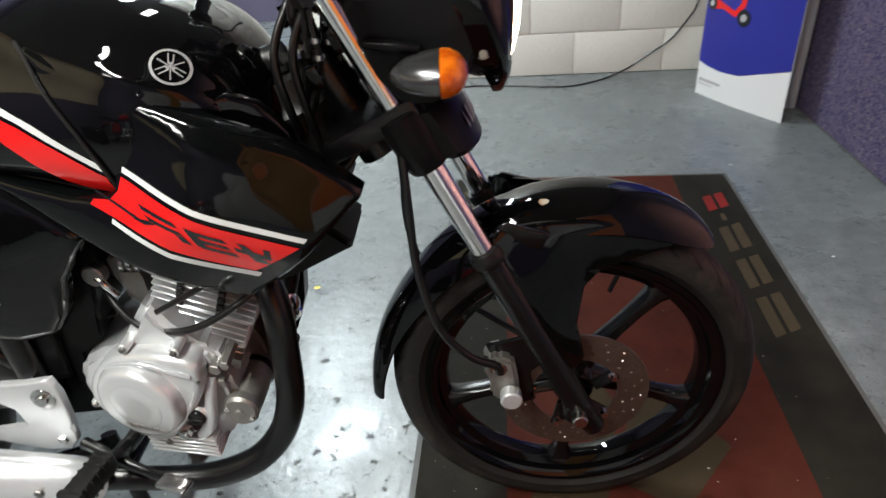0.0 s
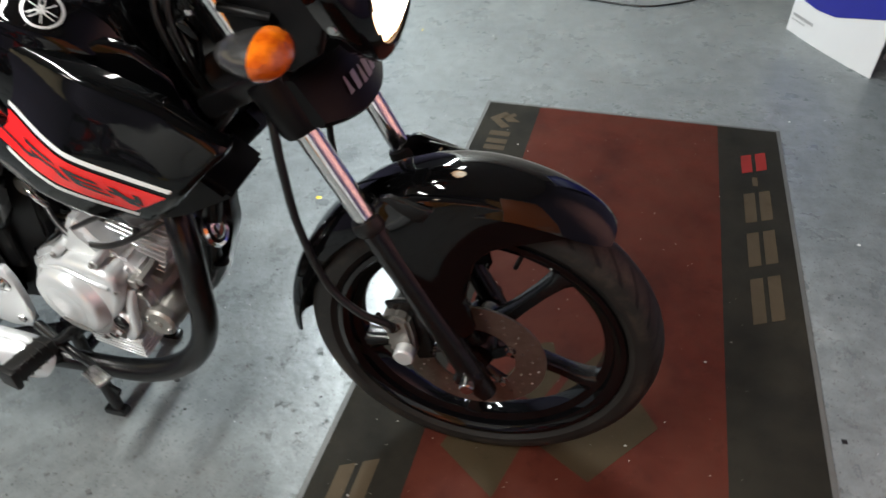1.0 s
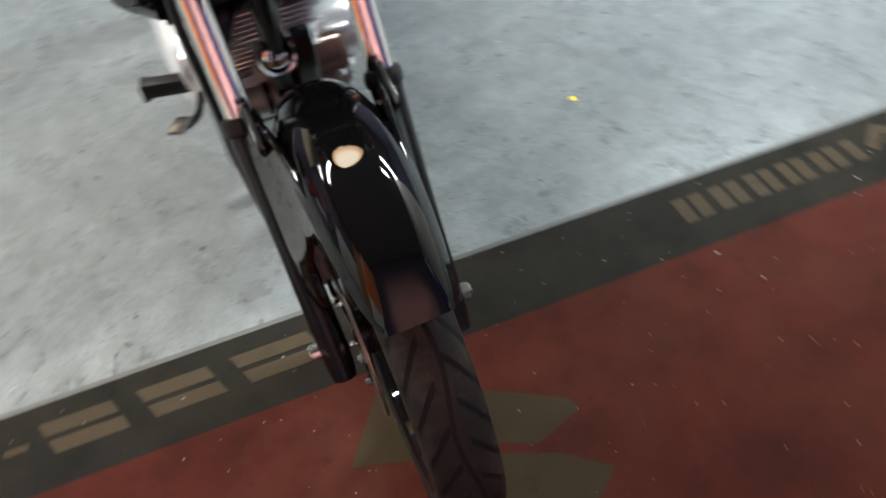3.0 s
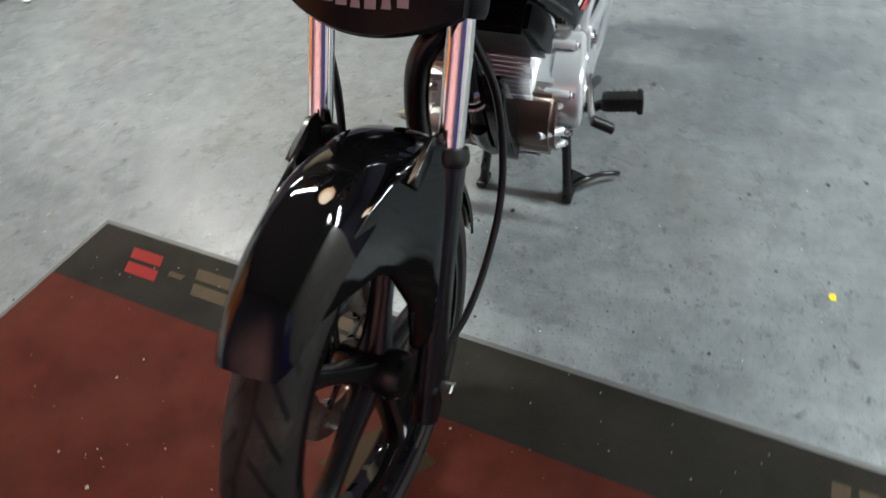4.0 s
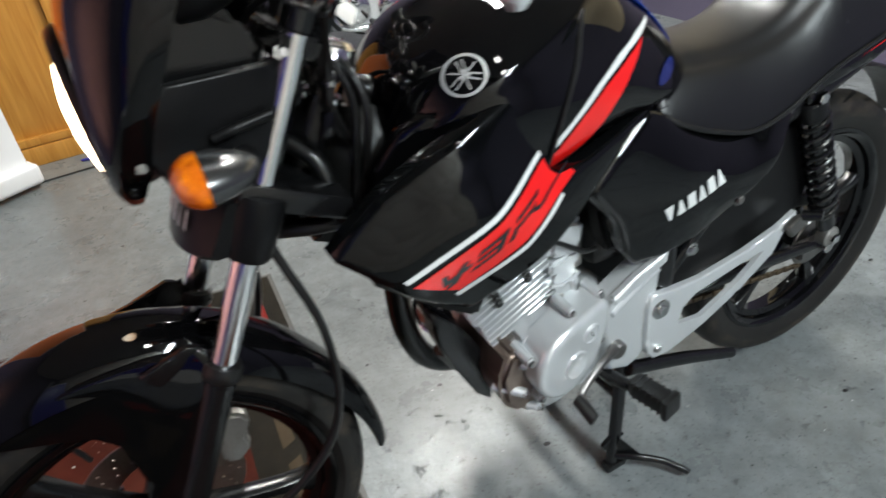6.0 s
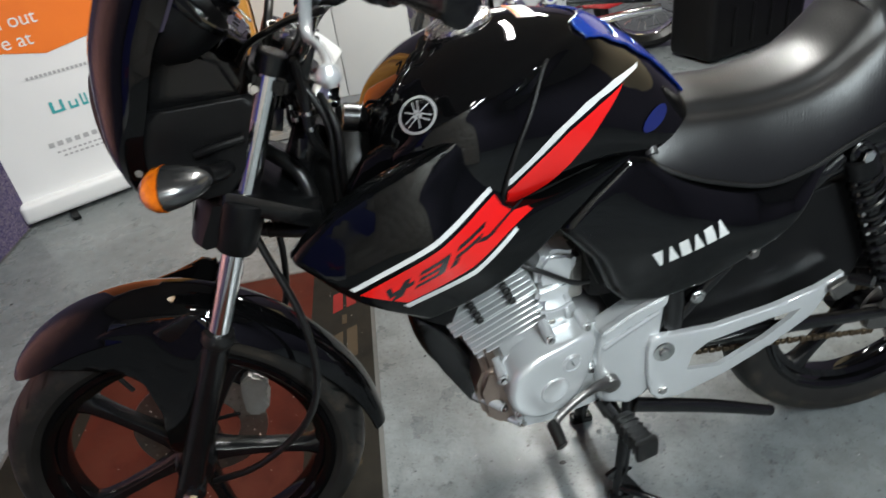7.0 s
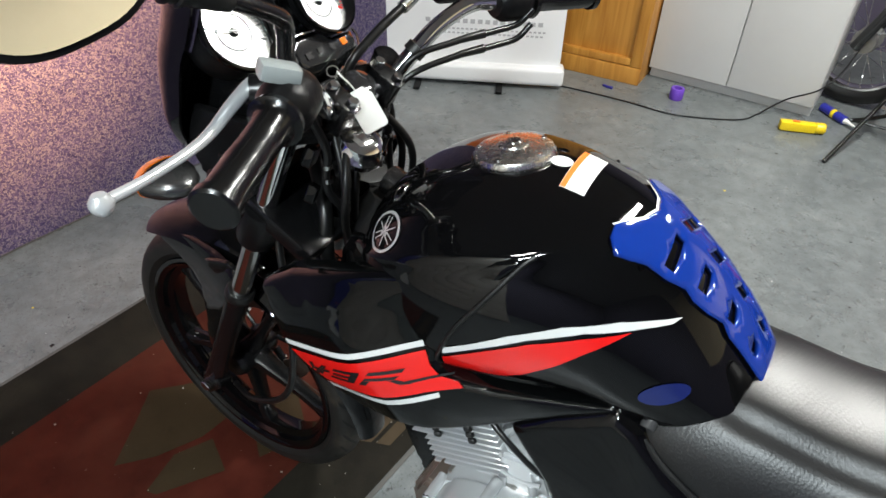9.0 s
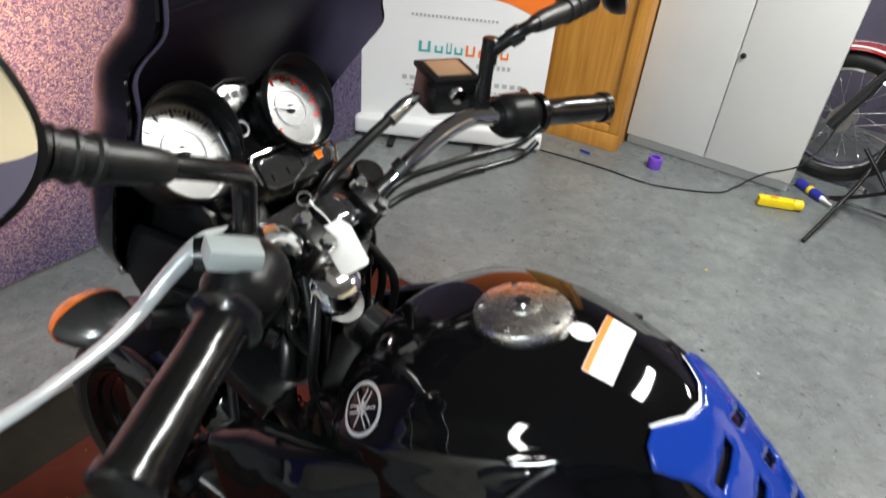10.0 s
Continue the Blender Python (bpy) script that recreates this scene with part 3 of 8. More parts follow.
def sheet(poly, place, step=0.02, thick=0.004, rounding=0.0, holes=(), smooth=False, bm=None, outward=(0, 1, 0)):
    """A panel: place(u, v) gives its outer surface in the world; its edges curl in by rounding, and it is thick towards -outward."""
    rim = [rounding * f for f in (0.12, 0.35, 0.7, 1.0)] if rounding else ()
    pts, tris, dist = flat_mesh(poly, step, holes, rim, smooth)
    bm = bm or bmesh.new()
    out = Vector(outward)
    front, back = [], []
    for (u, v), d in zip(pts, dist):
        q = Vector(place(u, v))
        if rounding and d < rounding:
            q -= out * rounding * (1 - math.sqrt(max(0.0, 1 - (1 - d / rounding) ** 2)))
        front.append(bm.verts.new(q))
    count = {}
    for f in tris:
        for a, b in zip(f, f[1:] + f[:1]):
            count[frozenset((a, b))] = count.get(frozenset((a, b)), 0) + 1
        bm.faces.new([front[i] for i in f])
    if thick:
        back = [bm.verts.new(v.co - out * thick) for v in front]
        for f in tris:
            bm.faces.new([back[i] for i in reversed(f)])
        for f in tris:
            for a, b in zip(f, f[1:] + f[:1]):
                if count[frozenset((a, b))] == 1:
                    bm.faces.new((front[b], front[a], back[a], back[b]))
    return bm


def loft(sections, bm=None, caps=True):
    bm = bm or bmesh.new()
    rings = [[bm.verts.new(q) for q in s] for s in sections]
    n = len(rings[0])
    for a, b in zip(rings, rings[1:]):
        for k in range(n):
            bm.faces.new((a[k], a[(k + 1) % n], b[(k + 1) % n], b[k]))
    if caps:
        bm.faces.new(rings[0][::-1]), bm.faces.new(rings[-1])
    return bm


def spread(stations, n):
    """Stations resampled smoothly: each is a tuple of numbers."""
    a = np.array(stations, float)
    s = np.linspace(0, len(a) - 1, n)
    p = np.vstack([2 * a[0] - a[1], a, 2 * a[-1] - a[-2]])
    out = []
    for v in s:
        i = min(int(v), len(a) - 2)
        t = v - i
        q0, q1, q2, q3 = p[i], p[i + 1], p[i + 2], p[i + 3]
        out.append(0.5 * ((2 * q1) + (q2 - q0) * t + (2 * q0 - 5 * q1 + 4 * q2 - q3) * t * t + (3 * q1 - q0 - 3 * q2 + q3) * t ** 3))
    return out


def plate(poly, y0, y1, bevel=0.003, bm=None, seg=2):
    """An outline in x and z, thick from y0 to y1, with eased edges."""
    own = bmesh.new()
    f = own.faces.new([own.verts.new((x, y0, z)) for x, z in poly])
    ext = bmesh.ops.extrude_face_region(own, geom=[f])
    bmesh.ops.translate(own, vec=(0, y1 - y0, 0), verts=[v for v in ext["geom"] if isinstance(v, bmesh.types.BMVert)])
    if bevel:
        bmesh.ops.bevel(own, geom=own.edges[:], offset=bevel, segments=seg, affect="EDGES", clamp_overlap=True)
    if bm is None:
        return own
    return merge(bm, own)


def bolt(c, axis, r=0.007, h=0.006, bm=None):
    return lathe([(0, h), (r * 0.85, h), (r, h * 0.7), (r, -0.002), (r * 1.5, -0.002), (r * 1.5, -0.004)], c, axis, 6 if h > 0.004 else 12, bm)


def ring_points(c, r, n, start=0.0):
    return [(c[0] + r * math.cos(start + 2 * math.pi * k / n), c[1] + r * math.sin(start + 2 * math.pi * k / n)) for k in range(n)]


def spline_surface(controls, stiff=1e-4):
    """A smooth function of (x, z) through the (x, z, y) controls."""
    c = np.array(controls, float)
    xy, val = c[:, :2], c[:, 2]

    def kernel(d2):
        return np.where(d2 > 0, 0.5 * d2 * np.log(d2 + 1e-12), 0.0)

    n = len(c)
    a = np.zeros((n + 3, n + 3))
    a[:n, :n] = kernel(((xy[:, None] - xy) ** 2).sum(-1)) + stiff * np.eye(n)
    a[:n, n], a[:n, n + 1:] = 1, xy
    a[n, :n], a[n + 1:, :n] = 1, xy.T
    w = np.linalg.solve(a, np.r_[val, 0, 0, 0])

    def f(x, z):
        k = kernel(((xy - (x, z)) ** 2).sum(-1))
        return float(k @ w[:n] + w[n] + w[n + 1] * x + w[n + 2] * z)

    return f


# ---- the room ----
def slab(name, pts, z0, z1, mat, label, category):
    """A level slab over an outline in x and y."""
    bm = bmesh.new()
    f = bm.faces.new([bm.verts.new((x, y, z0)) for x, y in pts])
    ext = bmesh.ops.extrude_face_region(bm, geom=[f])
    bmesh.ops.translate(bm, vec=(0, 0, z1 - z0), verts=[v for v in ext["geom"] if isinstance(v, bmesh.types.BMVert)])
    return solo(name, bm, mat, label, category, kind="structure")


def wall_run(name, a, b, thick, h, mat, label):
    """An upright wall whose inner face runs from a to b; the room lies to its left."""
    a, b = Vector((*a, 0)), Vector((*b, 0))
    d = (b - a).normalized()
    n = Vector((d.y, -d.x, 0))
    m = Matrix.Translation((a + b) / 2 + n * thick / 2 + Vector((0, 0, h / 2))) @ Matrix.Rotation(math.atan2(d.y, d.x), 4, "Z")
    return solo(name, box((b - a).length, thick, h, m, 0), mat, label, "wall", kind="structure")


ROOM = [(-3.4, -3.95), (1.45, -3.95), (1.45, 4.3), (-3.4, 4.3)]
slab("floor", ROOM, -0.1, 0.0, M["floor"], "worn glossy grey painted concrete floor", "floor")
slab("ceiling", ROOM, CEILING, CEILING + 0.1, M["ceiling"], "dim grey painted workshop ceiling", "ceiling")
wall_run("wall_south", (-3.3, -3.75), (1.2, -3.75), 0.12, CEILING, M["darkwall"], "dull purple painted back wall")
# unseen return and lower end wall, kept dark so black paint reflects little
wall_run("wall_north_3", (-0.95, 2.7), (-0.95, 4.1), 0.12, CEILING, M["darkwall"], "unseen dark wall return closing off the room")
wall_run("wall_west", (-3.2, 4.15), (-3.2, -3.75), 0.12, 1.5, M["darkwall"], "unseen end wall kept dark below its cream upper half")
wall_run("wall_west_middle", (-3.2, 4.15), (-3.2, 0.6), 0.12, CEILING - 1.5, M["darkwall"], "unseen upper end wall kept dark for the reflections").location.z = 1.5
upper = wall_run("wall_west_upper", (-3.2, 0.6), (-3.2, -3.75), 0.12, CEILING - 1.5, M["cream"], "cream painted upper half of the end wall")
upper.location.z = 1.5
wall_run("wall_east_1", (1.198, -0.1), (1.265, 2.5), 0.07, CEILING, M["carpet"], "display wall covered in purple speckled carpet")
wall_run("wall_east_2", (1.0, -2.25), (1.198, -0.1), 0.07, CEILING, M["carpet"], "display wall covered in purple speckled carpet")
wall_run("wall_east_3", (1.035, -3.75), (1.035, -2.25), 0.07, CEILING, M["darkwall"], "dull purple painted side wall")

# the white block wall: recessed joints behind separate blocks
BLOCK_WALL = (Vector((1.265, 2.462, 0)), Vector((-0.95, 2.576, 0)))
north = wall_run("wall_north_1", BLOCK_WALL[0][:2], BLOCK_WALL[1][:2], 0.12, CEILING, M["mortar"], "white painted concrete block wall")
# unseen wall added beyond the block wall, dark for the reflections
wall_run("wall_north_2", (-0.83, 4.1), (-3.3, 4.1), 0.12, CEILING, M["darkwall"], "unseen dark wall added for the black paint to reflect")

# skirting dirt line and seam along the carpet wall
for (x0, y0), (x1, y1) in (((1.191, -0.1), (1.257, 2.45)), ((1.0, -2.2), (1.191, -0.1))):
    d = Vector((x1 - x0, y1 - y0, 0))
    m = Matrix.Translation(((x0 + x1) / 2, (y0 + y1) / 2, 0.006)) @ Matrix.Rotation(math.atan2(d.y, d.x), 4, "Z")
    solo("trim", box(d.length, 0.006, 0.003, m, 0.001), M["mattrim"], "thin grey sealant line at the foot of the carpet wall", "trim", kind="structure")


def luminaire(x, y, turn, length, glow, tint):
    m = pose(x, y, CEILING, 0, 0, turn)
    t = thing("ceiling_light", x, y, CEILING, "white fluorescent batten light fixed to the ceiling", "ceiling light", "ceiling lights")
    part("housing", box(length + 0.06, 0.16, 0.05, m @ pose(0, 0, -0.025), 0.006), M["lampbody"], t)
    lamp = area_lamp("tube_light", m @ pose(0, 0, -0.058), length, 0.12, TUBE_POWER * length * glow, tint)
    lamp.parent = t
    lamp.matrix_parent_inverse = Matrix.Translation((-x, -y, -CEILING))
    lamp.matrix_basis = m @ pose(0, 0, -0.058)


for x, y, turn, length, glow, tint in TUBES:
    luminaire(x, y, turn, length, glow, tint)

# ---- the mat ----
MAT_U, MAT_V = 0.976, 2.36
MAT = pose(0.196, 0.149, 0, 0, 0, -3.3)


def on_mat(z):
    return lambda u, v: MAT @ Vector((u, v, z))


def build_mat():
    t = thing("garage_mat", 0.196, 0.149, 0, "worn red and charcoal garage mat with tan printed marks", "floor mat")
    hu, hv, b = MAT_U / 2, MAT_V / 2, 0.193
    up = (0, 0, 1)

    def flat(name, poly, z, thick, mat, label="", step=0.2):
        part(name, sheet(poly, on_mat(z), step, thick, outward=up), mat, t, label)

    flat("backing", [(-hu, -hv), (hu, -hv), (hu, hv), (-hu, hv)], 0.003, 0.003, M["mattrim"], "grey bound mat edge")
    e = 0.012
    flat("centre", [(-hu + b, -hv + e), (hu - b, -hv + e), (hu - b, hv - e), (-hu + b, hv - e)], 0.0042, 0.001, M["matred"], "worn red mat centre")
    for s in (1, -1):
        def half(pts):
            return [(s * u, s * v) for u, v in pts]
        flat("border", half([(hu - b, -hv + e), (hu - e, -hv + e), (hu - e, hv - e), (hu - b, hv - e)]), 0.0042, 0.001, M["matblack"], "charcoal mat border", 0.12)
        # long slanted marks, read from the far end of the border
        v0, u0, hgt = -0.305 + 0.58, hu - 0.055, 0.072
        v = v0
        for wd in (0.19, 0.17, 0.17, 0.05, 0.13):
            sl = 0.035 if wd > 0.06 else 0.006
            tone, word = ("matredprint", "red printed mark") if wd == 0.13 else ("mattan", "tan printed mark")
            bars = ((0.0, 0.42), (0.58, 1.0)) if wd > 0.06 else ((0.42, 0.62),)
            for f0, f1 in bars:
                a = [(u0 - hgt * f0, v + sl * (1 - f0)), (u0 - hgt * f0, v + wd - sl * f0), (u0 - hgt * f1, v + wd - sl * f1), (u0 - hgt * f1, v + sl * (1 - f1))]
                flat("printed_mark", half(a), 0.0048, 0.0006, M[tone], word)
            v += wd + 0.012
        # emblem and six block marks at the other end
        uc = -(hu - 0.09)
        vc = hv - 0.125
        z1 = [(uc - 0.055, vc + 0.005), (uc - 0.01, vc + 0.055), (uc + 0.012, vc + 0.035), (uc - 0.02, vc + 0.005), (uc + 0.025, vc - 0.04), (uc + 0.0, vc - 0.055)]
        z2 = [(uc + 0.055, vc - 0.005), (uc + 0.01, vc - 0.055 + 0.045), (uc - 0.012, vc + 0.018), (uc + 0.02, vc + 0.05), (uc + 0.034, vc + 0.038), (uc + 0.022, vc + 0.02)]
        flat("printed_emblem", half(z1), 0.0048, 0.0006, M["mattan"], "tan printed emblem")
        flat("printed_emblem", half(z2), 0.0048, 0.0006, M["mattan"], "tan printed emblem")
        v = vc - 0.075
        uw = 0.034
        for k, wd in enumerate((0.075, 0.075, 0.07, 0.075, 0.08, 0.028)):
            n = 0.36 * wd
            rows = ((v, v - wd),) if wd < 0.04 else ((v, v - n), (v - wd + n, v - wd))
            for v1, v2 in rows:
                flat("printed_mark", half([(uc - uw, v1), (uc + uw, v1), (uc + uw, v2), (uc - uw, v2)]), 0.0048, 0.0006, M["mattan"], "tan printed mark")
            v -= wd + 0.012
    inv = MAT.inverted()

    def plan(pts):
        flat_pts = [inv @ Vector((x, y, 0)) for x, y in pts]
        return [(q.x, q.y) for q in flat_pts]

    flat("printed_shape", plan([(0.02, 0.128), (0.1, 0.255), (0.125, 0.262), (0.15, 0.165), (0.11, 0.085)]), 0.0048, 0.0006, M["matgreen"], "olive printed shape")
    flat("printed_shape", plan([(0.135, 0.095), (0.18, 0.19), (0.24, 0.262), (0.3, 0.16), (0.355, 0.075), (0.224, -0.072), (0.125, -0.013)]), 0.0048, 0.0006, M["matgreen"], "olive printed shape")
    flat("printed_shape", plan([(-0.02, 0.06), (0.09, -0.02), (0.05, -0.14), (-0.07, -0.05)]), 0.0048, 0.0006, M["matgreen"], "olive printed shape")


build_mat()


# ---- the motorcycle ----
def fork_axis(z, y=0.0, ahead=0.0):
    """A point of the fork's line at the height z."""
    return Vector((0.0135 - 0.475 * (z - 0.295) + ahead, y, z))


bike = thing("motorcycle", -0.66, 0, 0, "gloss black motorcycle with red and white stripes on its stand", "motorcycle")


def build_wheel(name, c, r, w, rim_r, first, label, disc=None, mat=None):
    cx, cz = c
    wheel = part(name, lathe([(0.0, -0.052), (0.03, -0.052), (0.036, -0.04), (0.036, 0.04), (0.03, 0.052), (0.0, 0.052)], (cx, 0, cz), (0, 1, 0), 32), M["satin"], bike, label)
    h = w / 2
    prof = [(rim_r - 0.006, -h * 0.6), (rim_r + 0.008, -h * 0.8), (r - 0.045, -h * 0.99), (r - 0.03, -h), (r - 0.019, -h * 0.93), (r - 0.0095, -h * 0.7), (r - 0.003, -h * 0.36), (r - 0.0004, -h * 0.12), (r, 0)]
    prof += [(a, -b) for a, b in reversed(prof[:-1])] + [(rim_r - 0.01, 0.0)]
    part("tyre", lathe(prof, (cx, 0, cz), (0, 1, 0), 96, closed=True), mat, wheel, "worn black tyre")
    rp = [(rim_r + 0.006, -0.034), (rim_r + 0.004, -0.037), (rim_r - 0.004, -0.037), (rim_r - 0.008, -0.033), (rim_r - 0.014, -0.03), (rim_r - 0.017, -0.02), (rim_r - 0.03, -0.014), (rim_r - 0.033, 0.0)]
    rp += [(a, -b) for a, b in reversed(rp[:-1])] + [(rim_r - 0.012, 0.02), (rim_r - 0.012, -0.02)]
    part("rim", lathe(rp, (cx, 0, cz), (0, 1, 0), 96, closed=True), M["paint"], wheel, "gloss black cast rim")
    for k in range(5):
        a = radians(first + 72 * k)
        d = Vector((math.cos(a), 0, math.sin(a)))
        side = Vector((-math.sin(a), 0, math.cos(a)))
        secs = []
        for q, hw, ht in ((0.028, 0.02, 0.024), (0.06, 0.0145, 0.02), (0.11, 0.0115, 0.0165), (0.16, 0.0115, 0.016), (rim_r - 0.045, 0.015, 0.017), (rim_r - 0.026, 0.026, 0.017)):
            o = Vector((cx, 0, cz)) + d * q
            ring = []
            for j in range(12):
                u = 2 * math.pi * j / 12
                cu, su = math.cos(u), math.sin(u)
                ring.append(o + side * hw * math.copysign(abs(cu) ** 0.6, cu) + Vector((0, 1, 0)) * ht * math.copysign(abs(su) ** 0.6, su))
            secs.append(ring)
        part("spoke", loft(secs), M["satin"], wheel)
    if disc:
        side = disc
        holes = []
        for k in range(20):
            a = 2 * math.pi * k / 20
            for q, da in ((0.085, 0), (0.098, 0.1), (0.11, 0.2)):
                holes.append(ring_points((cx + q * math.cos(a + da), cz + q * math.sin(a + da)), 0.0021, 8))
        holes.append(ring_points((cx, cz), 0.071, 48))
        outline = ring_points((cx, cz), 0.1215, 72)
        part("brake_disc", sheet(outline, lambda u, v: (u, side * 0.056, v), 0.03, 0.004, holes=holes, outward=(0, side, 0)), M["disc"], wheel, "drilled steel brake disc")
        for k in range(5):
            a = radians(first + 36 + 72 * k)
            p0 = (cx + 0.034 * math.cos(a), side * 0.05, cz + 0.034 * math.sin(a))
            p1 = (cx + 0.076 * math.cos(a + 0.25), side * 0.055, cz + 0.076 * math.sin(a + 0.25))
            part("disc_carrier", tube([p0, p1], 0.009, 8, flat=0.5), M["satin"], wheel)
        for k in range(5):
            a = radians(first + 36 + 72 * k) + 0.25
            part("disc_bolt", bolt((cx + 0.07 * math.cos(a), side * 0.06, cz + 0.07 * math.sin(a)), (0, side, 0), 0.006), M["bolt"], wheel)
    v = Vector((math.cos(radians(first + 20)), 0, math.sin(radians(first + 20))))
    part("valve", rod(Vector((cx, 0, cz)) + v * (rim_r - 0.07), Vector((cx, 0, cz)) + v * (rim_r - 0.03), 0.004, 8), M["rubber"], wheel)
    return wheel


front_wheel = build_wheel("front_wheel", (0.004, 0.305), 0.305, 0.082, 0.243, 51, "black five-spoke front wheel", disc=-1, mat=tyre_material(0.004, 0.305, 38))
build_wheel("rear_wheel", (-1.338, 0.312), 0.31, 0.096, 0.236, 20, "black five-spoke rear wheel", mat=tyre_material(-1.338, 0.312, 26))

# fork
for s in (1, -1):
    y = 0.09 * s
    low = fork_axis(0.285, y)
    leg = part("fork_leg", tube([fork_axis(0.262, y, 0.004), fork_axis(0.3, y), fork_axis(0.46, y), fork_axis(0.575, y), fork_axis(0.6, y)], [0.018, 0.021, 0.0195, 0.0205, 0.022], 20), M["satin"], bike, "satin black fork slider")
    part("dust_seal", lathe([(0.0168, 0.012), (0.022, 0.012), (0.0245, 0.004), (0.0245, -0.006), (0.022, -0.01), (0.0168, -0.01)], fork_axis(0.604, y), (-0.437, 0, 0.9), 24), M["rubber"], leg)
    part("axle_lug", rod((0.004, y - 0.017, 0.304), (0.004, y + 0.017, 0.304), 0.024, 20), M["satin"], leg)
    part("axle_nut", rod((0.004, y + s * 0.012, 0.304), (0.004, y + s * 0.034, 0.304), 0.0125, 6 if s > 0 else 14), M["bolt"], leg, "zinc plated axle nut")
    part("stanchion", tube([fork_axis(0.6, y), fork_axis(0.985, y)], 0.0165, 24, curved=False), M["chrome"], bike, "polished chrome fork tube")
    part("fork_cap", rod(fork_axis(0.975, y), fork_axis(1.0, y), 0.019, 20), M["satin"], bike)

# lower yoke with its cover plate
for s in (1, -1):
    c = fork_axis(0.785, 0.09 * s)
    part("lower_yoke_cover", lathe([(0.018, -0.042), (0.026, -0.042), (0.029, -0.035), (0.032, 0.03), (0.03, 0.036), (0.018, 0.036)], c, (-0.437, 0, 0.9), 24), M["plastic"], bike, "black plastic fork shroud")
secs = []
for a in np.linspace(-1, 1, 25):
    y = 0.106 * a
    x0 = fork_axis(0.8)[0] + 0.032 + 0.03 * (1 - a * a)
    zt, zb = 0.825 - 0.006 * a * a, 0.748 + 0.016 * a * a
    secs.append([(x0 + 0.036 * (0.82 - zt) / 0.08, y, zt), (x0 - 0.004, y, zt + 0.003), (x0 - 0.03, y, zt - 0.004), (x0 - 0.012, y, zb), (x0 + 0.026, y, zb - 0.003), (x0 + 0.031, y, zb + 0.004)])
yoke = part("yoke_plate", loft(secs), M["plastic"], bike, "black plastic plate with silver maker's mark")
for k in range(6):
    y = 0.045 - 0.018 * k
    a = y / 0.1
    x0 = fork_axis(0.8)[0] + 0.032 + 0.03 * (1 - a * a)
    zt, zb = 0.825 - 0.006 * a * a, 0.748 + 0.016 * a * a
    x1 = x0 + 0.036 * (0.82 - zt) / 0.08
    top, bot = Vector((x1, y, zt)), Vector((x0 + 0.031, y, zb + 0.004))
    hw = 0.006 if k % 2 else 0.0068
    bmk = bmesh.new()
    c0, c1 = top.lerp(bot, 0.36), top.lerp(bot, 0.67)
    pts = [c0 + Vector((0, hw * (0.35 if (k % 2) else 1), 0)), c0 - Vector((0, hw * (0.35 if (k % 2) else 1), 0)), c1 - Vector((0, hw, 0)), c1 + Vector((0, hw, 0))]
    bmk.faces.new([bmk.verts.new(p + Vector((0.0025, 0, 0.0005))) for p in pts])
    part("mark", bmk, M["marksilver"], yoke)
part("steering_head", tube([(-0.275, 0, 0.73), (-0.348, 0, 0.878)], 0.03, 20, curved=False), M["satin"], bike)
wl = part("wiring_loom", tube([(-0.36, 0.0, 0.74), (-0.385, 0.01, 0.80), (-0.395, 0.0, 0.85)], [0.05, 0.058, 0.035], 20), M["rubber"], bike, "black wiring loom behind the steering head")
for k, (x0, y0, y1) in enumerate(((-0.34, 0.05, 0.065), (-0.35, 0.035, 0.075), (-0.33, -0.05, -0.07), (-0.355, -0.03, -0.06), (-0.345, 0.015, 0.05))):
    part("loom_cable", tube([(x0, y0, 0.95), (x0 - 0.025, y1, 0.89), (x0 - 0.02, y1, 0.82), (x0 - 0.01, y0, 0.74)], 0.0055, 10), M["cable"], wl)
part("lower_yoke", box(0.13, 0.22, 0.03, Matrix.Translation((-0.268, 0, 0.80)) @ pose(0, 0, 0, 0, -26, 0), 0.006), M["satin"], bike)
ty = part("top_yoke", plate([(-0.345, 0.0), (-0.30, 0.105), (-0.26, 0.105), (-0.25, 0.06), (-0.25, -0.06), (-0.26, -0.105), (-0.30, -0.105), (-0.345, -0.02)], 0.0, 0.022, 0.004), M["satin"], bike)
ty.data.transform(Matrix.Translation((-0.322, 0, 0.945)) @ pose(0, 0, 0, 0, -26, 0) @ Matrix(((1, 0, 0, 0.3), (0, 0, 1, 0), (0, 1, 0, 0), (0, 0, 0, 1))))
part("stem_nut", lathe([(0, 0.02), (0.02, 0.02), (0.028, 0.014), (0.03, 0.0), (0.034, -0.004), (0.034, -0.012), (0, -0.012)], (-0.36, 0.028, 0.925), (-0.437, 0, 0.9), 24), M["chrome"], bike, "chrome steering stem nut")

# fender: a hooped shell round the wheel
FEN = [(-4, 0.344, 0.036, 0.018), (12, 0.338, 0.044, 0.026), (35, 0.336, 0.052, 0.038), (55, 0.346, 0.06, 0.046), (72, 0.357, 0.064, 0.05), (90, 0.361, 0.064, 0.05), (103, 0.358, 0.06, 0.046), (113, 0.353, 0.055, 0.04), (119, 0.348, 0.05, 0.032), (123.5, 0.342, 0.044, 0.021), (126.3, 0.336, 0.035, 0.01)]


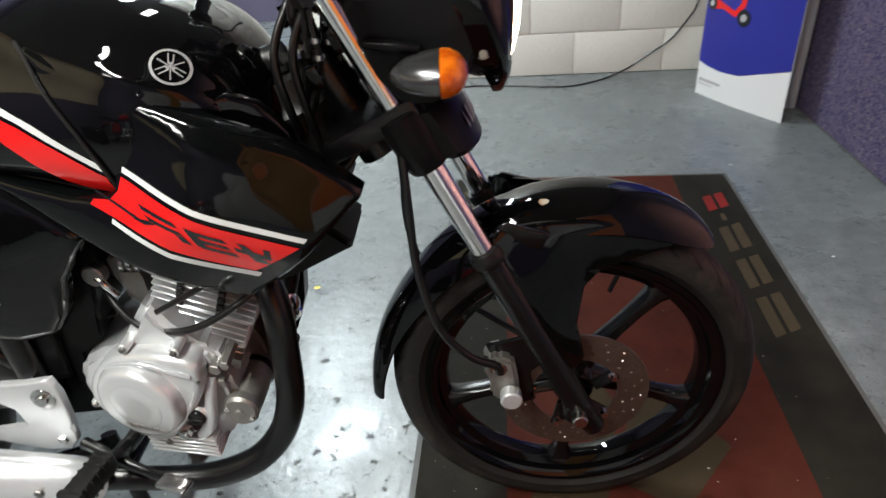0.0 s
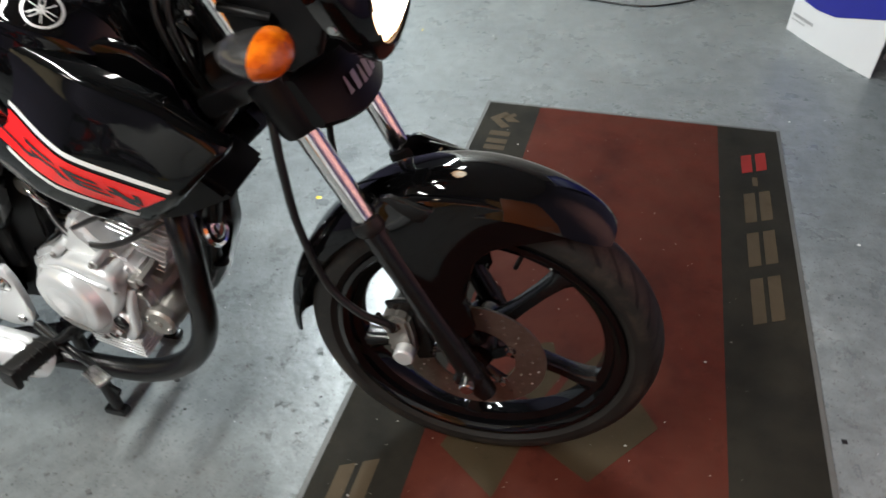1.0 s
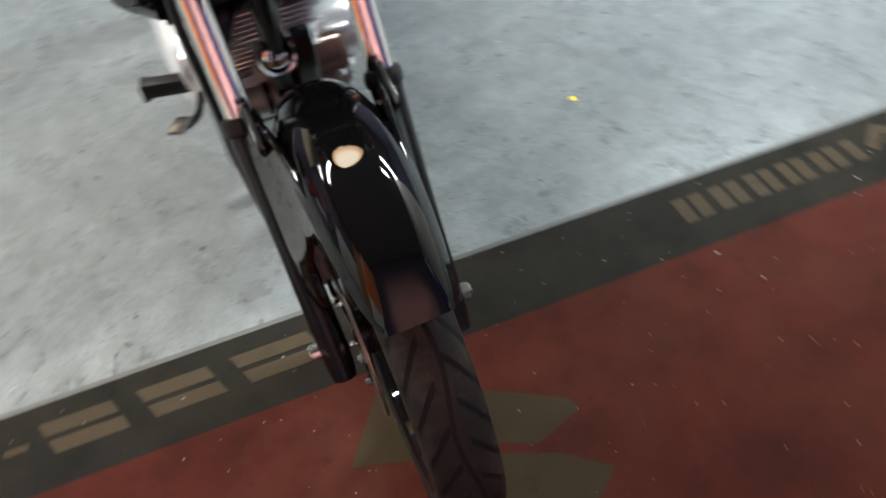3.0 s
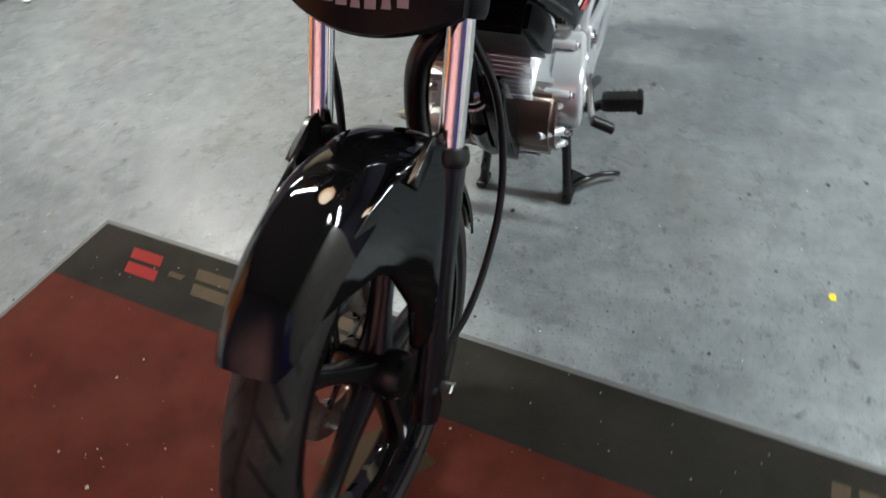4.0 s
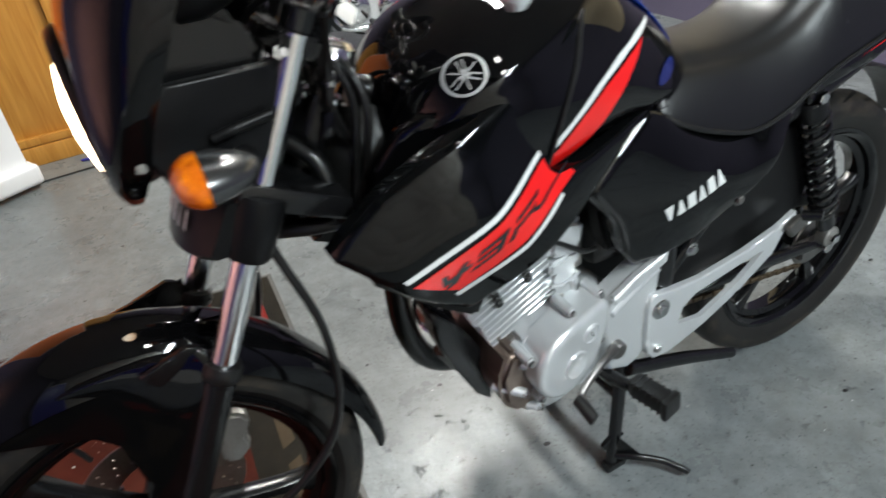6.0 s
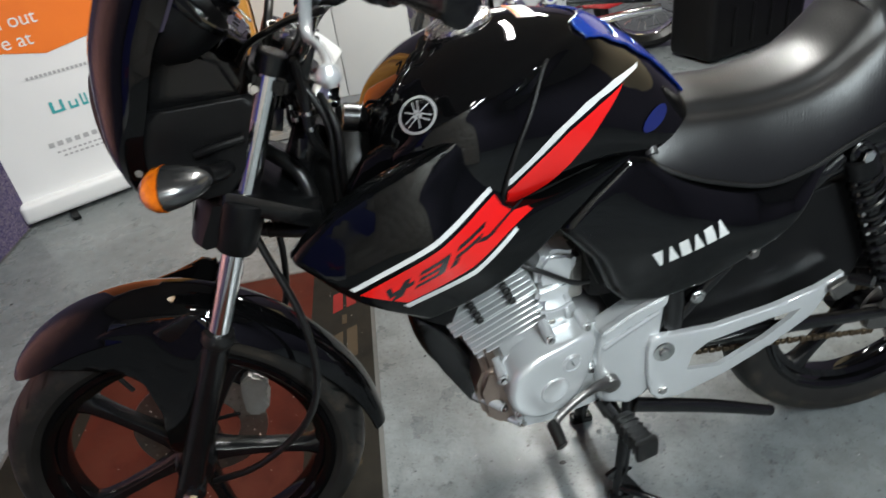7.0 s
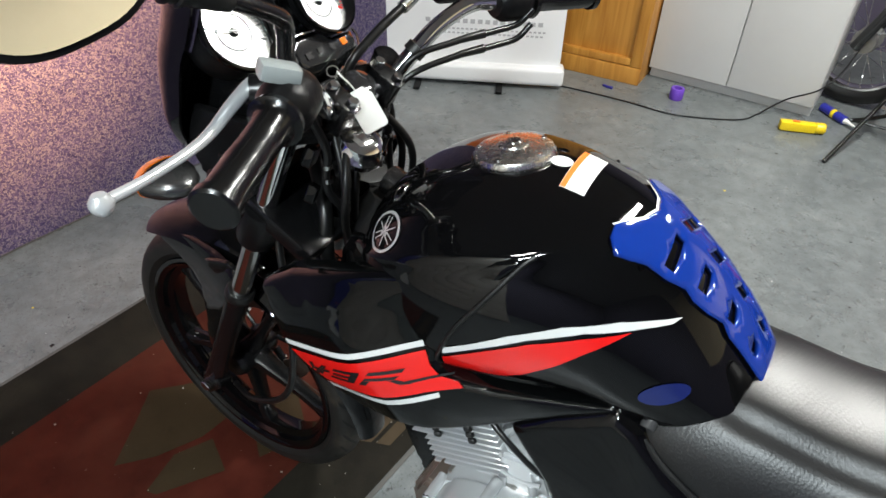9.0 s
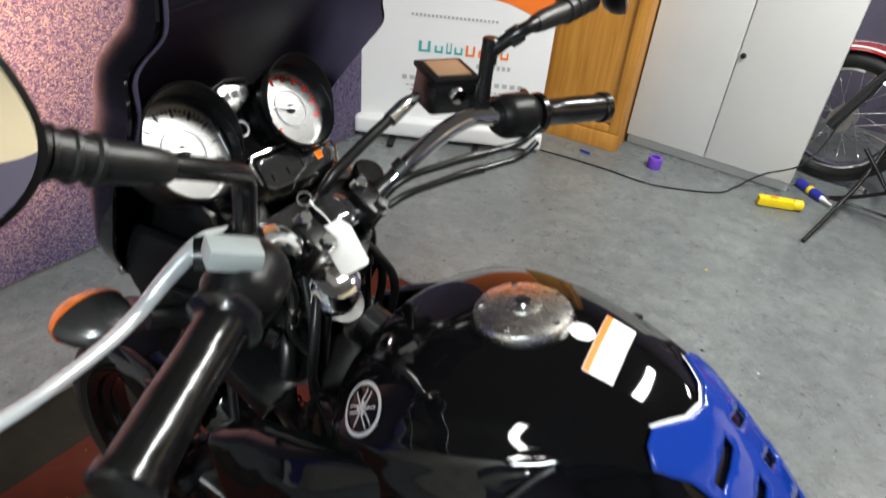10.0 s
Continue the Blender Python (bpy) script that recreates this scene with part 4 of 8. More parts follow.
def build_fender():
    def ring(row, inner):
        ang, r, w, drop = row
        a = math.pi - radians(ang)
        a = radians(180 - ang)
        out = []
        for k in range(17):
            f = -1 + 2 * k / 16
            lift = (1 - abs(f) ** 2.6)
            rr = r - drop * (1 - lift) * 1.0 - (0.0035 if inner else 0)
            y = (w - (0.0035 if inner else 0)) * math.copysign(min(1, abs(f) ** 0.8), f)
            out.append(Vector((0.003 + rr * math.cos(a), y, 0.303 + rr * math.sin(a))))
        return out

    rows = spread(FEN, 44)
    secs = [ring(r, False) + ring(r, True)[::-1] for r in rows]
    f = part("front_fender", loft(secs), M["paint"], bike, "gloss black front mudguard reflecting the lamps", angle=50)
    # side wings down to the fork
    wing = [(-0.125, 0.612), (-0.125, 0.642), (-0.06, 0.641), (0.02, 0.634), (0.09, 0.617), (0.14, 0.602), (0.172, 0.588), (0.135, 0.578), (0.08, 0.566), (0.03, 0.552), (0.008, 0.53), (-0.002, 0.47), (0.012, 0.405), (0.005, 0.385), (-0.014, 0.39), (-0.052, 0.47), (-0.096, 0.56)]
    surf = spline_surface([(-0.125, 0.642, 0.088), (-0.12, 0.612, 0.095), (-0.06, 0.641, 0.072), (0.02, 0.634, 0.06), (0.1, 0.614, 0.049), (0.172, 0.588, 0.042), (0.0, 0.53, 0.072), (0.01, 0.39, 0.082), (-0.1, 0.56, 0.1), (-0.055, 0.47, 0.1), (-0.018, 0.40, 0.096), (0.08, 0.567, 0.055)])
    for s in (1, -1):
        part("fender_wing", sheet(wing, lambda u, v: (u, s * surf(u, v), v), 0.018, 0.004, 0.004, outward=(0, s, 0)), M["paint"], f, "black fender side wing")
        fin = [(-0.152, 0.6), (-0.115, 0.645), (-0.104, 0.649), (-0.045, 0.63), (-0.06, 0.605)]
        part("fender_fin", sheet(fin, lambda u, v: (u, s * (0.084 - 0.25 * max(0, 0.62 - v)), v), 0.015, 0.006, 0.002, outward=(0, s, 0)), M["satin"], f, "black triangular bracket fin")
        part("fender_bolt", bolt((-0.075, s * 0.068, 0.612), (0, s, 0.3), 0.006), M["bolt"], f)
    return f


fender = build_fender()

# brake caliper
cal = part("brake_caliper", plate([(-0.146, 0.385), (-0.138, 0.404), (-0.12, 0.412), (-0.097, 0.402), (-0.09, 0.36), (-0.088, 0.318), (-0.112, 0.31), (-0.136, 0.332), (-0.132, 0.358)], -0.086, -0.035, 0.006), M["cast"], bike, "silver cast brake caliper")
part("piston_cap", rod((-0.103, -0.085, 0.338), (-0.103, -0.108, 0.338), 0.0175, 24), M["alloy"], cal)
part("caliper_bracket", plate([(-0.14, 0.42), (-0.06, 0.44), (-0.03, 0.4), (-0.07, 0.36), (-0.06, 0.3), (-0.09, 0.29)], -0.066, -0.058, 0.002), M["satin"], cal)
part("bleed_nipple", rod((-0.13, -0.085, 0.385), (-0.142, -0.092, 0.42), 0.005, 8), M["bolt"], cal)
part("banjo_bolt", bolt((-0.118, -0.09, 0.39), (0, -1, 0), 0.007), M["bolt"], cal)

# headlamp and cowl
COWL = [(0.822, -0.1, 0.045, -0.118, 0.5), (0.85, -0.092, 0.085, -0.126, 0.5), (0.885, -0.09, 0.115, -0.138, 0.5), (0.93, -0.09, 0.136, -0.152, 0.5), (0.98, -0.095, 0.144, -0.176, 0.55), (1.03, -0.106, 0.149, -0.2, 0.6), (1.067, -0.122, 0.152, -0.226, 0.62), (1.115, -0.15, 0.16, -0.26, 0.65), (1.143, -0.17, 0.168, -0.279, 0.65), (1.165, -0.187, 0.166, -0.279, 0.64), (1.18, -0.2, 0.159, -0.285, 0.62), (1.195, -0.212, 0.151, -0.297, 0.6), (1.21, -0.226, 0.15, -0.306, 0.58), (1.235, -0.248, 0.148, -0.309, 0.55), (1.262, -0.275, 0.135, -0.312, 0.52), (1.28, -0.292, 0.1, -0.314, 0.5)]


def build_cowl():
    def ring(row, inner):
        z, xf, w, xb, p = row
        i = 0.0035 if inner else 0.0
        out = []
        for k in range(49):
            a = -math.pi / 2 + math.pi * k / 48
            c, s = math.cos(a), math.sin(a)
            out.append(Vector((xb + (xf - xb - i) * abs(c) ** p, (w - i) * math.copysign(abs(s) ** 0.9, s), z)))
        return out

    rows = spread(COWL, 60)
    shell = loft([ring(r, False) + ring(r, True)[::-1] for r in rows])
    bmesh.ops.delete(shell, geom=[f for f in shell.faces if f.calc_center_median().x > -0.135 and math.hypot(f.calc_center_median().y, f.calc_center_median().z - 0.915) < 0.083], context="FACES")
    c = part("headlamp_cowl", shell, M["paint"], bike, "gloss black headlamp cowl and fly screen", angle=50)
    lens = lathe([(0, 0.022), (0.03, 0.02), (0.055, 0.014), (0.072, 0.007), (0.082, -0.002), (0.082, -0.012), (0, -0.012)], (-0.102, 0, 0.915), (1, 0, -0.06), 40)
    part("headlamp_lens", lens, M["headlamp"], c, "lit warm white headlamp lens")
    part("headlamp_rim", lathe([(0.081, 0.004), (0.088, 0.006), (0.093, 0.0), (0.093, -0.016), (0.081, -0.016)], (-0.1, 0, 0.915), (1, 0, -0.06), 40, closed=True), M["plastic"], c)
    part("lamp_shell", lathe([(0.08, 0.0), (0.085, -0.03), (0.075, -0.08), (0.05, -0.105), (0, -0.11)], (-0.1, 0, 0.915), (1, 0, -0.06), 32), M["satin"], c)
    # smoked screen set inside the upper shell, with its raised outline and label marks
    liner = [[Vector((q.x - 0.004, q.y * 0.965, q.z)) for q in ring(r, True)] for r in rows if r[0] > 1.045]
    net = bmesh.new()
    grid = [[net.verts.new(q) for q in r] for r in liner]
    for r0, r1 in zip(grid, grid[1:]):
        for k in range(48):
            net.faces.new((r0[k], r0[k + 1], r1[k + 1], r1[k]))
    part("smoked_screen", net, M["screen"], c, "dark smoked fly screen tinted with the carpet's purple reflection", angle=60)

    def on_screen(y, z, row=rows):
        r = min(row, key=lambda q: abs(q[0] - z))
        k = min(ring(r, True), key=lambda q: abs(q.y - y))
        return Vector((k.x - 0.007, y, z))
    part("screen_line", tube([on_screen(y, z) for y, z in ((0.1, 1.235), (0.092, 1.196), (0.08, 1.188), (0.0, 1.192), (-0.08, 1.188), (-0.092, 1.196), (-0.1, 1.235))], 0.0013, 6), M["mattrim"], c, "thin pale outline on the screen")
    for k in range(4):
        y0 = 0.052 - 0.026 * k
        part("mark", loft([[on_screen(y0 - dy, 1.222 + dz) for dz in (-0.006, 0.006)] + [on_screen(y0 - dy, 1.222 + dz) + Vector((0.002, 0, 0)) for dz in (0.006, -0.006)] for dy in (0.0, 0.008, 0.016)]), M["marksilver"], c)
    for s in (1, -1):
        stay = [(-0.15, 0.86), (-0.135, 0.905), (-0.16, 0.96), (-0.285, 0.955), (-0.295, 0.935), (-0.262, 0.875), (-0.225, 0.835), (-0.19, 0.835)]
        part("lamp_stay", sheet(stay, lambda u, v: (u, s * (0.118 - 0.12 * (-u - 0.15)), v), 0.02, 0.008, 0.004, outward=(0, s, 0)), M["plastic"], c, "black plastic lamp bracket")
        part("stay_rib", tube([(-0.2, s * 0.117, 0.9), (-0.225, s * 0.118, 0.905), (-0.262, s * 0.112, 0.908)], 0.006, 10), M["plastic"], c)
        for q in ((-0.15, 0.137, 0.985), (-0.13, 0.118, 0.892), (-0.142, 0.132, 0.948)):
            part("screw", bolt((q[0], s * q[1], q[2]), (0, s, 0), 0.0055, 0.004), M["bolt"], c)
    return c


build_cowl()

# turn signals
for s in (1, -1):
    c = Vector((-0.178, s * 0.19, 0.895))
    sig = part("turn_signal", loft([[c + Vector((dx, s * ry * math.cos(a), rz * math.sin(a))) for a in np.linspace(0, 2 * math.pi, 24, endpoint=False)] for dx, ry, rz in ((-0.048, 0.004, 0.004), (-0.044, 0.014, 0.009), (-0.032, 0.027, 0.016), (-0.013, 0.036, 0.0215), (0.003, 0.039, 0.0235))]), M["signal"], bike, "dark silver-backed turn signal with amber lens")
    part("amber_lens", loft([[c + Vector((dx, s * ry * math.cos(a), rz * math.sin(a))) for a in np.linspace(0, 2 * math.pi, 24, endpoint=False)] for dx, ry, rz in ((0.004, 0.04, 0.0245), (0.013, 0.038, 0.0235), (0.022, 0.031, 0.019), (0.028, 0.02, 0.0125), (0.031, 0.008, 0.005))]), M["amber"], sig, "amber plastic lens")
    part("signal_stem", tube([(-0.235, s * 0.085, 0.868), (-0.222, s * 0.12, 0.874), (-0.21, s * 0.15, 0.884)], [0.014, 0.011, 0.013], 12), M["plastic"], sig)

# gauges
def gauge(c, name, label, marks, size):
    """A hooded dial facing the rider."""
    c = Vector(c)
    ax = Vector((-0.80, 0, 0.60)).normalized()
    u = Vector((0, 1, 0))
    v = ax.cross(u).normalized()

    def turned(profile):
        return [(r * size, h * size) for r, h in profile]
    g = part(name, lathe(turned([(0, -0.055), (0.03, -0.055), (0.044, -0.035), (0.051, -0.01), (0.0535, 0.012), (0.054, 0.022), (0.052, 0.024), (0.0505, 0.022), (0.0485, 0.004)]), c, ax, 48), M["plastic"], bike, label)
    part("dial_face", lathe(turned([(0, 0.006), (0.0488, 0.006), (0.0488, 0.002), (0, 0.002)]), c, ax, 40), M["dial"], g, "pale silver instrument dial")
    part("dial_ring", lathe(turned([(0.022, 0.0062), (0.0225, 0.0075), (0.0235, 0.0075), (0.024, 0.0062)]), c, ax, 36), M["marksilver"], g)
    part("dial_centre", lathe(turned([(0, 0.0105), (0.004, 0.0105), (0.006, 0.0075), (0.0062, 0.006)]), c, ax, 24), M["ink"], g)
    part("bezel", lathe(turned([(0.0515, 0.0245), (0.0545, 0.0235), (0.0555, 0.018), (0.054, 0.015)]), c, ax, 48), M["shroud"], g)
    hood = []
    for k in range(29):
        a = radians(-25 + 230 * k / 28)
        h = 0.022 + 0.024 * math.sin(math.pi * k / 28)
        d = math.cos(a) * u - math.sin(a) * v
        hood.append([c + (d * r + ax * q) * size for r, q in ((0.0535, 0.016), (0.0565, h), (0.0545, h + 0.001), (0.0505, 0.016))])
    part("hood", loft(hood), M["plastic"], g, "black dial hood")
    bmk = bmesh.new()
    for k in range(37):
        a = radians(-30 + 240 * k / 36)
        d = math.cos(a) * u - math.sin(a) * v
        n = d.cross(ax)
        l0, hw = (0.034 if k % 4 == 0 else 0.039), (0.0005 if k % 4 else 0.0009)
        p0, p1 = c + (ax * 0.0072 + d * l0) * size, c + (ax * 0.0072 + d * 0.0435) * size
        bmk.faces.new([bmk.verts.new(q) for q in (p0 - n * hw, p0 + n * hw, p1 + n * hw, p1 - n * hw)])
    part("dial_marks", bmk, M[marks], g)
    d = math.cos(radians(200)) * u - math.sin(radians(200)) * v
    part("needle", tube([c + (ax * 0.0095 + d * 0.008) * size, c + (ax * 0.0095 - d * 0.038) * size], [0.0015, 0.0006], 6, curved=False), M["white"], g)


gauge((-0.23, 0.09, 1.06), "speedometer", "round speedometer in a black hooded housing", "ink", 0.98)
gauge((-0.238, -0.049, 1.062), "tachometer", "round rev counter in a black hooded housing", "red", 0.88)

# the console between the dials lies in their common plane
FACE = Matrix(((0, 0.6, -0.8, -0.236), (1, 0, 0, 0.017), (0, 0.8, 0.6, 1.062), (0, 0, 0, 1)))


def on_face(h):
    return lambda y, v: FACE @ Vector((y - 0.017, v, h))


def face_plate(pts, h, thick, rounding):
    return sheet(pts, on_face(h), 0.012, thick, rounding, outward=(-0.8, 0, 0.6))


con = part("instrument_console", face_plate([(0.045, 0.046), (0.011, 0.05), (-0.015, 0.044), (-0.03, 0.0), (-0.02, -0.03), (-0.035, -0.045), (-0.079, -0.047), (-0.076, -0.078), (-0.02, -0.086), (0.04, -0.08), (0.062, -0.055), (0.05, -0.02)], 0.004, 0.03, 0.004), M["shroud"], bike, "black instrument console")
part("console_display", face_plate([(0.033, 0.041), (0.013, 0.0445), (-0.009, 0.041), (-0.008, 0.028), (0.02, 0.016), (0.031, 0.026)], 0.0075, 0.003, 0.001), M["dial"], con, "small grey display window")
part("display_trim", tube([on_face(0.009)(*q) for q in ((0.04, 0.034), (0.034, 0.045), (0.013, 0.05), (-0.014, 0.045))], 0.0014, 8, curved=False), M["bolt"], con, "thin silver trim line")
for k in range(3):
    part("display_bar", face_plate([(0.024 - 0.011 * k, 0.037), (0.016 - 0.011 * k, 0.038), (0.016 - 0.011 * k, 0.031), (0.024 - 0.011 * k, 0.03)], 0.0085, 0.0008, 0.0), M["ink"], con)
part("console_emblem", lathe([(0.0085, 0.0), (0.0085, 0.002), (0.0068, 0.002), (0.0068, 0.0)], on_face(0.005)(0.022, 0.0), (-0.8, 0, 0.6), 24, closed=True), M["marksilver"], con)
part("console_button", lathe([(0, 0.003), (0.0028, 0.003), (0.003, 0.0)], on_face(0.005)(-0.003, -0.02), (-0.8, 0, 0.6), 12), M["bolt"], con)
part("warning_panel", face_plate([(0.028, -0.036), (-0.024, -0.038), (-0.035, -0.051), (-0.073, -0.053), (-0.072, -0.07), (-0.03, -0.076), (0.03, -0.07)], 0.006, 0.003, 0.001), M["smoke"], con, "smoked black warning lamp panel")
part("panel_trim", tube([on_face(0.008)(*q) for q in ((0.036, -0.06), (0.037, -0.036), (0.031, -0.03), (-0.024, -0.032), (-0.035, -0.047), (-0.077, -0.049), (-0.08, -0.058), (-0.072, -0.076))], 0.0019, 8, curved=False), M["bolt"], con, "thin silver trim line")
for k in range(4):
    part("warning_lens", face_plate([(0.018 - 0.022 * k, -0.054), (0.008 - 0.022 * k, -0.054), (0.008 - 0.022 * k, -0.063), (0.018 - 0.022 * k, -0.063)], 0.0075, 0.001, 0.0), M["amber" if k == 3 else "ink"], con)
part("console_back", plate([(-0.13, 0.87), (-0.125, 0.95), (-0.15, 1.03), (-0.21, 1.03), (-0.26, 1.0), (-0.275, 0.955), (-0.22, 0.9)], -0.085, 0.085, 0.01), M["satin"], con)

# handlebar
for s in (1, -1):
    bar = [(-0.345, 0, 0.976), (-0.345, s * 0.045, 0.976), (-0.348, s * 0.066, 0.984), (-0.364, s * 0.09, 1.012), (-0.38, s * 0.13, 1.046 + s * 0.004), (-0.402, s * 0.175, 1.066 + s * 0.005), (-0.434, s * 0.21, 1.072 + s * 0.012), (-0.495, s * 0.345, 1.06 + s * 0.012)]
    part("handlebar", tube(bar, 0.0112, 16), M["chrome"], bike, "chrome handlebar tube")
    g0 = Vector((-0.458, 0.244, 1.082)) if s > 0 else Vector((-0.45, -0.24, 1.058))
    g1 = Vector((-0.505, 0.36, 1.071)) if s > 0 else Vector((-0.503, -0.35, 1.047))
    d = (g1 - g0).normalized()
    L = (g1 - g0).length
    grip = part("grip", lathe([(0.0115, 0), (0.024, 0), (0.025, 0.006), (0.019, 0.009), (0.0165, 0.014), (0.0165, 0.05), (0.0172, 0.07), (0.0168, L - 0.012), (0.0195, L - 0.01), (0.0195, L - 0.002), (0.017, L), (0, L)], g0, d, 28), M["grip"], bike, "shiny worn black rubber grip")
    p0 = g0 - d * 0.056
    sw = part("switch_housing", tube([p0 + d * 0.0, p0 + d * 0.012, p0 + d * 0.04, p0 + d * 0.054], [0.019, 0.026, 0.027, 0.02], 18, n=3), M["plastic"], bike, "black switch housing")
    if s > 0:
        part("switch_button", box(0.036, 0.024, 0.016, Matrix.Translation(p0 + d * 0.03 + Vector((0.0, 0.006, 0.031))) @ pose(0, 0, 0, 0, -18, 58), 0.005), principled("pale_grey_plastic", (0.27, 0.3, 0.3), 0.35, var=(30.0, 0.5, (0.23, 0.25, 0.25))), sw, "pale grey switch button")
        part("clutch_perch", tube([(-0.412, 0.17, 1.07), (-0.402, 0.19, 1.074), (-0.385, 0.208, 1.076)], [0.016, 0.018, 0.013], 12), M["satin"], bike)
        lev = part("clutch_lever", tube([(-0.378, 0.17, 1.07), (-0.378, 0.195, 1.076), (-0.374, 0.222, 1.062), (-0.372, 0.25, 1.045), (-0.381, 0.285, 1.043), (-0.387, 0.335, 1.042), (-0.386, 0.37, 1.041)], [0.008, 0.0075, 0.007, 0.006, 0.0052, 0.0048, 0.0052], 14, flat=0.8), M["alloy"], bike, "bare alloy clutch lever")
        part("lever_ball", lathe([(0, 0.0105), (0.006, 0.009), (0.0097, 0.004), (0.0105, 0), (0.0097, -0.004), (0.006, -0.009), (0, -0.0105)], (-0.386, 0.376, 1.04), (0, 0, 1), 18), M["alloy"], lev)
    else:
        part("brake_lever", tube([(-0.375, -0.2, 1.05), (-0.366, -0.235, 1.046), (-0.38, -0.285, 1.04), (-0.4, -0.325, 1.034), (-0.385, -0.36, 1.03)], [0.009, 0.0085, 0.0075, 0.007, 0.008], 14, flat=0.75), M["satin"], bike, "black brake lever")
        res = part("brake_reservoir", box(0.05, 0.062, 0.04, Matrix.Translation((-0.352, -0.195, 1.075)) @ pose(0, 0, 0, 4, -8, -28), 0.006), M["satin"], bike, "square black brake fluid reservoir")
        part("reservoir_lid", box(0.053, 0.065, 0.007, Matrix.Translation((-0.353, -0.195, 1.097)) @ pose(0, 0, 0, 4, -8, -28), 0.003), M["plastic"], res)
        # tan plate stands for the brown reflection on the glossy lid
        part("lid_label", box(0.036, 0.046, 0.002, Matrix.Translation((-0.353, -0.195, 1.1015)) @ pose(0, 0, 0, 4, -8, -28), 0.0008), M["tan"], res, "thin tan plate standing for a reflection on the lid")
        part("sight_glass", lathe([(0, 0.003), (0.009, 0.003), (0.011, 0.0), (0.011, -0.004)], (-0.3765, -0.182, 1.077), (-0.87, 0.47, -0.12), 20), M["chrome"], res)
        for dzc in (0.0, 0.02):
            part("cable_elbow", tube([(-0.468, -0.222, 1.034 + dzc), (-0.456, -0.205, 1.016 + dzc), (-0.44, -0.175, 1.012 + dzc), (-0.43, -0.15, 1.012 + dzc)], 0.0042, 10), M["satin"], bike, "black throttle cable elbow")
            part("throttle_cable", tube([(-0.432, -0.156, 1.012 + dzc), (-0.41, -0.115, 1.008 + dzc), (-0.375, -0.06, 0.99 + dzc), (-0.34, -0.03, 0.93)], [0.006, 0.0045, 0.0042, 0.0042], 10), M["cable"], bike, "black throttle cable")
        part("switch_knob", box(0.02, 0.018, 0.016, Matrix.Translation((-0.425, -0.235, 1.04)), 0.004), M["plastic"], sw)
    # mirror
    if s > 0:
        stem = [(-0.405, 0.178, 1.07), (-0.408, 0.177, 1.11), (-0.411, 0.178, 1.132), (-0.416, 0.19, 1.146), (-0.418, 0.235, 1.17), (-0.41, 0.28, 1.19)]
        boot = [(-0.4185, 0.24, 1.172), (-0.417, 0.252, 1.178), (-0.412, 0.275, 1.188), (-0.407, 0.298, 1.2), (-0.404, 0.312, 1.207)]
        mm = Matrix.Translation((-0.408, 0.372, 1.226)) @ Matrix.Rotation(-0.09, 4, "Z") @ Matrix.Rotation(0.31, 4, "Y") @ Matrix.Rotation(-0.156, 4, "X")
    else:
        stem = [(-0.404, -0.19, 1.06), (-0.405, -0.19, 1.11), (-0.407, -0.19, 1.13), (-0.415, -0.194, 1.142), (-0.438, -0.21, 1.163), (-0.45, -0.265, 1.172)]
        boot = [(-0.441, -0.222, 1.165), (-0.444, -0.24, 1.167), (-0.452, -0.27, 1.171), (-0.459, -0.305, 1.176), (-0.462, -0.322, 1.179)]
        mm = Matrix.Translation((-0.472, -0.387, 1.205)) @ Matrix.Rotation(0.35, 4, "Z") @ Matrix.Rotation(0.3, 4, "Y") @ Matrix.Rotation(0.15, 4, "X")
        cap_top = part("stem_cap", rod((-0.4065, -0.19, 1.12), (-0.407, -0.19, 1.15), 0.0095, 16), M["satin"], bike, "black mirror stem top")
        part("stem_lock_nut", rod((-0.423, -0.2, 1.149), (-0.434, -0.2075, 1.159), 0.0105, 6), M["satin"], cap_top)
    mir = part("mirror_stem", tube(stem, [0.0095, 0.0085, 0.009, 0.008, 0.0075, 0.0075], 14), M["satin"], bike, "black mirror stem")
    part("mirror_nut", lathe([(0.008, -0.008), (0.014, -0.008), (0.014, 0.008), (0.008, 0.008)], Vector(stem[0]) + Vector((0, 0, 0.012)), (0, 0, 1), 6, closed=True), M["satin"], mir)
    part("mirror_boot", tube(boot, [0.0095, 0.0115, 0.0125, 0.0138, 0.016], 18), M["rubber"], mir, "black rubber mirror boot")
    b0, b1 = Vector(boot[2]), Vector(boot[4])
    for k in range(3):
        part("boot_rib", lathe([(0.0128, -0.0025), (0.0152, -0.0012), (0.0152, 0.0012), (0.0128, 0.0025)], b0.lerp(b1, 0.1 + 0.28 * k), b1 - b0, 20, closed=True), M["rubber"], mir)
    oval = [(0.0705 * math.copysign(abs(math.cos(a)) ** 0.77, math.cos(a)), 0.0525 * math.copysign(abs(math.sin(a)) ** 0.77, math.sin(a))) for a in np.linspace(0, 2 * math.pi, 48, endpoint=False)]
    back = [[mm @ Vector((back_x, s * u * f, v * f)) for u, v in oval] for back_x, f in ((-0.004, 0.97), (-0.003, 1.0), (0.004, 1.0), (0.014, 0.93), (0.022, 0.78), (0.027, 0.5), (0.028, 0.2))]
    part("mirror_shell", loft(back), M["plastic"], mir, "black mirror housing", angle=50)
    small = [(u * 0.93, v * 0.91) for u, v in oval]
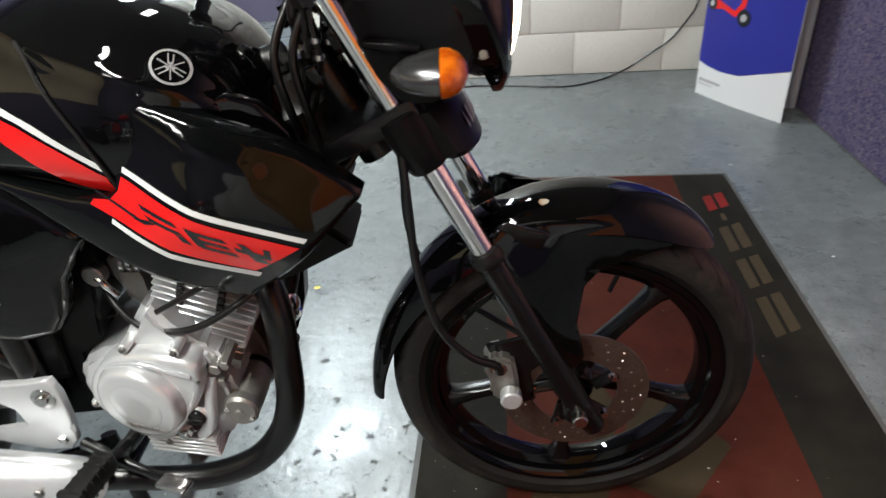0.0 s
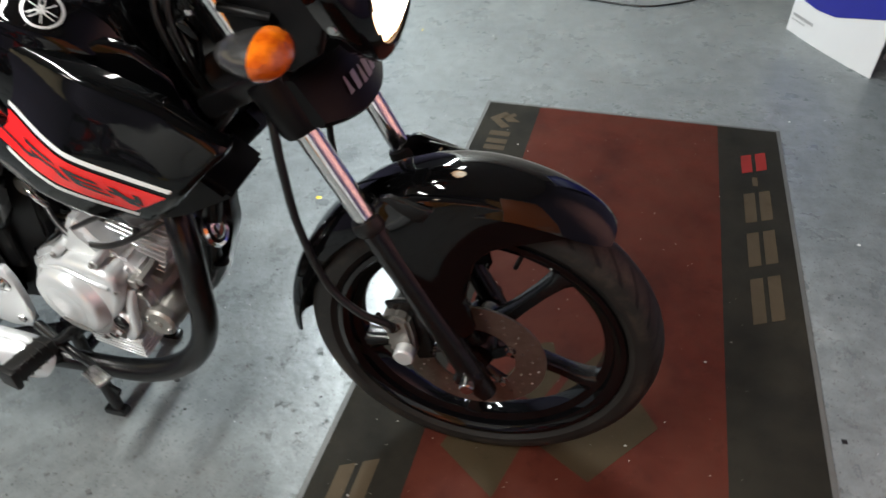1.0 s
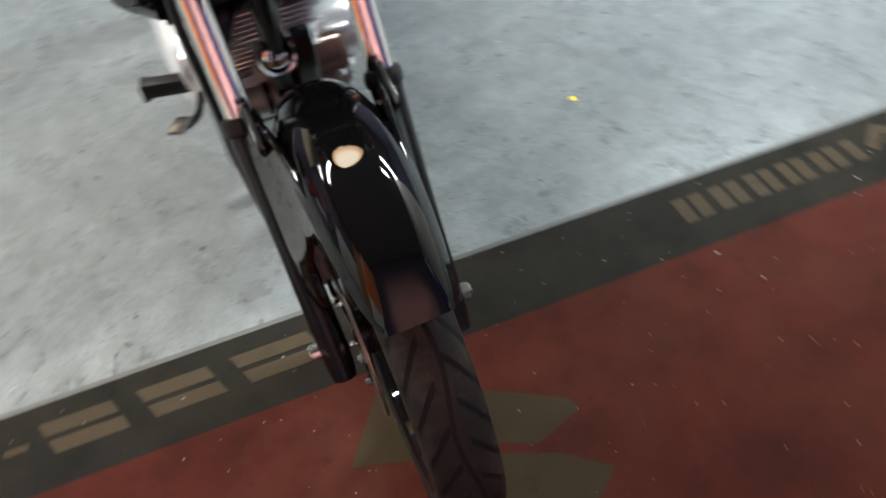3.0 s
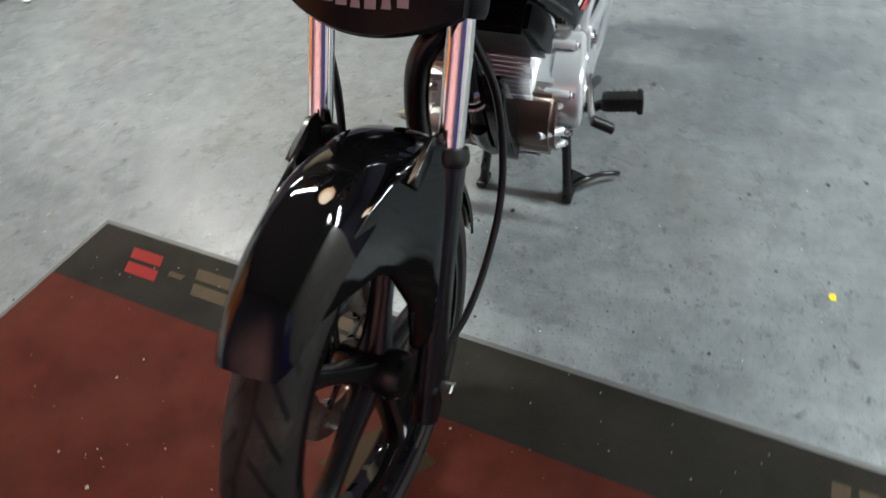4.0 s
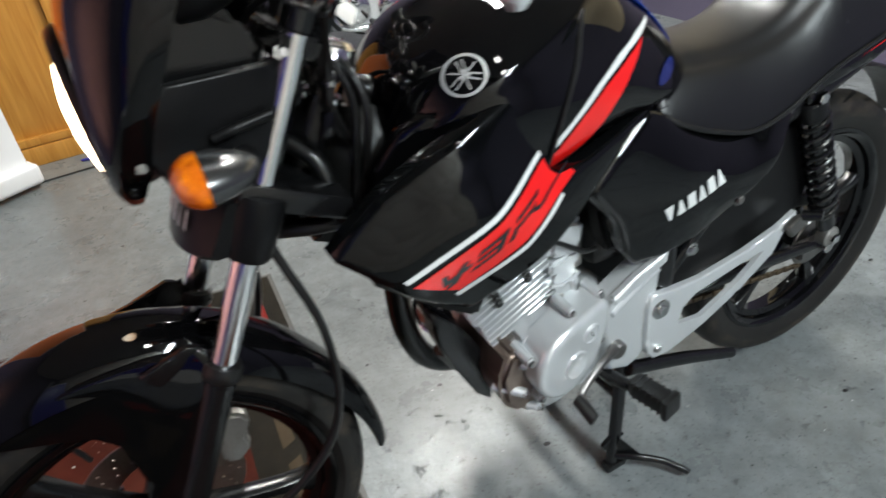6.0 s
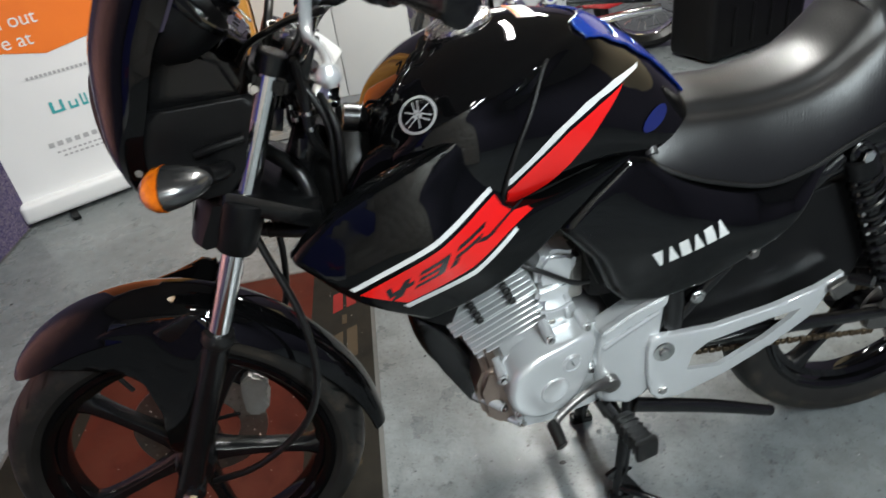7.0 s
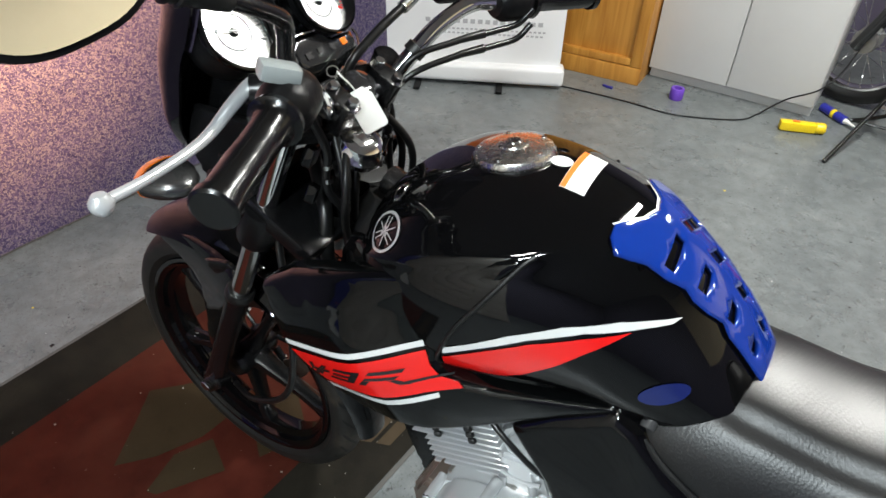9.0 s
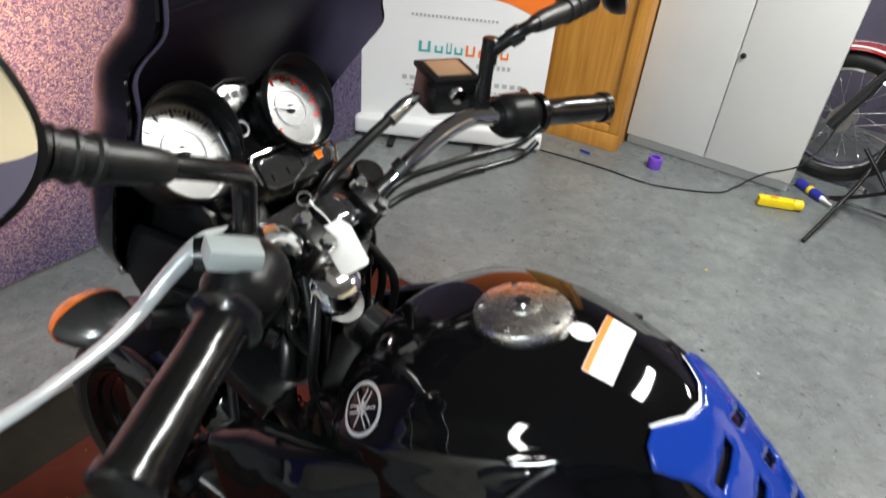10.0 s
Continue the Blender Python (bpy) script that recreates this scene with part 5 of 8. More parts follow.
    part("mirror_glass", sheet(small, lambda u, v: mm @ Vector((-0.0085 + (u * u + v * v) * 0.75, s * u, v)), 0.02, 0.001, outward=(-1, 0, 0)), M["glass"], mir, "clean mirror glass")

part("bar_band", lathe([(0.0108, -0.007), (0.0145, -0.006), (0.0145, 0.006), (0.0108, 0.007)], (-0.3655, -0.092, 1.0145), (-0.35, -0.5, 0.55), 18, closed=True), M["rubber"], bike, "black band holding cables to the bar")
for s in (1, -1):
    cl = part("bar_clamp", box(0.04, 0.028, 0.05, Matrix.Translation((-0.345, s * 0.045, 0.976)) @ pose(0, 0, 0, 0, -26, 0), 0.005), M["satin"], bike, "black handlebar clamp")
    for dx in (0.013, -0.013):
        part("clamp_bolt", bolt(Vector((-0.355, s * 0.045, 0.998)) + Vector((1.1 * dx, 0, 0.54 * dx)), (-0.437, 0, 0.9), 0.0078, 0.008), M["bolt"], cl)
ign = part("ignition_switch", tube([(-0.315, 0.0, 0.93), (-0.338, 0.0, 0.985)], 0.024, 20, curved=False), M["plastic"], bike, "black ignition switch with key")
part("switch_cover", lathe([(0, 0.009), (0.013, 0.0085), (0.021, 0.005), (0.0235, 0.0), (0.0235, -0.008), (0, -0.008)], (-0.341, -0.004, 0.992), (-0.437, 0, 0.9), 28), M["smoke"], ign, "glossy dark switch cover")
part("ignition_key", box(0.004, 0.02, 0.026, Matrix.Translation((-0.33, 0.024, 1.008)) @ pose(0, 0, 0, 0, -26, 20), 0.0015), M["bolt"], ign)
part("key_ring", lathe([(0.0066, -0.0007), (0.0078, -0.0007), (0.0078, 0.0007), (0.0066, 0.0007)], (-0.325, 0.026, 1.016), (-0.4, 0.5, 0.75), 24, closed=True), M["steel"], ign)
# key tag on its string
tag = [(-0.016, -0.024), (-0.013, -0.027), (0.013, -0.027), (0.016, -0.024), (0.016, 0.015), (0.009, 0.027), (-0.009, 0.027), (-0.016, 0.015)]
tv = (Vector((-0.357, 0.022, 0.996)) - Vector((-0.393, 0.029, 0.96))).normalized()
tn = Vector((-0.5, 0.62, 0.6))
tn = (tn - tv * tn.dot(tv)).normalized()
tm = Matrix((tv.cross(tn), tv, tn)).transposed().to_4x4()
tm.translation = (-0.377, 0.028, 0.981)
solo("key_tag", sheet(tag, lambda u, v: tm @ Vector((u, v, 0)), 0.02, 0.0012, outward=(0, 0, 1)), M["paper"], "white card key tag hanging from the ignition key", "key tag")
solo("tag_string", tube([(-0.336, 0.03, 1.02), (-0.345, 0.034, 1.018), (-0.352, 0.028, 1.008), (-0.36, 0.0245, 0.997)], 0.0009, 6), M["paper"], "thin white string of the key tag", "string")

# fuel tank
TANK = [(-0.4, 0.855, 0.07, 0.79, 0.72, 2.3), (-0.425, 0.9, 0.112, 0.795, 0.71, 2.6), (-0.465, 0.931, 0.146, 0.80, 0.71, 2.9), (-0.515, 0.956, 0.163, 0.81, 0.715, 2.7), (-0.575, 0.972, 0.17, 0.82, 0.725, 2.35), (-0.645, 0.976, 0.17, 0.825, 0.74, 2.12), (-0.725, 0.96, 0.164, 0.82, 0.755, 1.98), (-0.785, 0.925, 0.15, 0.795, 0.755, 1.98), (-0.84, 0.878, 0.129, 0.78, 0.752, 2.05), (-0.885, 0.825, 0.104, 0.765, 0.745, 2.15), (-0.915, 0.775, 0.074, 0.748, 0.735, 2.2)]


SHOULDER = [Vector(q) for q in ((-0.44, 0.125, 0.85), (-0.486, 0.146, 0.88), (-0.53, 0.154, 0.9), (-0.583, 0.146, 0.917), (-0.643, 0.131, 0.929), (-0.672, 0.11, 0.936), (-0.70, 0.092, 0.937), (-0.735, 0.078, 0.93))]


def build_tank():
    secs = []
    for x, zt, w, zw, zb, n in spread(TANK, 130):
        ring = []
        for k in range(97):
            a = math.pi * k / 96
            c, s = math.cos(a), math.sin(a)
            ring.append(Vector((x, w * math.copysign(abs(c) ** (2 / n), c), zw + (zt - zw) * abs(s) ** (2 / n))))
        for k in range(1, 16):
            a = math.pi + math.pi * k / 16
            c, s = math.cos(a), math.sin(a)
            ring.append(Vector((x, w * math.copysign(abs(c) ** 0.6, c), zw - (zw - zb) * abs(s) ** 0.7)))
        secs.append(ring)
    bm = loft(secs)
    bmesh.ops.recalc_face_normals(bm, faces=bm.faces)
    # a soft raised shoulder runs from each shroud to the pad
    for v in bm.verts:
        q = Vector((v.co.x, abs(v.co.y), v.co.z))
        d = min((q - (a + (b - a) * min(1, max(0, (q - a).dot(b - a) / (b - a).length_squared)))).length for a, b in zip(SHOULDER, SHOULDER[1:]))
        if d < 0.06:
            v.co += v.normal * 0.0036 * math.exp(-(d / 0.0115) ** 2)
    bm.normal_update()
    tree = BVHTree.FromBMesh(bm)
    return part("fuel_tank", bm, M["paint"], bike, "gloss black fuel tank", angle=60), tree


tank, TANK_TREE = build_tank()


def on_tank_side(s, lift):
    def f(x, z):
        hit, n, *_ = TANK_TREE.ray_cast(Vector((x, s * 0.5, z)), Vector((0, -s, 0)))
        if hit is None:
            hit, n, *_ = TANK_TREE.find_nearest(Vector((x, s * 0.12, z)))
        return hit + n * lift
    return f


def on_tank_top(lift):
    def f(x, y):
        hit, n, *_ = TANK_TREE.ray_cast(Vector((x, y, 1.5)), Vector((0, 0, -1)))
        if hit is None:
            hit, n, *_ = TANK_TREE.find_nearest(Vector((x, y, 0.85)))
        return hit + n * lift
    return f


# side shrouds, a smooth panel over each flank of the tank
SHROUD = spline_surface([(-0.283, 0.746, 0.160), (-0.35, 0.70, 0.188), (-0.36, 0.80, 0.166), (-0.456, 0.60, 0.158), (-0.468, 0.755, 0.201), (-0.50, 0.895, 0.15), (-0.648, 0.928, 0.14), (-0.60, 0.86, 0.16), (-0.557, 0.795, 0.166), (-0.575, 0.70, 0.186), (-0.70, 0.765, 0.166), (-0.775, 0.772, 0.15), (-0.44, 0.845, 0.168)])
SHROUD_EDGE = [(-0.279, 0.748), (-0.30, 0.768), (-0.345, 0.803), (-0.40, 0.831), (-0.45, 0.851), (-0.51, 0.872), (-0.57, 0.902), (-0.62, 0.925), (-0.646, 0.931), (-0.648, 0.922), (-0.63, 0.895), (-0.603, 0.855), (-0.583, 0.815), (-0.572, 0.785), (-0.574, 0.768), (-0.59, 0.757), (-0.64, 0.757), (-0.71, 0.766), (-0.772, 0.778), (-0.778, 0.772), (-0.72, 0.742), (-0.65, 0.70), (-0.57, 0.655), (-0.50, 0.62), (-0.462, 0.60), (-0.445, 0.598), (-0.425, 0.615), (-0.36, 0.668), (-0.31, 0.715), (-0.283, 0.738)]


RIDGE = [Vector(q) for q in ((-0.625, 0.908), (-0.56, 0.878), (-0.51, 0.849), (-0.46, 0.822), (-0.40, 0.79))]


def shroud_depth(x, z):
    """The flank's bulge with its long raised crease."""
    q = Vector((x, z))
    d = min((q - (a + (b - a) * min(1, max(0, (q - a).dot(b - a) / (b - a).length_squared)))).length for a, b in zip(RIDGE, RIDGE[1:]))
    return SHROUD(x, z) + 0.0022 * math.exp(-(d / 0.012) ** 2)


def on_shroud(s, lift):
    return lambda x, z: Vector((x, s * (shroud_depth(x, z) + lift), z))


def stripe(name, pts, place, mat, parent, label, s, step=0.012):
    part(name, sheet(pts, place, step, 0.0, outward=(0, s, 0)), mat, parent, label, angle=70)


for s in (1, -1):
    sh = part("tank_shroud", sheet(SHROUD_EDGE, on_shroud(s, 0), 0.009, 0.016, 0.010, outward=(0, s, 0)), M["shroud"], bike, "black side shroud with red and white stripe", angle=60)
    lo = on_shroud(s, 0.0012)
    stripe("white_stripe", [(-0.347, 0.7035), (-0.468, 0.757), (-0.553, 0.799), (-0.556, 0.792), (-0.471, 0.75), (-0.352, 0.698)], lo, M["white"], sh, "white pinstripe decal", s)
    stripe("red_stripe", [(-0.358, 0.692), (-0.473, 0.744), (-0.558, 0.787), (-0.566, 0.77), (-0.58, 0.759), (-0.602, 0.759), (-0.609, 0.752), (-0.57, 0.733), (-0.515, 0.70), (-0.42, 0.66)], lo, M["red"], sh, "red stripe decal", s)
    stripe("white_stripe", [(-0.413, 0.656), (-0.516, 0.694), (-0.582, 0.736), (-0.585, 0.73), (-0.519, 0.686), (-0.42, 0.648)], lo, M["white"], sh, "white pinstripe decal", s)
    ink = on_shroud(s, 0.0022)
    # slanted black marks on the red band
    def slant(a, b, c, d):
        """Corners by way along and across the band."""
        out = []
        for u, v in (a, b, c, d):
            p0 = Vector((-0.39, 0.692)).lerp(Vector((-0.54, 0.759)), u)
            out.append((p0.x + 0.012 * v * 0.5, p0.y - 0.028 * v))
        return out
    for q in ([(0.02, 0.0), (0.07, 0.0), (0.1, 0.5), (0.05, 0.5)], [(0.05, 0.42), (0.3, 0.3), (0.3, 0.55), (0.06, 0.7)], [(0.2, 0.0), (0.26, 0.0), (0.2, 0.98), (0.08, 1.02)],
              [(0.36, 0.0), (0.64, 0.0), (0.62, 0.22), (0.34, 0.22)], [(0.36, 0.38), (0.62, 0.38), (0.6, 0.58), (0.34, 0.58)], [(0.33, 0.75), (0.6, 0.75), (0.58, 0.95), (0.31, 0.95)], [(0.56, 0.1), (0.64, 0.1), (0.6, 0.9), (0.52, 0.9)],
              [(0.72, 0.0), (1.0, 0.0), (0.99, 0.22), (0.7, 0.22)], [(0.7, 0.4), (0.98, 0.4), (0.95, 0.6), (0.68, 0.6)], [(0.68, 0.62), (0.75, 0.62), (0.72, 0.95), (0.65, 0.95)], [(0.9, 0.62), (0.97, 0.62), (1.12, 0.95), (1.02, 0.95)], [(1.02, 0.78), (1.4, 0.5), (1.4, 0.62), (1.06, 0.95)]):
        stripe("black_mark", slant(*q), ink, M["ink"], sh, "", s)
    up = on_tank_side(s, 0.0015)
    stripe("white_stripe", [(-0.577, 0.80), (-0.611, 0.822), (-0.65, 0.848), (-0.70, 0.873), (-0.748, 0.887), (-0.774, 0.8895), (-0.799, 0.891), (-0.793, 0.8865), (-0.77, 0.8825), (-0.722, 0.8715), (-0.671, 0.8495), (-0.62, 0.8185), (-0.580, 0.7925)], up, M["white"], tank, "white pinstripe decal", s)
    stripe("red_stripe", [(-0.578, 0.785), (-0.63, 0.819), (-0.671, 0.8435), (-0.722, 0.8655), (-0.762, 0.8785), (-0.726, 0.848), (-0.70, 0.822), (-0.67, 0.796), (-0.64, 0.774), (-0.61, 0.761), (-0.59, 0.758), (-0.577, 0.766)], up, M["red"], tank, "red stripe decal", s)
    # round emblem
    c = (-0.487, 0.896)
    p0 = on_tank_side(s, 0)(-0.478, 0.9)
    nn = Vector((0.12, 0.76 * s, 0.64)).normalized()
    ux = Vector((1, 0, 0)) - nn * nn.x
    ux.normalize()
    uz = nn.cross(ux) if nn.cross(ux).z > 0 else -nn.cross(ux)

    def em(u, v):
        q = p0 + (ux * u + uz * v) * (1.0 if s > 0 else 0.86)
        h, *_ = TANK_TREE.ray_cast(q + nn * 0.08, -nn)
        return (h if h is not None else q) + nn * 0.0018

    emb = part("tank_emblem", sheet(ring_points((0, 0), 0.025, 40), em, 0.006, 0.0, holes=[ring_points((0, 0), 0.0216, 40)], outward=(0, s, 0)), M["emblem"], tank, "silver-white round tank emblem")
    for k in range(3):
        a = math.pi / 2 + k * 2 * math.pi / 3
        d, n = (math.cos(a), math.sin(a)), (-math.sin(a), math.cos(a))
        fork = [(-0.018, -0.0008), (0.002, -0.0008), (0.004, -0.0034), (0.018, -0.004), (0.0184, -0.0025), (0.007, -0.002), (0.0055, 0.0), (0.007, 0.002), (0.0184, 0.0025), (0.018, 0.004), (0.004, 0.0034), (0.002, 0.0008), (-0.018, 0.0008)]
        part("emblem_bar", sheet([(d[0] * l + n[0] * h, d[1] * l + n[1] * h) for l, h in fork], em, 0.006, 0.0, outward=(0, s, 0)), M["emblem"], emb)
    # oval blue dot and seams
    ov = [(-0.809 + 0.022 * math.cos(a), 0.82 + 0.013 * math.sin(a) - 0.35 * 0.022 * math.cos(a)) for a in np.linspace(0, 2 * math.pi, 24, endpoint=False)]
    part("blue_pad", sheet(ov, on_tank_side(s, 0.002), 0.01, 0.0, outward=(0, s, 0)), M["navy"], tank, "small oval dark blue gel pad")

# tank top: cap, labels, pad
hit = on_tank_top(0.0)(-0.567, 0.0)
nrm = (on_tank_top(0.0)(-0.584, 0.0) - on_tank_top(0.0)(-0.55, 0.0)).cross(Vector((0, 1, 0))).normalized()
nrm = nrm if nrm.z > 0 else -nrm
cap = part("fuel_cap", lathe([(0.047, -0.004), (0.0475, 0.002), (0.0455, 0.0055), (0.04, 0.0075), (0.03, 0.0095), (0.018, 0.0108), (0.0172, 0.0125), (0.014, 0.0135), (0.0, 0.014)], hit, nrm, 48), M["capmetal"], tank, "polished silver fuel cap with raised lock")
part("cap_lock", lathe([(0.0, 0.0155), (0.008, 0.0155), (0.0095, 0.0135)], hit, nrm, 20), M["bolt"], cap)
part("cap_rim", lathe([(0.0475, -0.004), (0.0495, -0.002), (0.051, -0.006)], hit, nrm, 48), M["satin"], cap)
for k in range(5):
    a = radians(72 * k + 20)
    part("cap_screw", bolt(hit + nrm * 0.0068 + Vector((0.04 * math.cos(a), 0.04 * math.sin(a), 0)) - nrm * (0.04 * math.cos(a) * nrm.x), nrm, 0.0032, 0.002), M["bolt"], cap)
wl = part("warning_label", sheet([(-0.634, -0.048), (-0.664, -0.046), (-0.668, 0.044), (-0.64, 0.044)], on_tank_top(0.0012), 0.012, 0.0, outward=(0, 0, 1)), M["paper"], tank, "white warning label with orange band")
part("orange_band", sheet([(-0.6345, -0.047), (-0.641, -0.0465), (-0.6465, 0.0435), (-0.6405, 0.0435)], on_tank_top(0.0018), 0.012, 0.0, outward=(0, 0, 1)), M["orange"], wl)
part("round_label", sheet(ring_points((-0.624, -0.002), 0.0125, 24), on_tank_top(0.0012), 0.008, 0.0, outward=(0, 0, 1)), M["paper"], tank, "small round white sticker")
PAD_FRONT = [(-0.736, 0.0), (-0.73, 0.028), (-0.719, 0.045), (-0.708, 0.061)]
PAD = PAD_FRONT + [(-0.71, 0.078), (-0.7205, 0.0925), (-0.735, 0.087), (-0.75, 0.078), (-0.77, 0.073), (-0.79, 0.062), (-0.8, 0.065), (-0.816, 0.06), (-0.832, 0.05), (-0.842, 0.055), (-0.866, 0.05), (-0.888, 0.044), (-0.905, 0.02), (-0.91, 0.0)]
PAD += [(x, -y) for x, y in reversed(PAD[1:-1])]
PAD_SLOTS = []
for x, y0, y1, w in ((-0.759, 0.012, 0.064, 0.011), (-0.794, 0.01, 0.05, 0.011), (-0.829, 0.01, 0.042, 0.01), (-0.86, 0.012, 0.036, 0.009)):
    for s in (1, -1):
        PAD_SLOTS.append([(x, s * y0), (x - 0.003, s * (y0 + y1) / 2), (x - 0.004, s * y1), (x - 0.004 - w, s * (y1 - 0.003)), (x - 0.003 - w, s * (y0 + y1) / 2), (x - w, s * y0)])


def on_tank_smooth(lift):
    """The tank's top evened out over a finger's width."""
    at, h = on_tank_top(0.0), 0.012

    def f(x, y):
        a, b, c, d = at(x + h, y), at(x - h, y), at(x, y + h), at(x, y - h)
        n = (a - b).cross(c - d).normalized()
        return (at(x, y) * 2 + a + b + c + d) / 6 + n * lift
    return f


pad = part("tank_pad", sheet(PAD, on_tank_smooth(0.0062), 0.007, 0.0, 0.0022, holes=PAD_SLOTS, outward=(-0.45, 0, 0.9)), M["blue"], tank, "glossy blue gel tank pad with slots", angle=60)
md = pad.modifiers.new("thick", "SOLIDIFY")
md.thickness, md.offset = 0.005, -1
front = [(x, y) for x, y in PAD_FRONT] + [(x + 0.0028, y) for x, y in reversed(PAD_FRONT)]
for s in (1, -1):
    part("pad_edge", sheet([(x, s * y) for x, y in front], on_tank_smooth(0.003), 0.01, 0.0, outward=(0, 0, 1)), M["white"], pad, "pale clear rim of the pad")
# raised seam lines between tank and shroud
for s in (1, -1):
    seam = [(-0.772, 0.774), (-0.71, 0.763), (-0.64, 0.754), (-0.59, 0.754), (-0.572, 0.77), (-0.575, 0.793), (-0.593, 0.838), (-0.62, 0.882), (-0.645, 0.922), (-0.655, 0.932)]
    part("seam_strip", tube([on_tank_side(s, 0.002)(x, z) for x, z in seam], 0.0028, 8), M["rubber"], tank)
# inner cover below the tank's nose
for s in (1, -1):
    nose = [(-0.40, 0.845), (-0.43, 0.862), (-0.47, 0.855), (-0.5, 0.8), (-0.45, 0.72), (-0.40, 0.70), (-0.36, 0.74), (-0.37, 0.8)]
    part("tank_nose_cover", sheet(nose, lambda u, v: (u, s * (0.085 + 0.5 * (-0.36 - u)), v), 0.02, 0.008, 0.006, outward=(0, s, 0)), M["paint"], bike, "black cover beside the steering head")

# seat
SEAT = [(-0.785, 0.79, 0.12, 0.765), (-0.805, 0.812, 0.148, 0.752), (-0.84, 0.828, 0.162, 0.732), (-0.90, 0.837, 0.17, 0.708), (-0.98, 0.838, 0.174, 0.688), (-1.05, 0.845, 0.174, 0.7), (-1.10, 0.861, 0.172, 0.722), (-1.14, 0.893, 0.17, 0.738), (-1.165, 0.915, 0.168, 0.746), (-1.19, 0.924, 0.166, 0.752), (-1.3, 0.928, 0.158, 0.775), (-1.42, 0.922, 0.148, 0.8), (-1.52, 0.912, 0.132, 0.82), (-1.56, 0.895, 0.11, 0.835)]
SEAT_LOW = radians(28)


def seat_ring(x, zt, w, zb, n=64):
    """One cross section: a dished top, a soft groove, and flanks that slope outwards."""
    out = []
    for k in range(n + 1):
        a = SEAT_LOW + (math.pi - 2 * SEAT_LOW) * k / n
        c = math.cos(a) / math.cos(SEAT_LOW)
        h = max(0.0, (math.sin(a) - math.sin(SEAT_LOW)) / (1 - math.sin(SEAT_LOW)))
        dish = 0.016 * max(0.0, 1 - ((x + 1.0) / 0.17) ** 2) * max(0.0, 1 - (c / 0.62) ** 2)
        groove = 0.0065 * math.exp(-((abs(c) - 0.58) / 0.085) ** 2) * min(1.0, max(0.0, (-0.84 - x) / 0.05)) * min(1.0, max(0.0, (x + 1.22) / 0.04))
        out.append(Vector((x, w * math.copysign(abs(c) ** 0.92, c), zb + (zt - zb) * h ** 0.82 - dish - groove)))
    return out


secs = []
for x, zt, w, zb in spread(SEAT, 84):
    secs.append(seat_ring(x, zt, w, zb) + [Vector((x, -w + 2 * w * k / 8, zb)) for k in range(1, 8)])
seat = part("seat", loft(secs), M["seat"], bike, "grained black vinyl dual seat", angle=70)
for s in (1, -1):
    bead = [(x, s * (w + 0.001), zb + 0.004) for x, zt, w, zb in SEAT[1:-1]]
    part("seat_piping", tube(bead, 0.004, 8), M["rubber"], seat)
welt = [q + Vector((-0.03 * (q.y / 0.16) ** 2, 0, 0.001)) for q in seat_ring(-1.158, 0.912, 0.168, 0.744, 32)[3:-3]]
part("seat_welt", tube(welt, 0.0022, 8), M["welt"], seat, "welt across the pillion step, paled as if catching light")
lip = [q + Vector((0, 0, 0.004)) for q in seat_ring(-0.806, 0.813, 0.148, 0.752, 28)[1:-1]]
part("seat_lip", tube(lip, 0.009, 10), M["welt"], seat, "worn lip of the seat, its highlight set into the pale grey")

# side covers and tail
COVER = [(-0.655, 0.69), (-0.70, 0.73), (-0.77, 0.778), (-0.80, 0.768), (-0.85, 0.73), (-0.90, 0.708), (-0.95, 0.692), (-1.0, 0.69), (-1.06, 0.71), (-1.13, 0.745), (-1.122, 0.728), (-1.085, 0.685), (-1.03, 0.615), (-0.97, 0.553), (-0.90, 0.516), (-0.82, 0.505), (-0.765, 0.518), (-0.735, 0.555), (-0.71, 0.62)]
CSURF = spline_surface([(-0.655, 0.69, 0.16), (-0.77, 0.778, 0.155), (-0.85, 0.66, 0.19), (-0.95, 0.62, 0.192), (-1.13, 0.74, 0.148), (-0.82, 0.505, 0.16), (-0.97, 0.553, 0.168), (-0.725, 0.61, 0.172), (-1.02, 0.66, 0.184), (-0.95, 0.692, 0.152), (-1.0, 0.69, 0.148), (-1.06, 0.71, 0.142), (-1.07, 0.68, 0.167)])
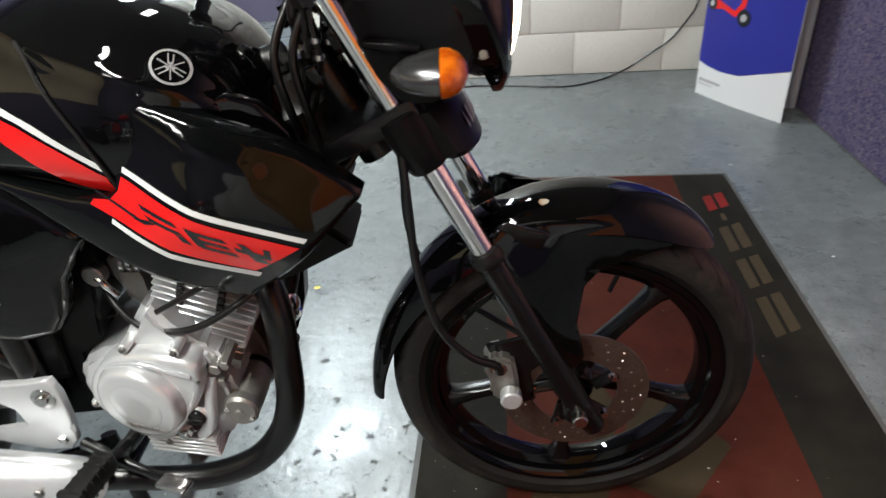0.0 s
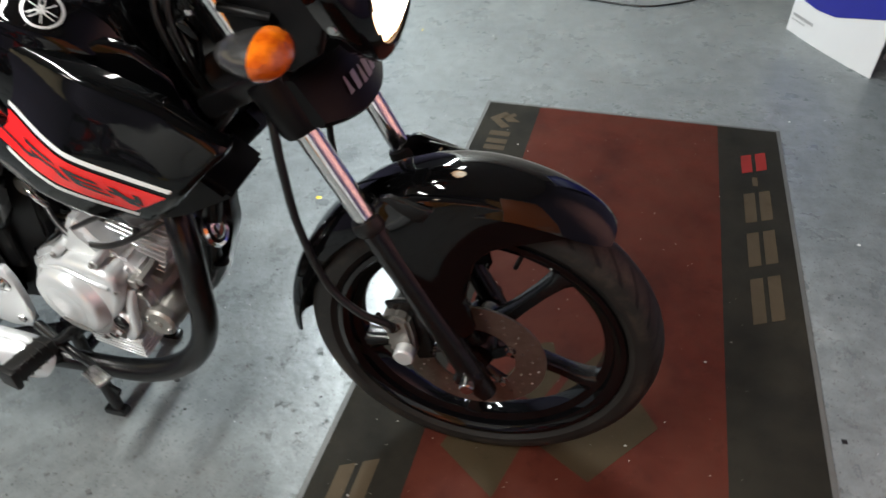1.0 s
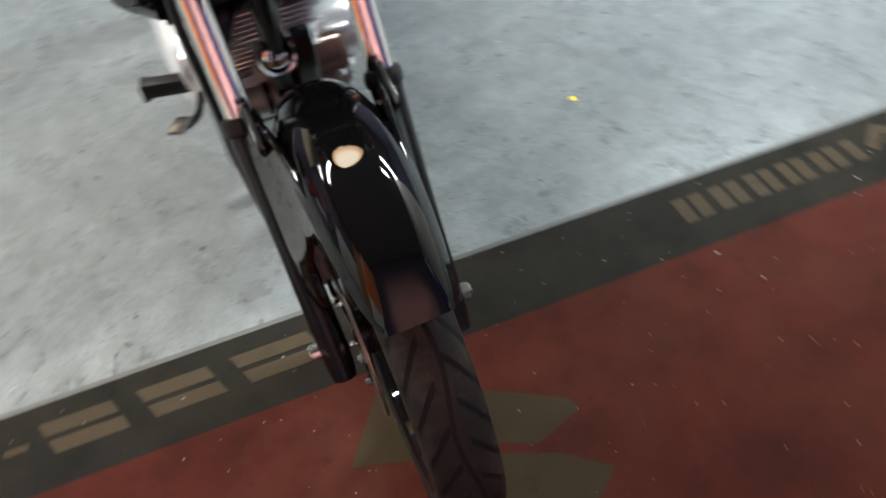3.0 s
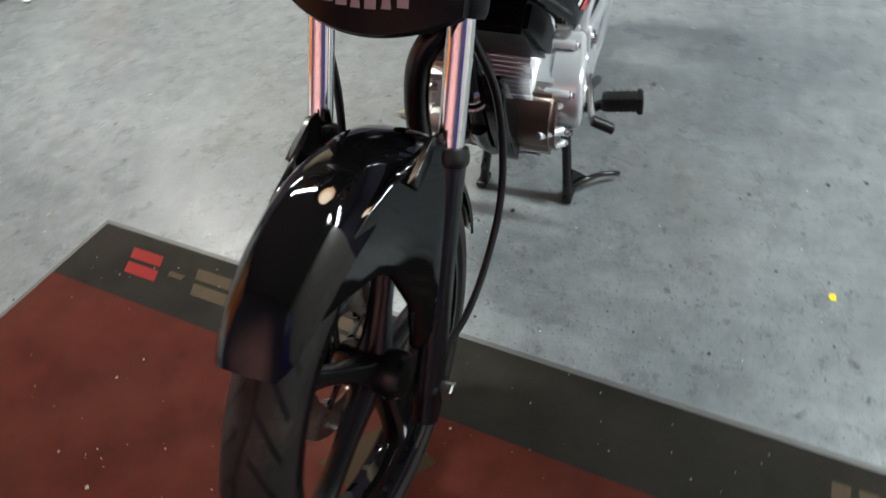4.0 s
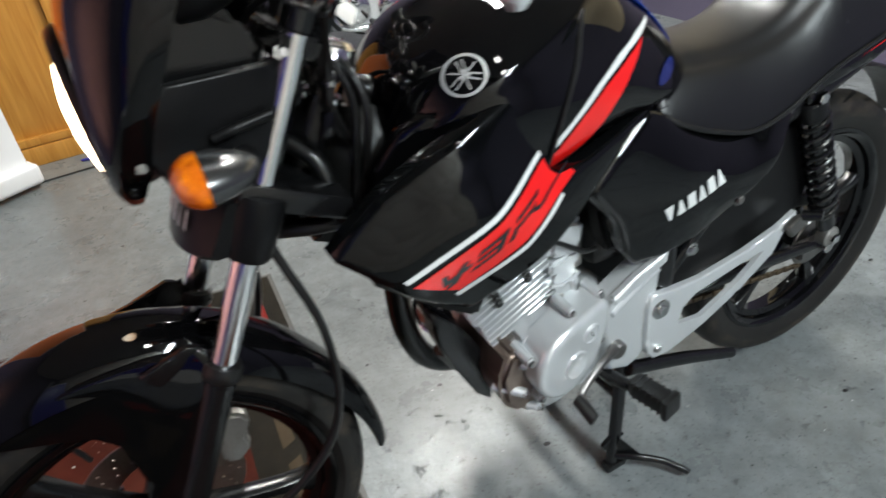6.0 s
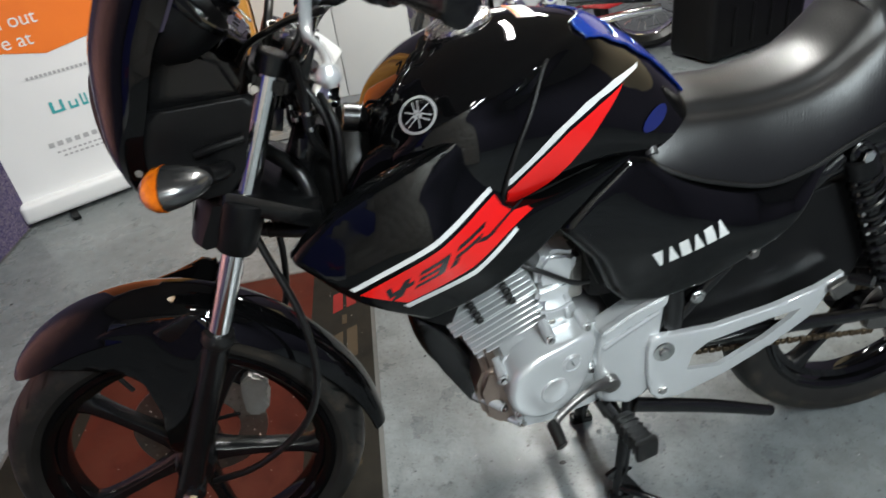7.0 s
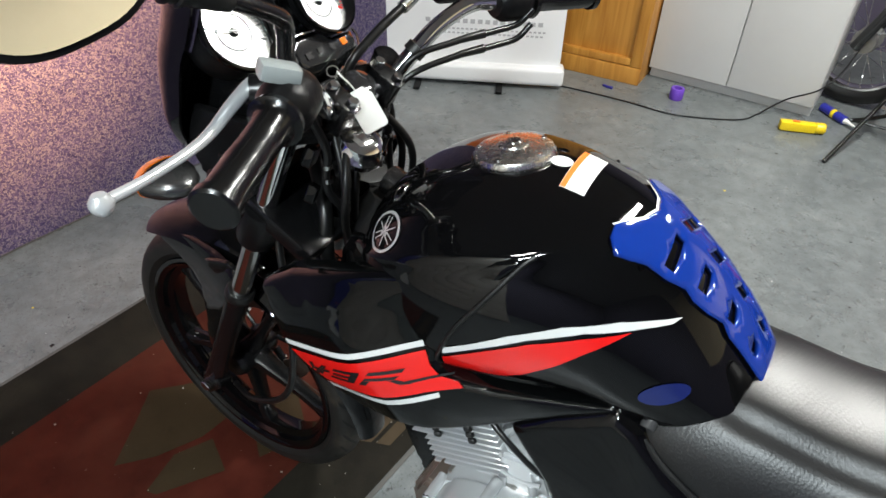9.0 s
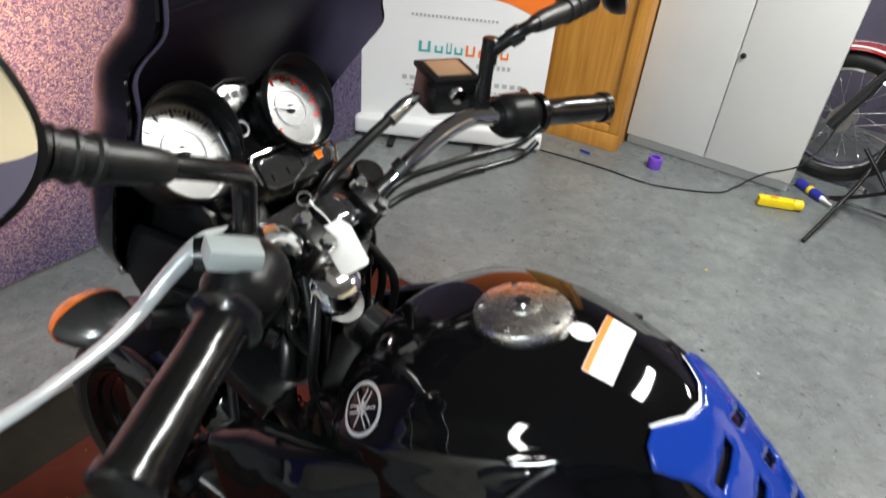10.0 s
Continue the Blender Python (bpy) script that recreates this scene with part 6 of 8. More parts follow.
for s in (1, -1):
    cov = part("side_cover", sheet(COVER, lambda u, v: (u, s * CSURF(u, v), v), 0.014, 0.02, 0.017, outward=(0, s, 0)), M["paint"], bike, "gloss black side cover with white maker's mark", angle=60)
    a0, a1 = Vector((-0.7985, 0.605)), Vector((-0.9155, 0.6435))
    if s < 0:
        a0, a1 = a1, a0
    d = (a1 - a0).normalized()
    n = Vector((-d.y, d.x)) if s < 0 else Vector((d.y, -d.x))
    n = n if n.y > 0 else -n
    L = (a1 - a0).length
    for k in range(6):
        o = a0 + d * (L * (k + 0.08) / 6)
        w = L / 6 * 0.78
        tip = w * (0.5 if k % 2 else 0.05)
        q = [o - n * 0.0145, o + d * w - n * 0.0145, o + d * (w - tip * 0.8) + n * 0.0145, o + d * (tip * 0.8) + n * 0.0145]
        if k == 0:
            q = [o + d * w * 0.35 - n * 0.0145, o + d * w * 0.65 - n * 0.0145, o + d * w + n * 0.0145, o + n * 0.0145]
        part("mark", sheet([tuple(p) for p in q], lambda u, v: (u, s * (CSURF(u, v) + 0.0015), v), 0.012, 0.0, outward=(0, s, 0)), M["white"], cov)
    part("cover_screw", bolt((-0.972, s * 0.178, 0.572), (0, s, 0), 0.008, 0.005), M["steel"], cov)
    TAIL = [(-1.12, 0.735), (-1.22, 0.757), (-1.34, 0.787), (-1.5, 0.825), (-1.62, 0.86), (-1.66, 0.875), (-1.6, 0.83), (-1.45, 0.765), (-1.3, 0.722), (-1.16, 0.705)]
    tail = part("tail_panel", sheet(TAIL, lambda u, v: (u, s * (0.15 + 0.07 * (u + 1.12)), v), 0.03, 0.02, 0.006, outward=(0, s, 0)), M["paint"], bike, "black tail panel with red and white stripe")
    for mt, dz in (("white", 0.0), ("red", -0.014)):
        part(mt + "_stripe", sheet([(-1.25, 0.753 + dz), (-1.5, 0.81 + dz), (-1.6, 0.84 + dz), (-1.5, 0.8 + dz)], lambda u, v: (u, s * (0.1515 + 0.07 * (u + 1.12)), v), 0.03, 0.0, outward=(0, s, 0)), M[mt], tail)

# frame
def frame_tube(name, pts, r, s=1):
    return part(name, tube(pts, r, 14), M["satin"], bike)


frame_tube("down_tube", [(-0.375, 0, 0.76), (-0.42, 0, 0.62), (-0.475, 0, 0.45), (-0.49, 0, 0.38)], 0.021)
frame_tube("top_tube", [(-0.385, 0, 0.87), (-0.55, 0, 0.82), (-0.75, 0, 0.72), (-0.85, 0, 0.62)], 0.021)
frame_tube("engine_mount", [(-0.47, 0, 0.4), (-0.5, 0, 0.35), (-0.55, 0, 0.3)], 0.018)
for s in (1, -1):
    frame_tube("seat_rail", [(-0.75, s * 0.11, 0.66), (-0.95, s * 0.125, 0.64), (-1.15, s * 0.125, 0.68), (-1.5, s * 0.1, 0.78)], 0.014)
    frame_tube("frame_strut", [(-0.86, s * 0.12, 0.42), (-0.98, s * 0.128, 0.56), (-1.13, s * 0.128, 0.69)], 0.013)
    frame_tube("pivot_plate", [(-0.84, s * 0.12, 0.62), (-0.86, s * 0.12, 0.5), (-0.86, s * 0.12, 0.34)], 0.024)
    part("frame_bracket", plate([(-0.36, 0.64), (-0.33, 0.70), (-0.42, 0.72), (-0.46, 0.64), (-0.42, 0.6)], s * 0.06 - 0.004, s * 0.06 + 0.004, 0.002), M["satin"], bike)
    part("inner_panel", sheet([(-0.42, 0.62), (-0.36, 0.7), (-0.39, 0.8), (-0.6, 0.82), (-0.72, 0.73), (-0.62, 0.66), (-0.5, 0.6)], lambda u, v: (u, s * 0.09, v), 0.04, 0.006, outward=(0, s, 0)), M["satin"], bike)
part("air_box", box(0.22, 0.19, 0.2, Matrix.Translation((-0.83, 0, 0.6)), 0.02), M["plastic"], bike, "black air box behind the carburettor")
# added black plate, so that no floor shows through the dark gap
part("rear_guard", plate([(-0.70, 0.64), (-0.735, 0.47), (-0.775, 0.44), (-0.785, 0.31), (-0.9, 0.3), (-1.02, 0.36), (-1.12, 0.46), (-1.15, 0.66), (-0.95, 0.7)], -0.095, -0.06, 0.006), M["plastic"], bike, "black filler plate blocking the gap behind the engine")
part("battery_cover", plate([(-0.70, 0.655), (-0.74, 0.68), (-0.79, 0.66), (-0.80, 0.56), (-0.78, 0.53), (-0.735, 0.535), (-0.71, 0.6)], 0.08, 0.128, 0.01), M["plastic"], bike)
rif = part("rear_inner_fender", lathe([(0.35, -0.06), (0.354, -0.05), (0.354, 0.05), (0.35, 0.06), (0.346, 0.05), (0.346, -0.05)], (-1.338, 0, 0.33), (0, 1, 0), 48, closed=True), M["plastic"], bike)
bmx = bmesh.new()
bmx.from_mesh(rif.data)
bmesh.ops.delete(bmx, geom=[v for v in bmx.verts if v.co.z < 0.42 or (v.co.x < -1.35 and v.co.z < 0.5)], context="VERTS")
bmx.to_mesh(rif.data)
bmx.free()

# engine
CASE = [(-0.545, 0.315), (-0.53, 0.345), (-0.53, 0.40), (-0.548, 0.447), (-0.60, 0.468), (-0.66, 0.476), (-0.72, 0.47), (-0.775, 0.44), (-0.79, 0.40), (-0.785, 0.33), (-0.76, 0.29), (-0.72, 0.275), (-0.62, 0.27), (-0.57, 0.28)]
eng = part("engine", plate(CASE, -0.12, 0.125, 0.012), M["alloy"], bike, "silver painted single-cylinder engine")
FD = Vector((-0.936, 0, 0.352))
UP = Vector((0.352, 0, 0.936))
base = Vector((-0.594, 0, 0.442))
CYL = Matrix(((FD.x, 0, UP.x, base.x), (FD.y, 1, UP.y, base.y), (FD.z, 0, UP.z, base.z), (0, 0, 0, 1)))
# black core puts the shade between the fins into its colour
part("cylinder", box(0.10, 0.13, 0.2, CYL @ pose(0, 0, 0.09), 0.01), M["satin"], eng)
for k in range(12):
    h = 0.02 + 0.0122 * k
    ln, wd = (0.142, 0.166) if k < 6 else (0.156, 0.186)
    part("cooling_fin", box(ln, wd, 0.0032, CYL @ pose(-0.002 if k < 6 else -0.004, 0, h), 0.0016, seg=1), M["alloy"], eng)
    for s in (1, -1):
        if 6 <= k:
            for dx in (-0.03, 0.03):
                part("fin_damper", box(0.012, 0.008, 0.010, CYL @ pose(dx, s * (wd / 2 - 0.001), h + 0.0064), 0.002, seg=1), M["rubber"], eng)
part("cylinder_head", box(0.135, 0.15, 0.05, CYL @ pose(0, 0, 0.193), 0.012), M["alloy"], eng)
part("rocker_cover", lathe([(0, 0.014), (0.024, 0.014), (0.032, 0.008), (0.034, 0), (0.034, -0.02)], CYL @ Vector((0.02, 0.076, 0.19)), (0, 1, 0), 32), M["alloy"], eng)
for s in (1, -1):
    lug = part("cylinder_base", box(0.15, 0.045, 0.02, CYL @ pose(0, s * 0.07, 0.004), 0.005), M["cast"], eng)
part("head_cover", plate([(-0.643, 0.565), (-0.643, 0.495), (-0.676, 0.482), (-0.71, 0.53), (-0.716, 0.6), (-0.68, 0.622)], -0.045, 0.03, 0.016, seg=3), M["cast"], eng, "silver cylinder head side")
part("head_cover", plate([(-0.626, 0.572), (-0.634, 0.602), (-0.651, 0.618), (-0.685, 0.612), (-0.706, 0.6), (-0.7, 0.565), (-0.68, 0.54), (-0.632, 0.55)], 0.02, 0.094, 0.014, seg=3), M["alloy"], eng, "silver cylinder head side")
part("chain_tower", plate([(-0.632, 0.53), (-0.682, 0.54), (-0.697, 0.498), (-0.72, 0.42), (-0.655, 0.40), (-0.632, 0.46)], -0.02, 0.088, 0.012, seg=3), M["alloy"], eng, "silver cam chain housing")
part("tower_collar", plate([(-0.627, 0.528), (-0.63, 0.55), (-0.69, 0.556), (-0.692, 0.532), (-0.66, 0.52)], 0.0, 0.096, 0.006, seg=2), M["alloy"], eng)
part("tower_seam", tube([(-0.634, 0.089, 0.504), (-0.66, 0.0895, 0.497), (-0.694, 0.089, 0.505)], 0.0035, 8), M["alloy"], eng)
part("tower_rib", tube([(-0.681, 0.088, 0.5), (-0.69, 0.088, 0.455), (-0.698, 0.1, 0.425)], 0.0065, 10), M["alloy"], eng)
part("tower_rib", tube([(-0.637, 0.088, 0.49), (-0.643, 0.1, 0.455), (-0.65, 0.125, 0.44)], 0.0065, 10), M["alloy"], eng)
part("spark_lead", tube([(-0.60, 0.085, 0.61), (-0.64, 0.1, 0.59), (-0.69, 0.105, 0.555), (-0.72, 0.1, 0.545)], 0.0045, 10), M["cable"], eng)
cf = part("crankcase_front", plate([(-0.503, 0.40), (-0.523, 0.446), (-0.556, 0.44), (-0.585, 0.41), (-0.592, 0.33), (-0.585, 0.308), (-0.548, 0.303), (-0.512, 0.34)], -0.03, 0.127, 0.01, seg=3), M["bronze"], eng, "bronze-toned front of the crankcase")
for q in ((-0.535, 0.42), (-0.515, 0.375), (-0.545, 0.325)):
    part("case_post", rod((q[0] + 0.012, 0.1, q[1]), (q[0] - 0.03, 0.138, q[1] - 0.01), 0.0085, 12), M["alloy"], cf)
    part("post_bolt", bolt((q[0] - 0.03, 0.14, q[1] - 0.01), (-0.6, 0.8, 0), 0.006, 0.006), M["bolt"], cf)
# left side: generator cover
LC = [(-0.55, 0.405), (-0.558, 0.44), (-0.575, 0.46), (-0.608, 0.474), (-0.655, 0.48), (-0.697, 0.482), (-0.712, 0.46), (-0.698, 0.405), (-0.68, 0.364), (-0.64, 0.338), (-0.592, 0.342), (-0.56, 0.37)]
lc = part("generator_cover", sheet(LC, lambda u, v: (u, 0.17 - 0.12 * max(0, math.hypot(u + 0.63, v - 0.41) - 0.06), v), 0.014, 0.05, 0.012, outward=(0, 1, 0), smooth=True), M["alloy"], eng, "round silver generator cover", angle=60)
part("cover_boss", lathe([(0, 0.002), (0.019, 0.002), (0.021, 0.0035), (0.024, 0.0035), (0.026, 0)], (-0.631, 0.17, 0.394), (0, 1, 0), 32), M["alloy"], lc)
part("inspection_plug", lathe([(0, 0.003), (0.012, 0.003), (0.0135, 0.0), (0.0155, 0.0), (0.0165, 0.003), (0.018, 0.0)], (-0.664, 0.1695, 0.44), (0, 1, 0), 24), M["alloy"], lc)
part("plug_slot", box(0.002, 0.002, 0.014, Matrix.Translation((-0.664, 0.173, 0.44)) @ pose(0, 0, 0, 0, 25, 0), 0.0005, seg=1), M["satin"], lc)
for q in ((-0.548, 0.437), (-0.635, 0.486), (-0.7, 0.486), (-0.706, 0.39), (-0.645, 0.328), (-0.57, 0.345)):
    part("cover_bolt", tube([(q[0], 0.1, q[1]), (q[0], 0.145, q[1]), (q[0], 0.15, q[1])], [0.0095, 0.009, 0.006], 12, curved=False), M["alloy"], eng)
    part("cover_bolt_head", bolt((q[0], 0.15, q[1]), (0, 1, 0), 0.006, 0.005), M["bolt"], eng)
# sprocket cover with bare edges
SC = [(-0.725, 0.30), (-0.715, 0.40), (-0.722, 0.462), (-0.775, 0.487), (-0.838, 0.512), (-0.842, 0.49), (-0.835, 0.41), (-0.815, 0.36), (-0.82, 0.29), (-0.78, 0.275)]
part("sprocket_cover", sheet(SC, lambda u, v: (u, 0.148 + 0.05 * (u + 0.78), v), 0.015, 0.04, 0.01, outward=(0, 1, 0)), M["alloy"], eng, "silver sprocket cover")
part("cover_rib", tube([(-0.728, 0.152, 0.43), (-0.78, 0.15, 0.455), (-0.83, 0.147, 0.478)], 0.006, 8), M["alloy"], eng)
part("cover_ledge", plate([(-0.726, 0.452), (-0.722, 0.468), (-0.775, 0.493), (-0.84, 0.518), (-0.838, 0.495), (-0.78, 0.47)], 0.142, 0.162, 0.004), M["alloy"], eng)
# right side: clutch cover
RC = [(-0.762, 0.396), (-0.747, 0.43), (-0.722, 0.458), (-0.687, 0.478), (-0.634, 0.487), (-0.585, 0.482), (-0.562, 0.465), (-0.566, 0.42), (-0.592, 0.375), (-0.613, 0.345), (-0.65, 0.306), (-0.69, 0.298), (-0.735, 0.325), (-0.757, 0.36)]
rc = part("clutch_cover", sheet(RC, lambda u, v: (u, -0.158 + 0.1 * max(0, math.hypot(u + 0.66, v - 0.4) - 0.07), v), 0.014, 0.045, 0.013, outward=(0, -1, 0), smooth=True), M["alloy"], eng, "silver clutch cover with round boss", angle=60)
part("clutch_dome", lathe([(0, 0.03), (0.02, 0.0305), (0.038, 0.03), (0.0405, 0.028), (0.043, 0.0272), (0.056, 0.0265), (0.063, 0.023), (0.067, 0.016), (0.0685, 0.008), (0.071, 0.0)], (-0.668, -0.158, 0.402), (0, -1, 0), 56), M["alloy"], rc)
part("cover_crease", tube([(-0.71, -0.161, 0.462), (-0.655, -0.163, 0.476), (-0.6, -0.16, 0.462), (-0.575, -0.156, 0.452)], 0.004, 8), M["alloy"], rc)
for k in range(6):
    part("cast_mark", box(0.008, 0.0016, 0.008, Matrix.Translation((-0.692 + 0.0115 * k, -0.1885, 0.366 - 0.001 * k)), 0.0005, seg=1), M["cast"], rc)
for q in ((-0.675, 0.49), (-0.592, 0.492), (-0.762, 0.372), (-0.57, 0.44), (-0.66, 0.296)):
    part("cover_bolt", rod((q[0], -0.11, q[1]), (q[0], -0.148, q[1]), 0.0085, 14), M["alloy"], eng)
    part("cover_bolt_head", bolt((q[0], -0.148, q[1]), (0, -1, 0), 0.0055, 0.006), M["steel"], eng)
part("cylinder_web", plate([(-0.705, 0.47), (-0.668, 0.51), (-0.645, 0.545), (-0.628, 0.565), (-0.612, 0.53), (-0.58, 0.5), (-0.56, 0.475)], -0.125, -0.03, 0.014, seg=3), M["alloy"], eng, "silver casting under the cylinder")
part("case_shoulder", plate([(-0.63, 0.47), (-0.61, 0.497), (-0.548, 0.475), (-0.535, 0.44), (-0.55, 0.42)], -0.12, 0.0, 0.014, seg=3), M["alloy"], eng)
sm = part("starter_motor", lathe([(0, 0.0), (0.03, 0.0), (0.03, 0.105), (0.027, 0.109), (0.027, 0.115), (0.0295, 0.117), (0.0295, 0.128), (0.025, 0.133), (0.008, 0.134), (0.007, 0.138), (0, 0.138)], (-0.528, 0.0, 0.358), (0, -1, 0), 32), M["cast"], eng, "silver starter motor")
for q in ((-0.018, 0.008), (0.018, -0.01)):
    part("starter_screw", bolt((-0.528 + q[0], -0.133, 0.358 + q[1]), (0, -1, 0), 0.0045, 0.004), M["bolt"], sm)
part("starter_band", lathe([(0.0305, 0.03), (0.0325, 0.032), (0.0325, 0.042), (0.0305, 0.044)], (-0.528, 0.0, 0.358), (0, -1, 0), 32, closed=True), M["satin"], sm)
for q in ((-0.55, 0.445, 0.011), (-0.532, 0.455, 0.009), (-0.545, 0.42, 0.008)):
    part("pipe_union", rod((q[0], -0.08, q[1]), (q[0], -0.128, q[1] - 0.004), q[2], 6), M["cast"], eng)
part("plug_boss", lathe([(0, 0.008), (0.017, 0.008), (0.0205, 0.004), (0.022, -0.03)], (-0.592, -0.142, 0.362), (0, -1, 0), 24), M["alloy"], eng)
plug = part("oil_plug", lathe([(0, 0.004), (0.013, 0.004), (0.0155, 0.0), (0.0155, -0.006)], (-0.592, -0.152, 0.362), (0, -1, 0), 24), M["satin"], eng, "black slotted oil plug")
part("plug_slot", box(0.022, 0.003, 0.003, Matrix.Translation((-0.592, -0.1565, 0.362)) @ pose(0, 0, 0, 0, 8, 0), 0.0008, seg=1), M["rubber"], plug)
part("drain_bolt", bolt((-0.622, -0.148, 0.325), (0, -1, -0.2), 0.011, 0.012), M["bolt"], eng)
part("front_strap", tube([(-0.557, -0.125, 0.43), (-0.565, -0.135, 0.395), (-0.578, -0.14, 0.34), (-0.6, -0.14, 0.31)], [0.008, 0.01, 0.011, 0.009], 12), M["alloy"], eng)
part("sump_block", box(0.11, 0.2, 0.035, Matrix.Translation((-0.637, -0.03, 0.292)), 0.004), M["cast"], eng)
for k in range(5):
    part("sump_fin", box(0.122, 0.24, 0.0038, Matrix.Translation((-0.637, -0.03, 0.272 + 0.0088 * k)), 0.0012, seg=1), M["alloy"], eng)
part("carburettor", rod((-0.68, -0.02, 0.545), (-0.72, 0.06, 0.545), 0.03, 20), M["cast"], eng)
part("carburettor_bowl", box(0.06, 0.07, 0.05, Matrix.Translation((-0.69, 0.03, 0.52)), 0.008), M["cast"], eng)
part("intake_rubber", tube([(-0.62, 0, 0.57), (-0.67, 0, 0.56), (-0.75, 0, 0.57)], 0.026, 16), M["rubber"], eng)
part("spark_lead", tube([(-0.47, -0.085, 0.56), (-0.5, -0.105, 0.545), (-0.55, -0.115, 0.52), (-0.6, -0.118, 0.507), (-0.65, -0.118, 0.515), (-0.69, -0.1, 0.55), (-0.72, -0.06, 0.58)], 0.0055, 10), M["cable"], bike)
av = part("air_valve", rod((-0.69, -0.1, 0.605), (-0.69, -0.125, 0.605), 0.017, 20), M["steel"], bike)
part("valve_neck", tube([(-0.69, -0.118, 0.605), (-0.675, -0.124, 0.592), (-0.668, -0.115, 0.57)], 0.006, 10), M["chrome"], av)
for k in range(3):
    part("intake_clamp", lathe([(0.021, -0.003), (0.023, -0.003), (0.023, 0.003), (0.021, 0.003)], (-0.632 - 0.012 * k, -0.075, 0.612), (1, 0, -0.2), 20, closed=True), M["bolt"], av)

# exhaust
pipe = part("exhaust_header", tube([(-0.50, -0.03, 0.58), (-0.467, -0.06, 0.575), (-0.445, -0.09, 0.53), (-0.443, -0.105, 0.45), (-0.452, -0.11, 0.36), (-0.483, -0.115, 0.285), (-0.54, -0.128, 0.235), (-0.64, -0.15, 0.21), (-0.78, -0.185, 0.225), (-0.95, -0.21, 0.25)], 0.0225, 18), M["satin"], bike, "satin black exhaust header")
muff = part("muffler", tube([(-0.79, -0.2, 0.228), (-0.80, -0.206, 0.237), (-0.82, -0.214, 0.248), (-0.95, -0.222, 0.275), (-1.3, -0.225, 0.345), (-1.62, -0.22, 0.41), (-1.66, -0.22, 0.418)], [0.03, 0.04, 0.047, 0.05, 0.05, 0.048, 0.03], 28), M["alloy"], bike, "long silver muffler")
part("shield_bolt", bolt((-0.848, -0.262, 0.27), (0, -1, 0.1), 0.008), M["steel"], muff)
part("shield_bolt", bolt((-1.1, -0.272, 0.32), (0, -1, 0.1), 0.008), M["steel"], muff)

# rear end
for s in (1, -1):
    arm = part("swingarm", tube([(-0.86, s * 0.11, 0.37), (-1.05, s * 0.108, 0.35), (-1.34, s * 0.1, 0.312)], [0.022, 0.02, 0.018], 14, flat=0.75), M["satin"], bike, "satin black swingarm")
    part("axle_plate", plate([(-1.27, 0.335), (-1.27, 0.295), (-1.38, 0.29), (-1.385, 0.33)], s * 0.1 - 0.014, s * 0.1 + 0.014, 0.004), M["steel"], arm)
    part("axle_nut", rod((-1.338, s * 0.114, 0.312), (-1.338, s * 0.132, 0.312), 0.014, 6), M["bolt"], arm)
    sa, sb = Vector((-1.147, s * 0.138, 0.7)), Vector((-1.305, s * 0.138, 0.36))
    d = (sb - sa).normalized()
    shock = part("shock_absorber", tube([sa + d * 0.03, sa + d * 0.33], 0.013, 12, curved=False), M["satin"], bike, "black rear shock absorber with coil spring")
    coil = [sa + d * (0.05 + 0.255 * k / 198) + 0.0255 * (math.cos(k * math.pi / 9) * d.orthogonal().normalized() + math.sin(k * math.pi / 9) * d.cross(d.orthogonal().normalized())) for k in range(199)]
    part("coil_spring", tube(coil, 0.0055, 7, n=1), M["satin"], shock)
    part("shock_top", rod(sa + d * 0.008, sa + d * 0.05, 0.027, 20), M["plastic"], shock)
    part("shock_foot", rod(sa + d * 0.305, sa + d * 0.345, 0.02, 20), M["satin"], shock)
    part("shock_bolt", rod(sa + Vector((0, s * 0.012, 0)), sa + Vector((0, s * 0.034, 0)), 0.011, 6), M["chrome"], shock)
    part("shock_eye", rod(sa - Vector((0, s * 0.014, 0)), sa + Vector((0, s * 0.014, 0)), 0.019, 18), M["satin"], shock)
    part("shock_bolt", rod(sb + Vector((0, s * 0.01, 0)), sb + Vector((0, s * 0.03, 0)), 0.01, 6), M["chrome"], shock)
    part("shock_eye", rod(sb - Vector((0, s * 0.016, 0)), sb + Vector((0, s * 0.016, 0)), 0.022, 18), M["cast"], shock)
    # silver footrest hanger with a long triangular window
    HANG = [(-0.808, 0.4), (-0.815, 0.43), (-0.85, 0.425), (-0.93, 0.42), (-1.035, 0.432), (-1.12, 0.452), (-1.165, 0.472), (-1.172, 0.458), (-1.14, 0.435), (-1.12, 0.395), (-1.045, 0.343), (-0.955, 0.3), (-0.875, 0.274), (-0.835, 0.276), (-0.818, 0.295), (-0.81, 0.35)]
    win = [(-0.885, 0.335), (-0.893, 0.37), (-0.92, 0.39), (-1.03, 0.409), (-1.092, 0.416), (-1.075, 0.398), (-1.03, 0.366), (-0.945, 0.326)]
    hang = part("footrest_hanger", sheet(HANG, lambda u, v: (u, s * (0.158 - 0.01 * max(0, -0.9 - u)), v), 0.02, 0.012, 0.004, holes=[win], outward=(0, s, 0)), M["alloy"], bike, "silver alloy footrest hanger")
    part("hanger_bolt", lathe([(0, 0.012), (0.009, 0.012), (0.01, 0.004), (0.019, 0.003), (0.02, 0.0)], (-0.838, s * 0.158, 0.392), (0, s, 0), 20), M["bolt"], hang)
    part("hanger_bolt", bolt((-0.84, s * 0.158, 0.3), (0, s, 0), 0.009), M["bolt"], hang)
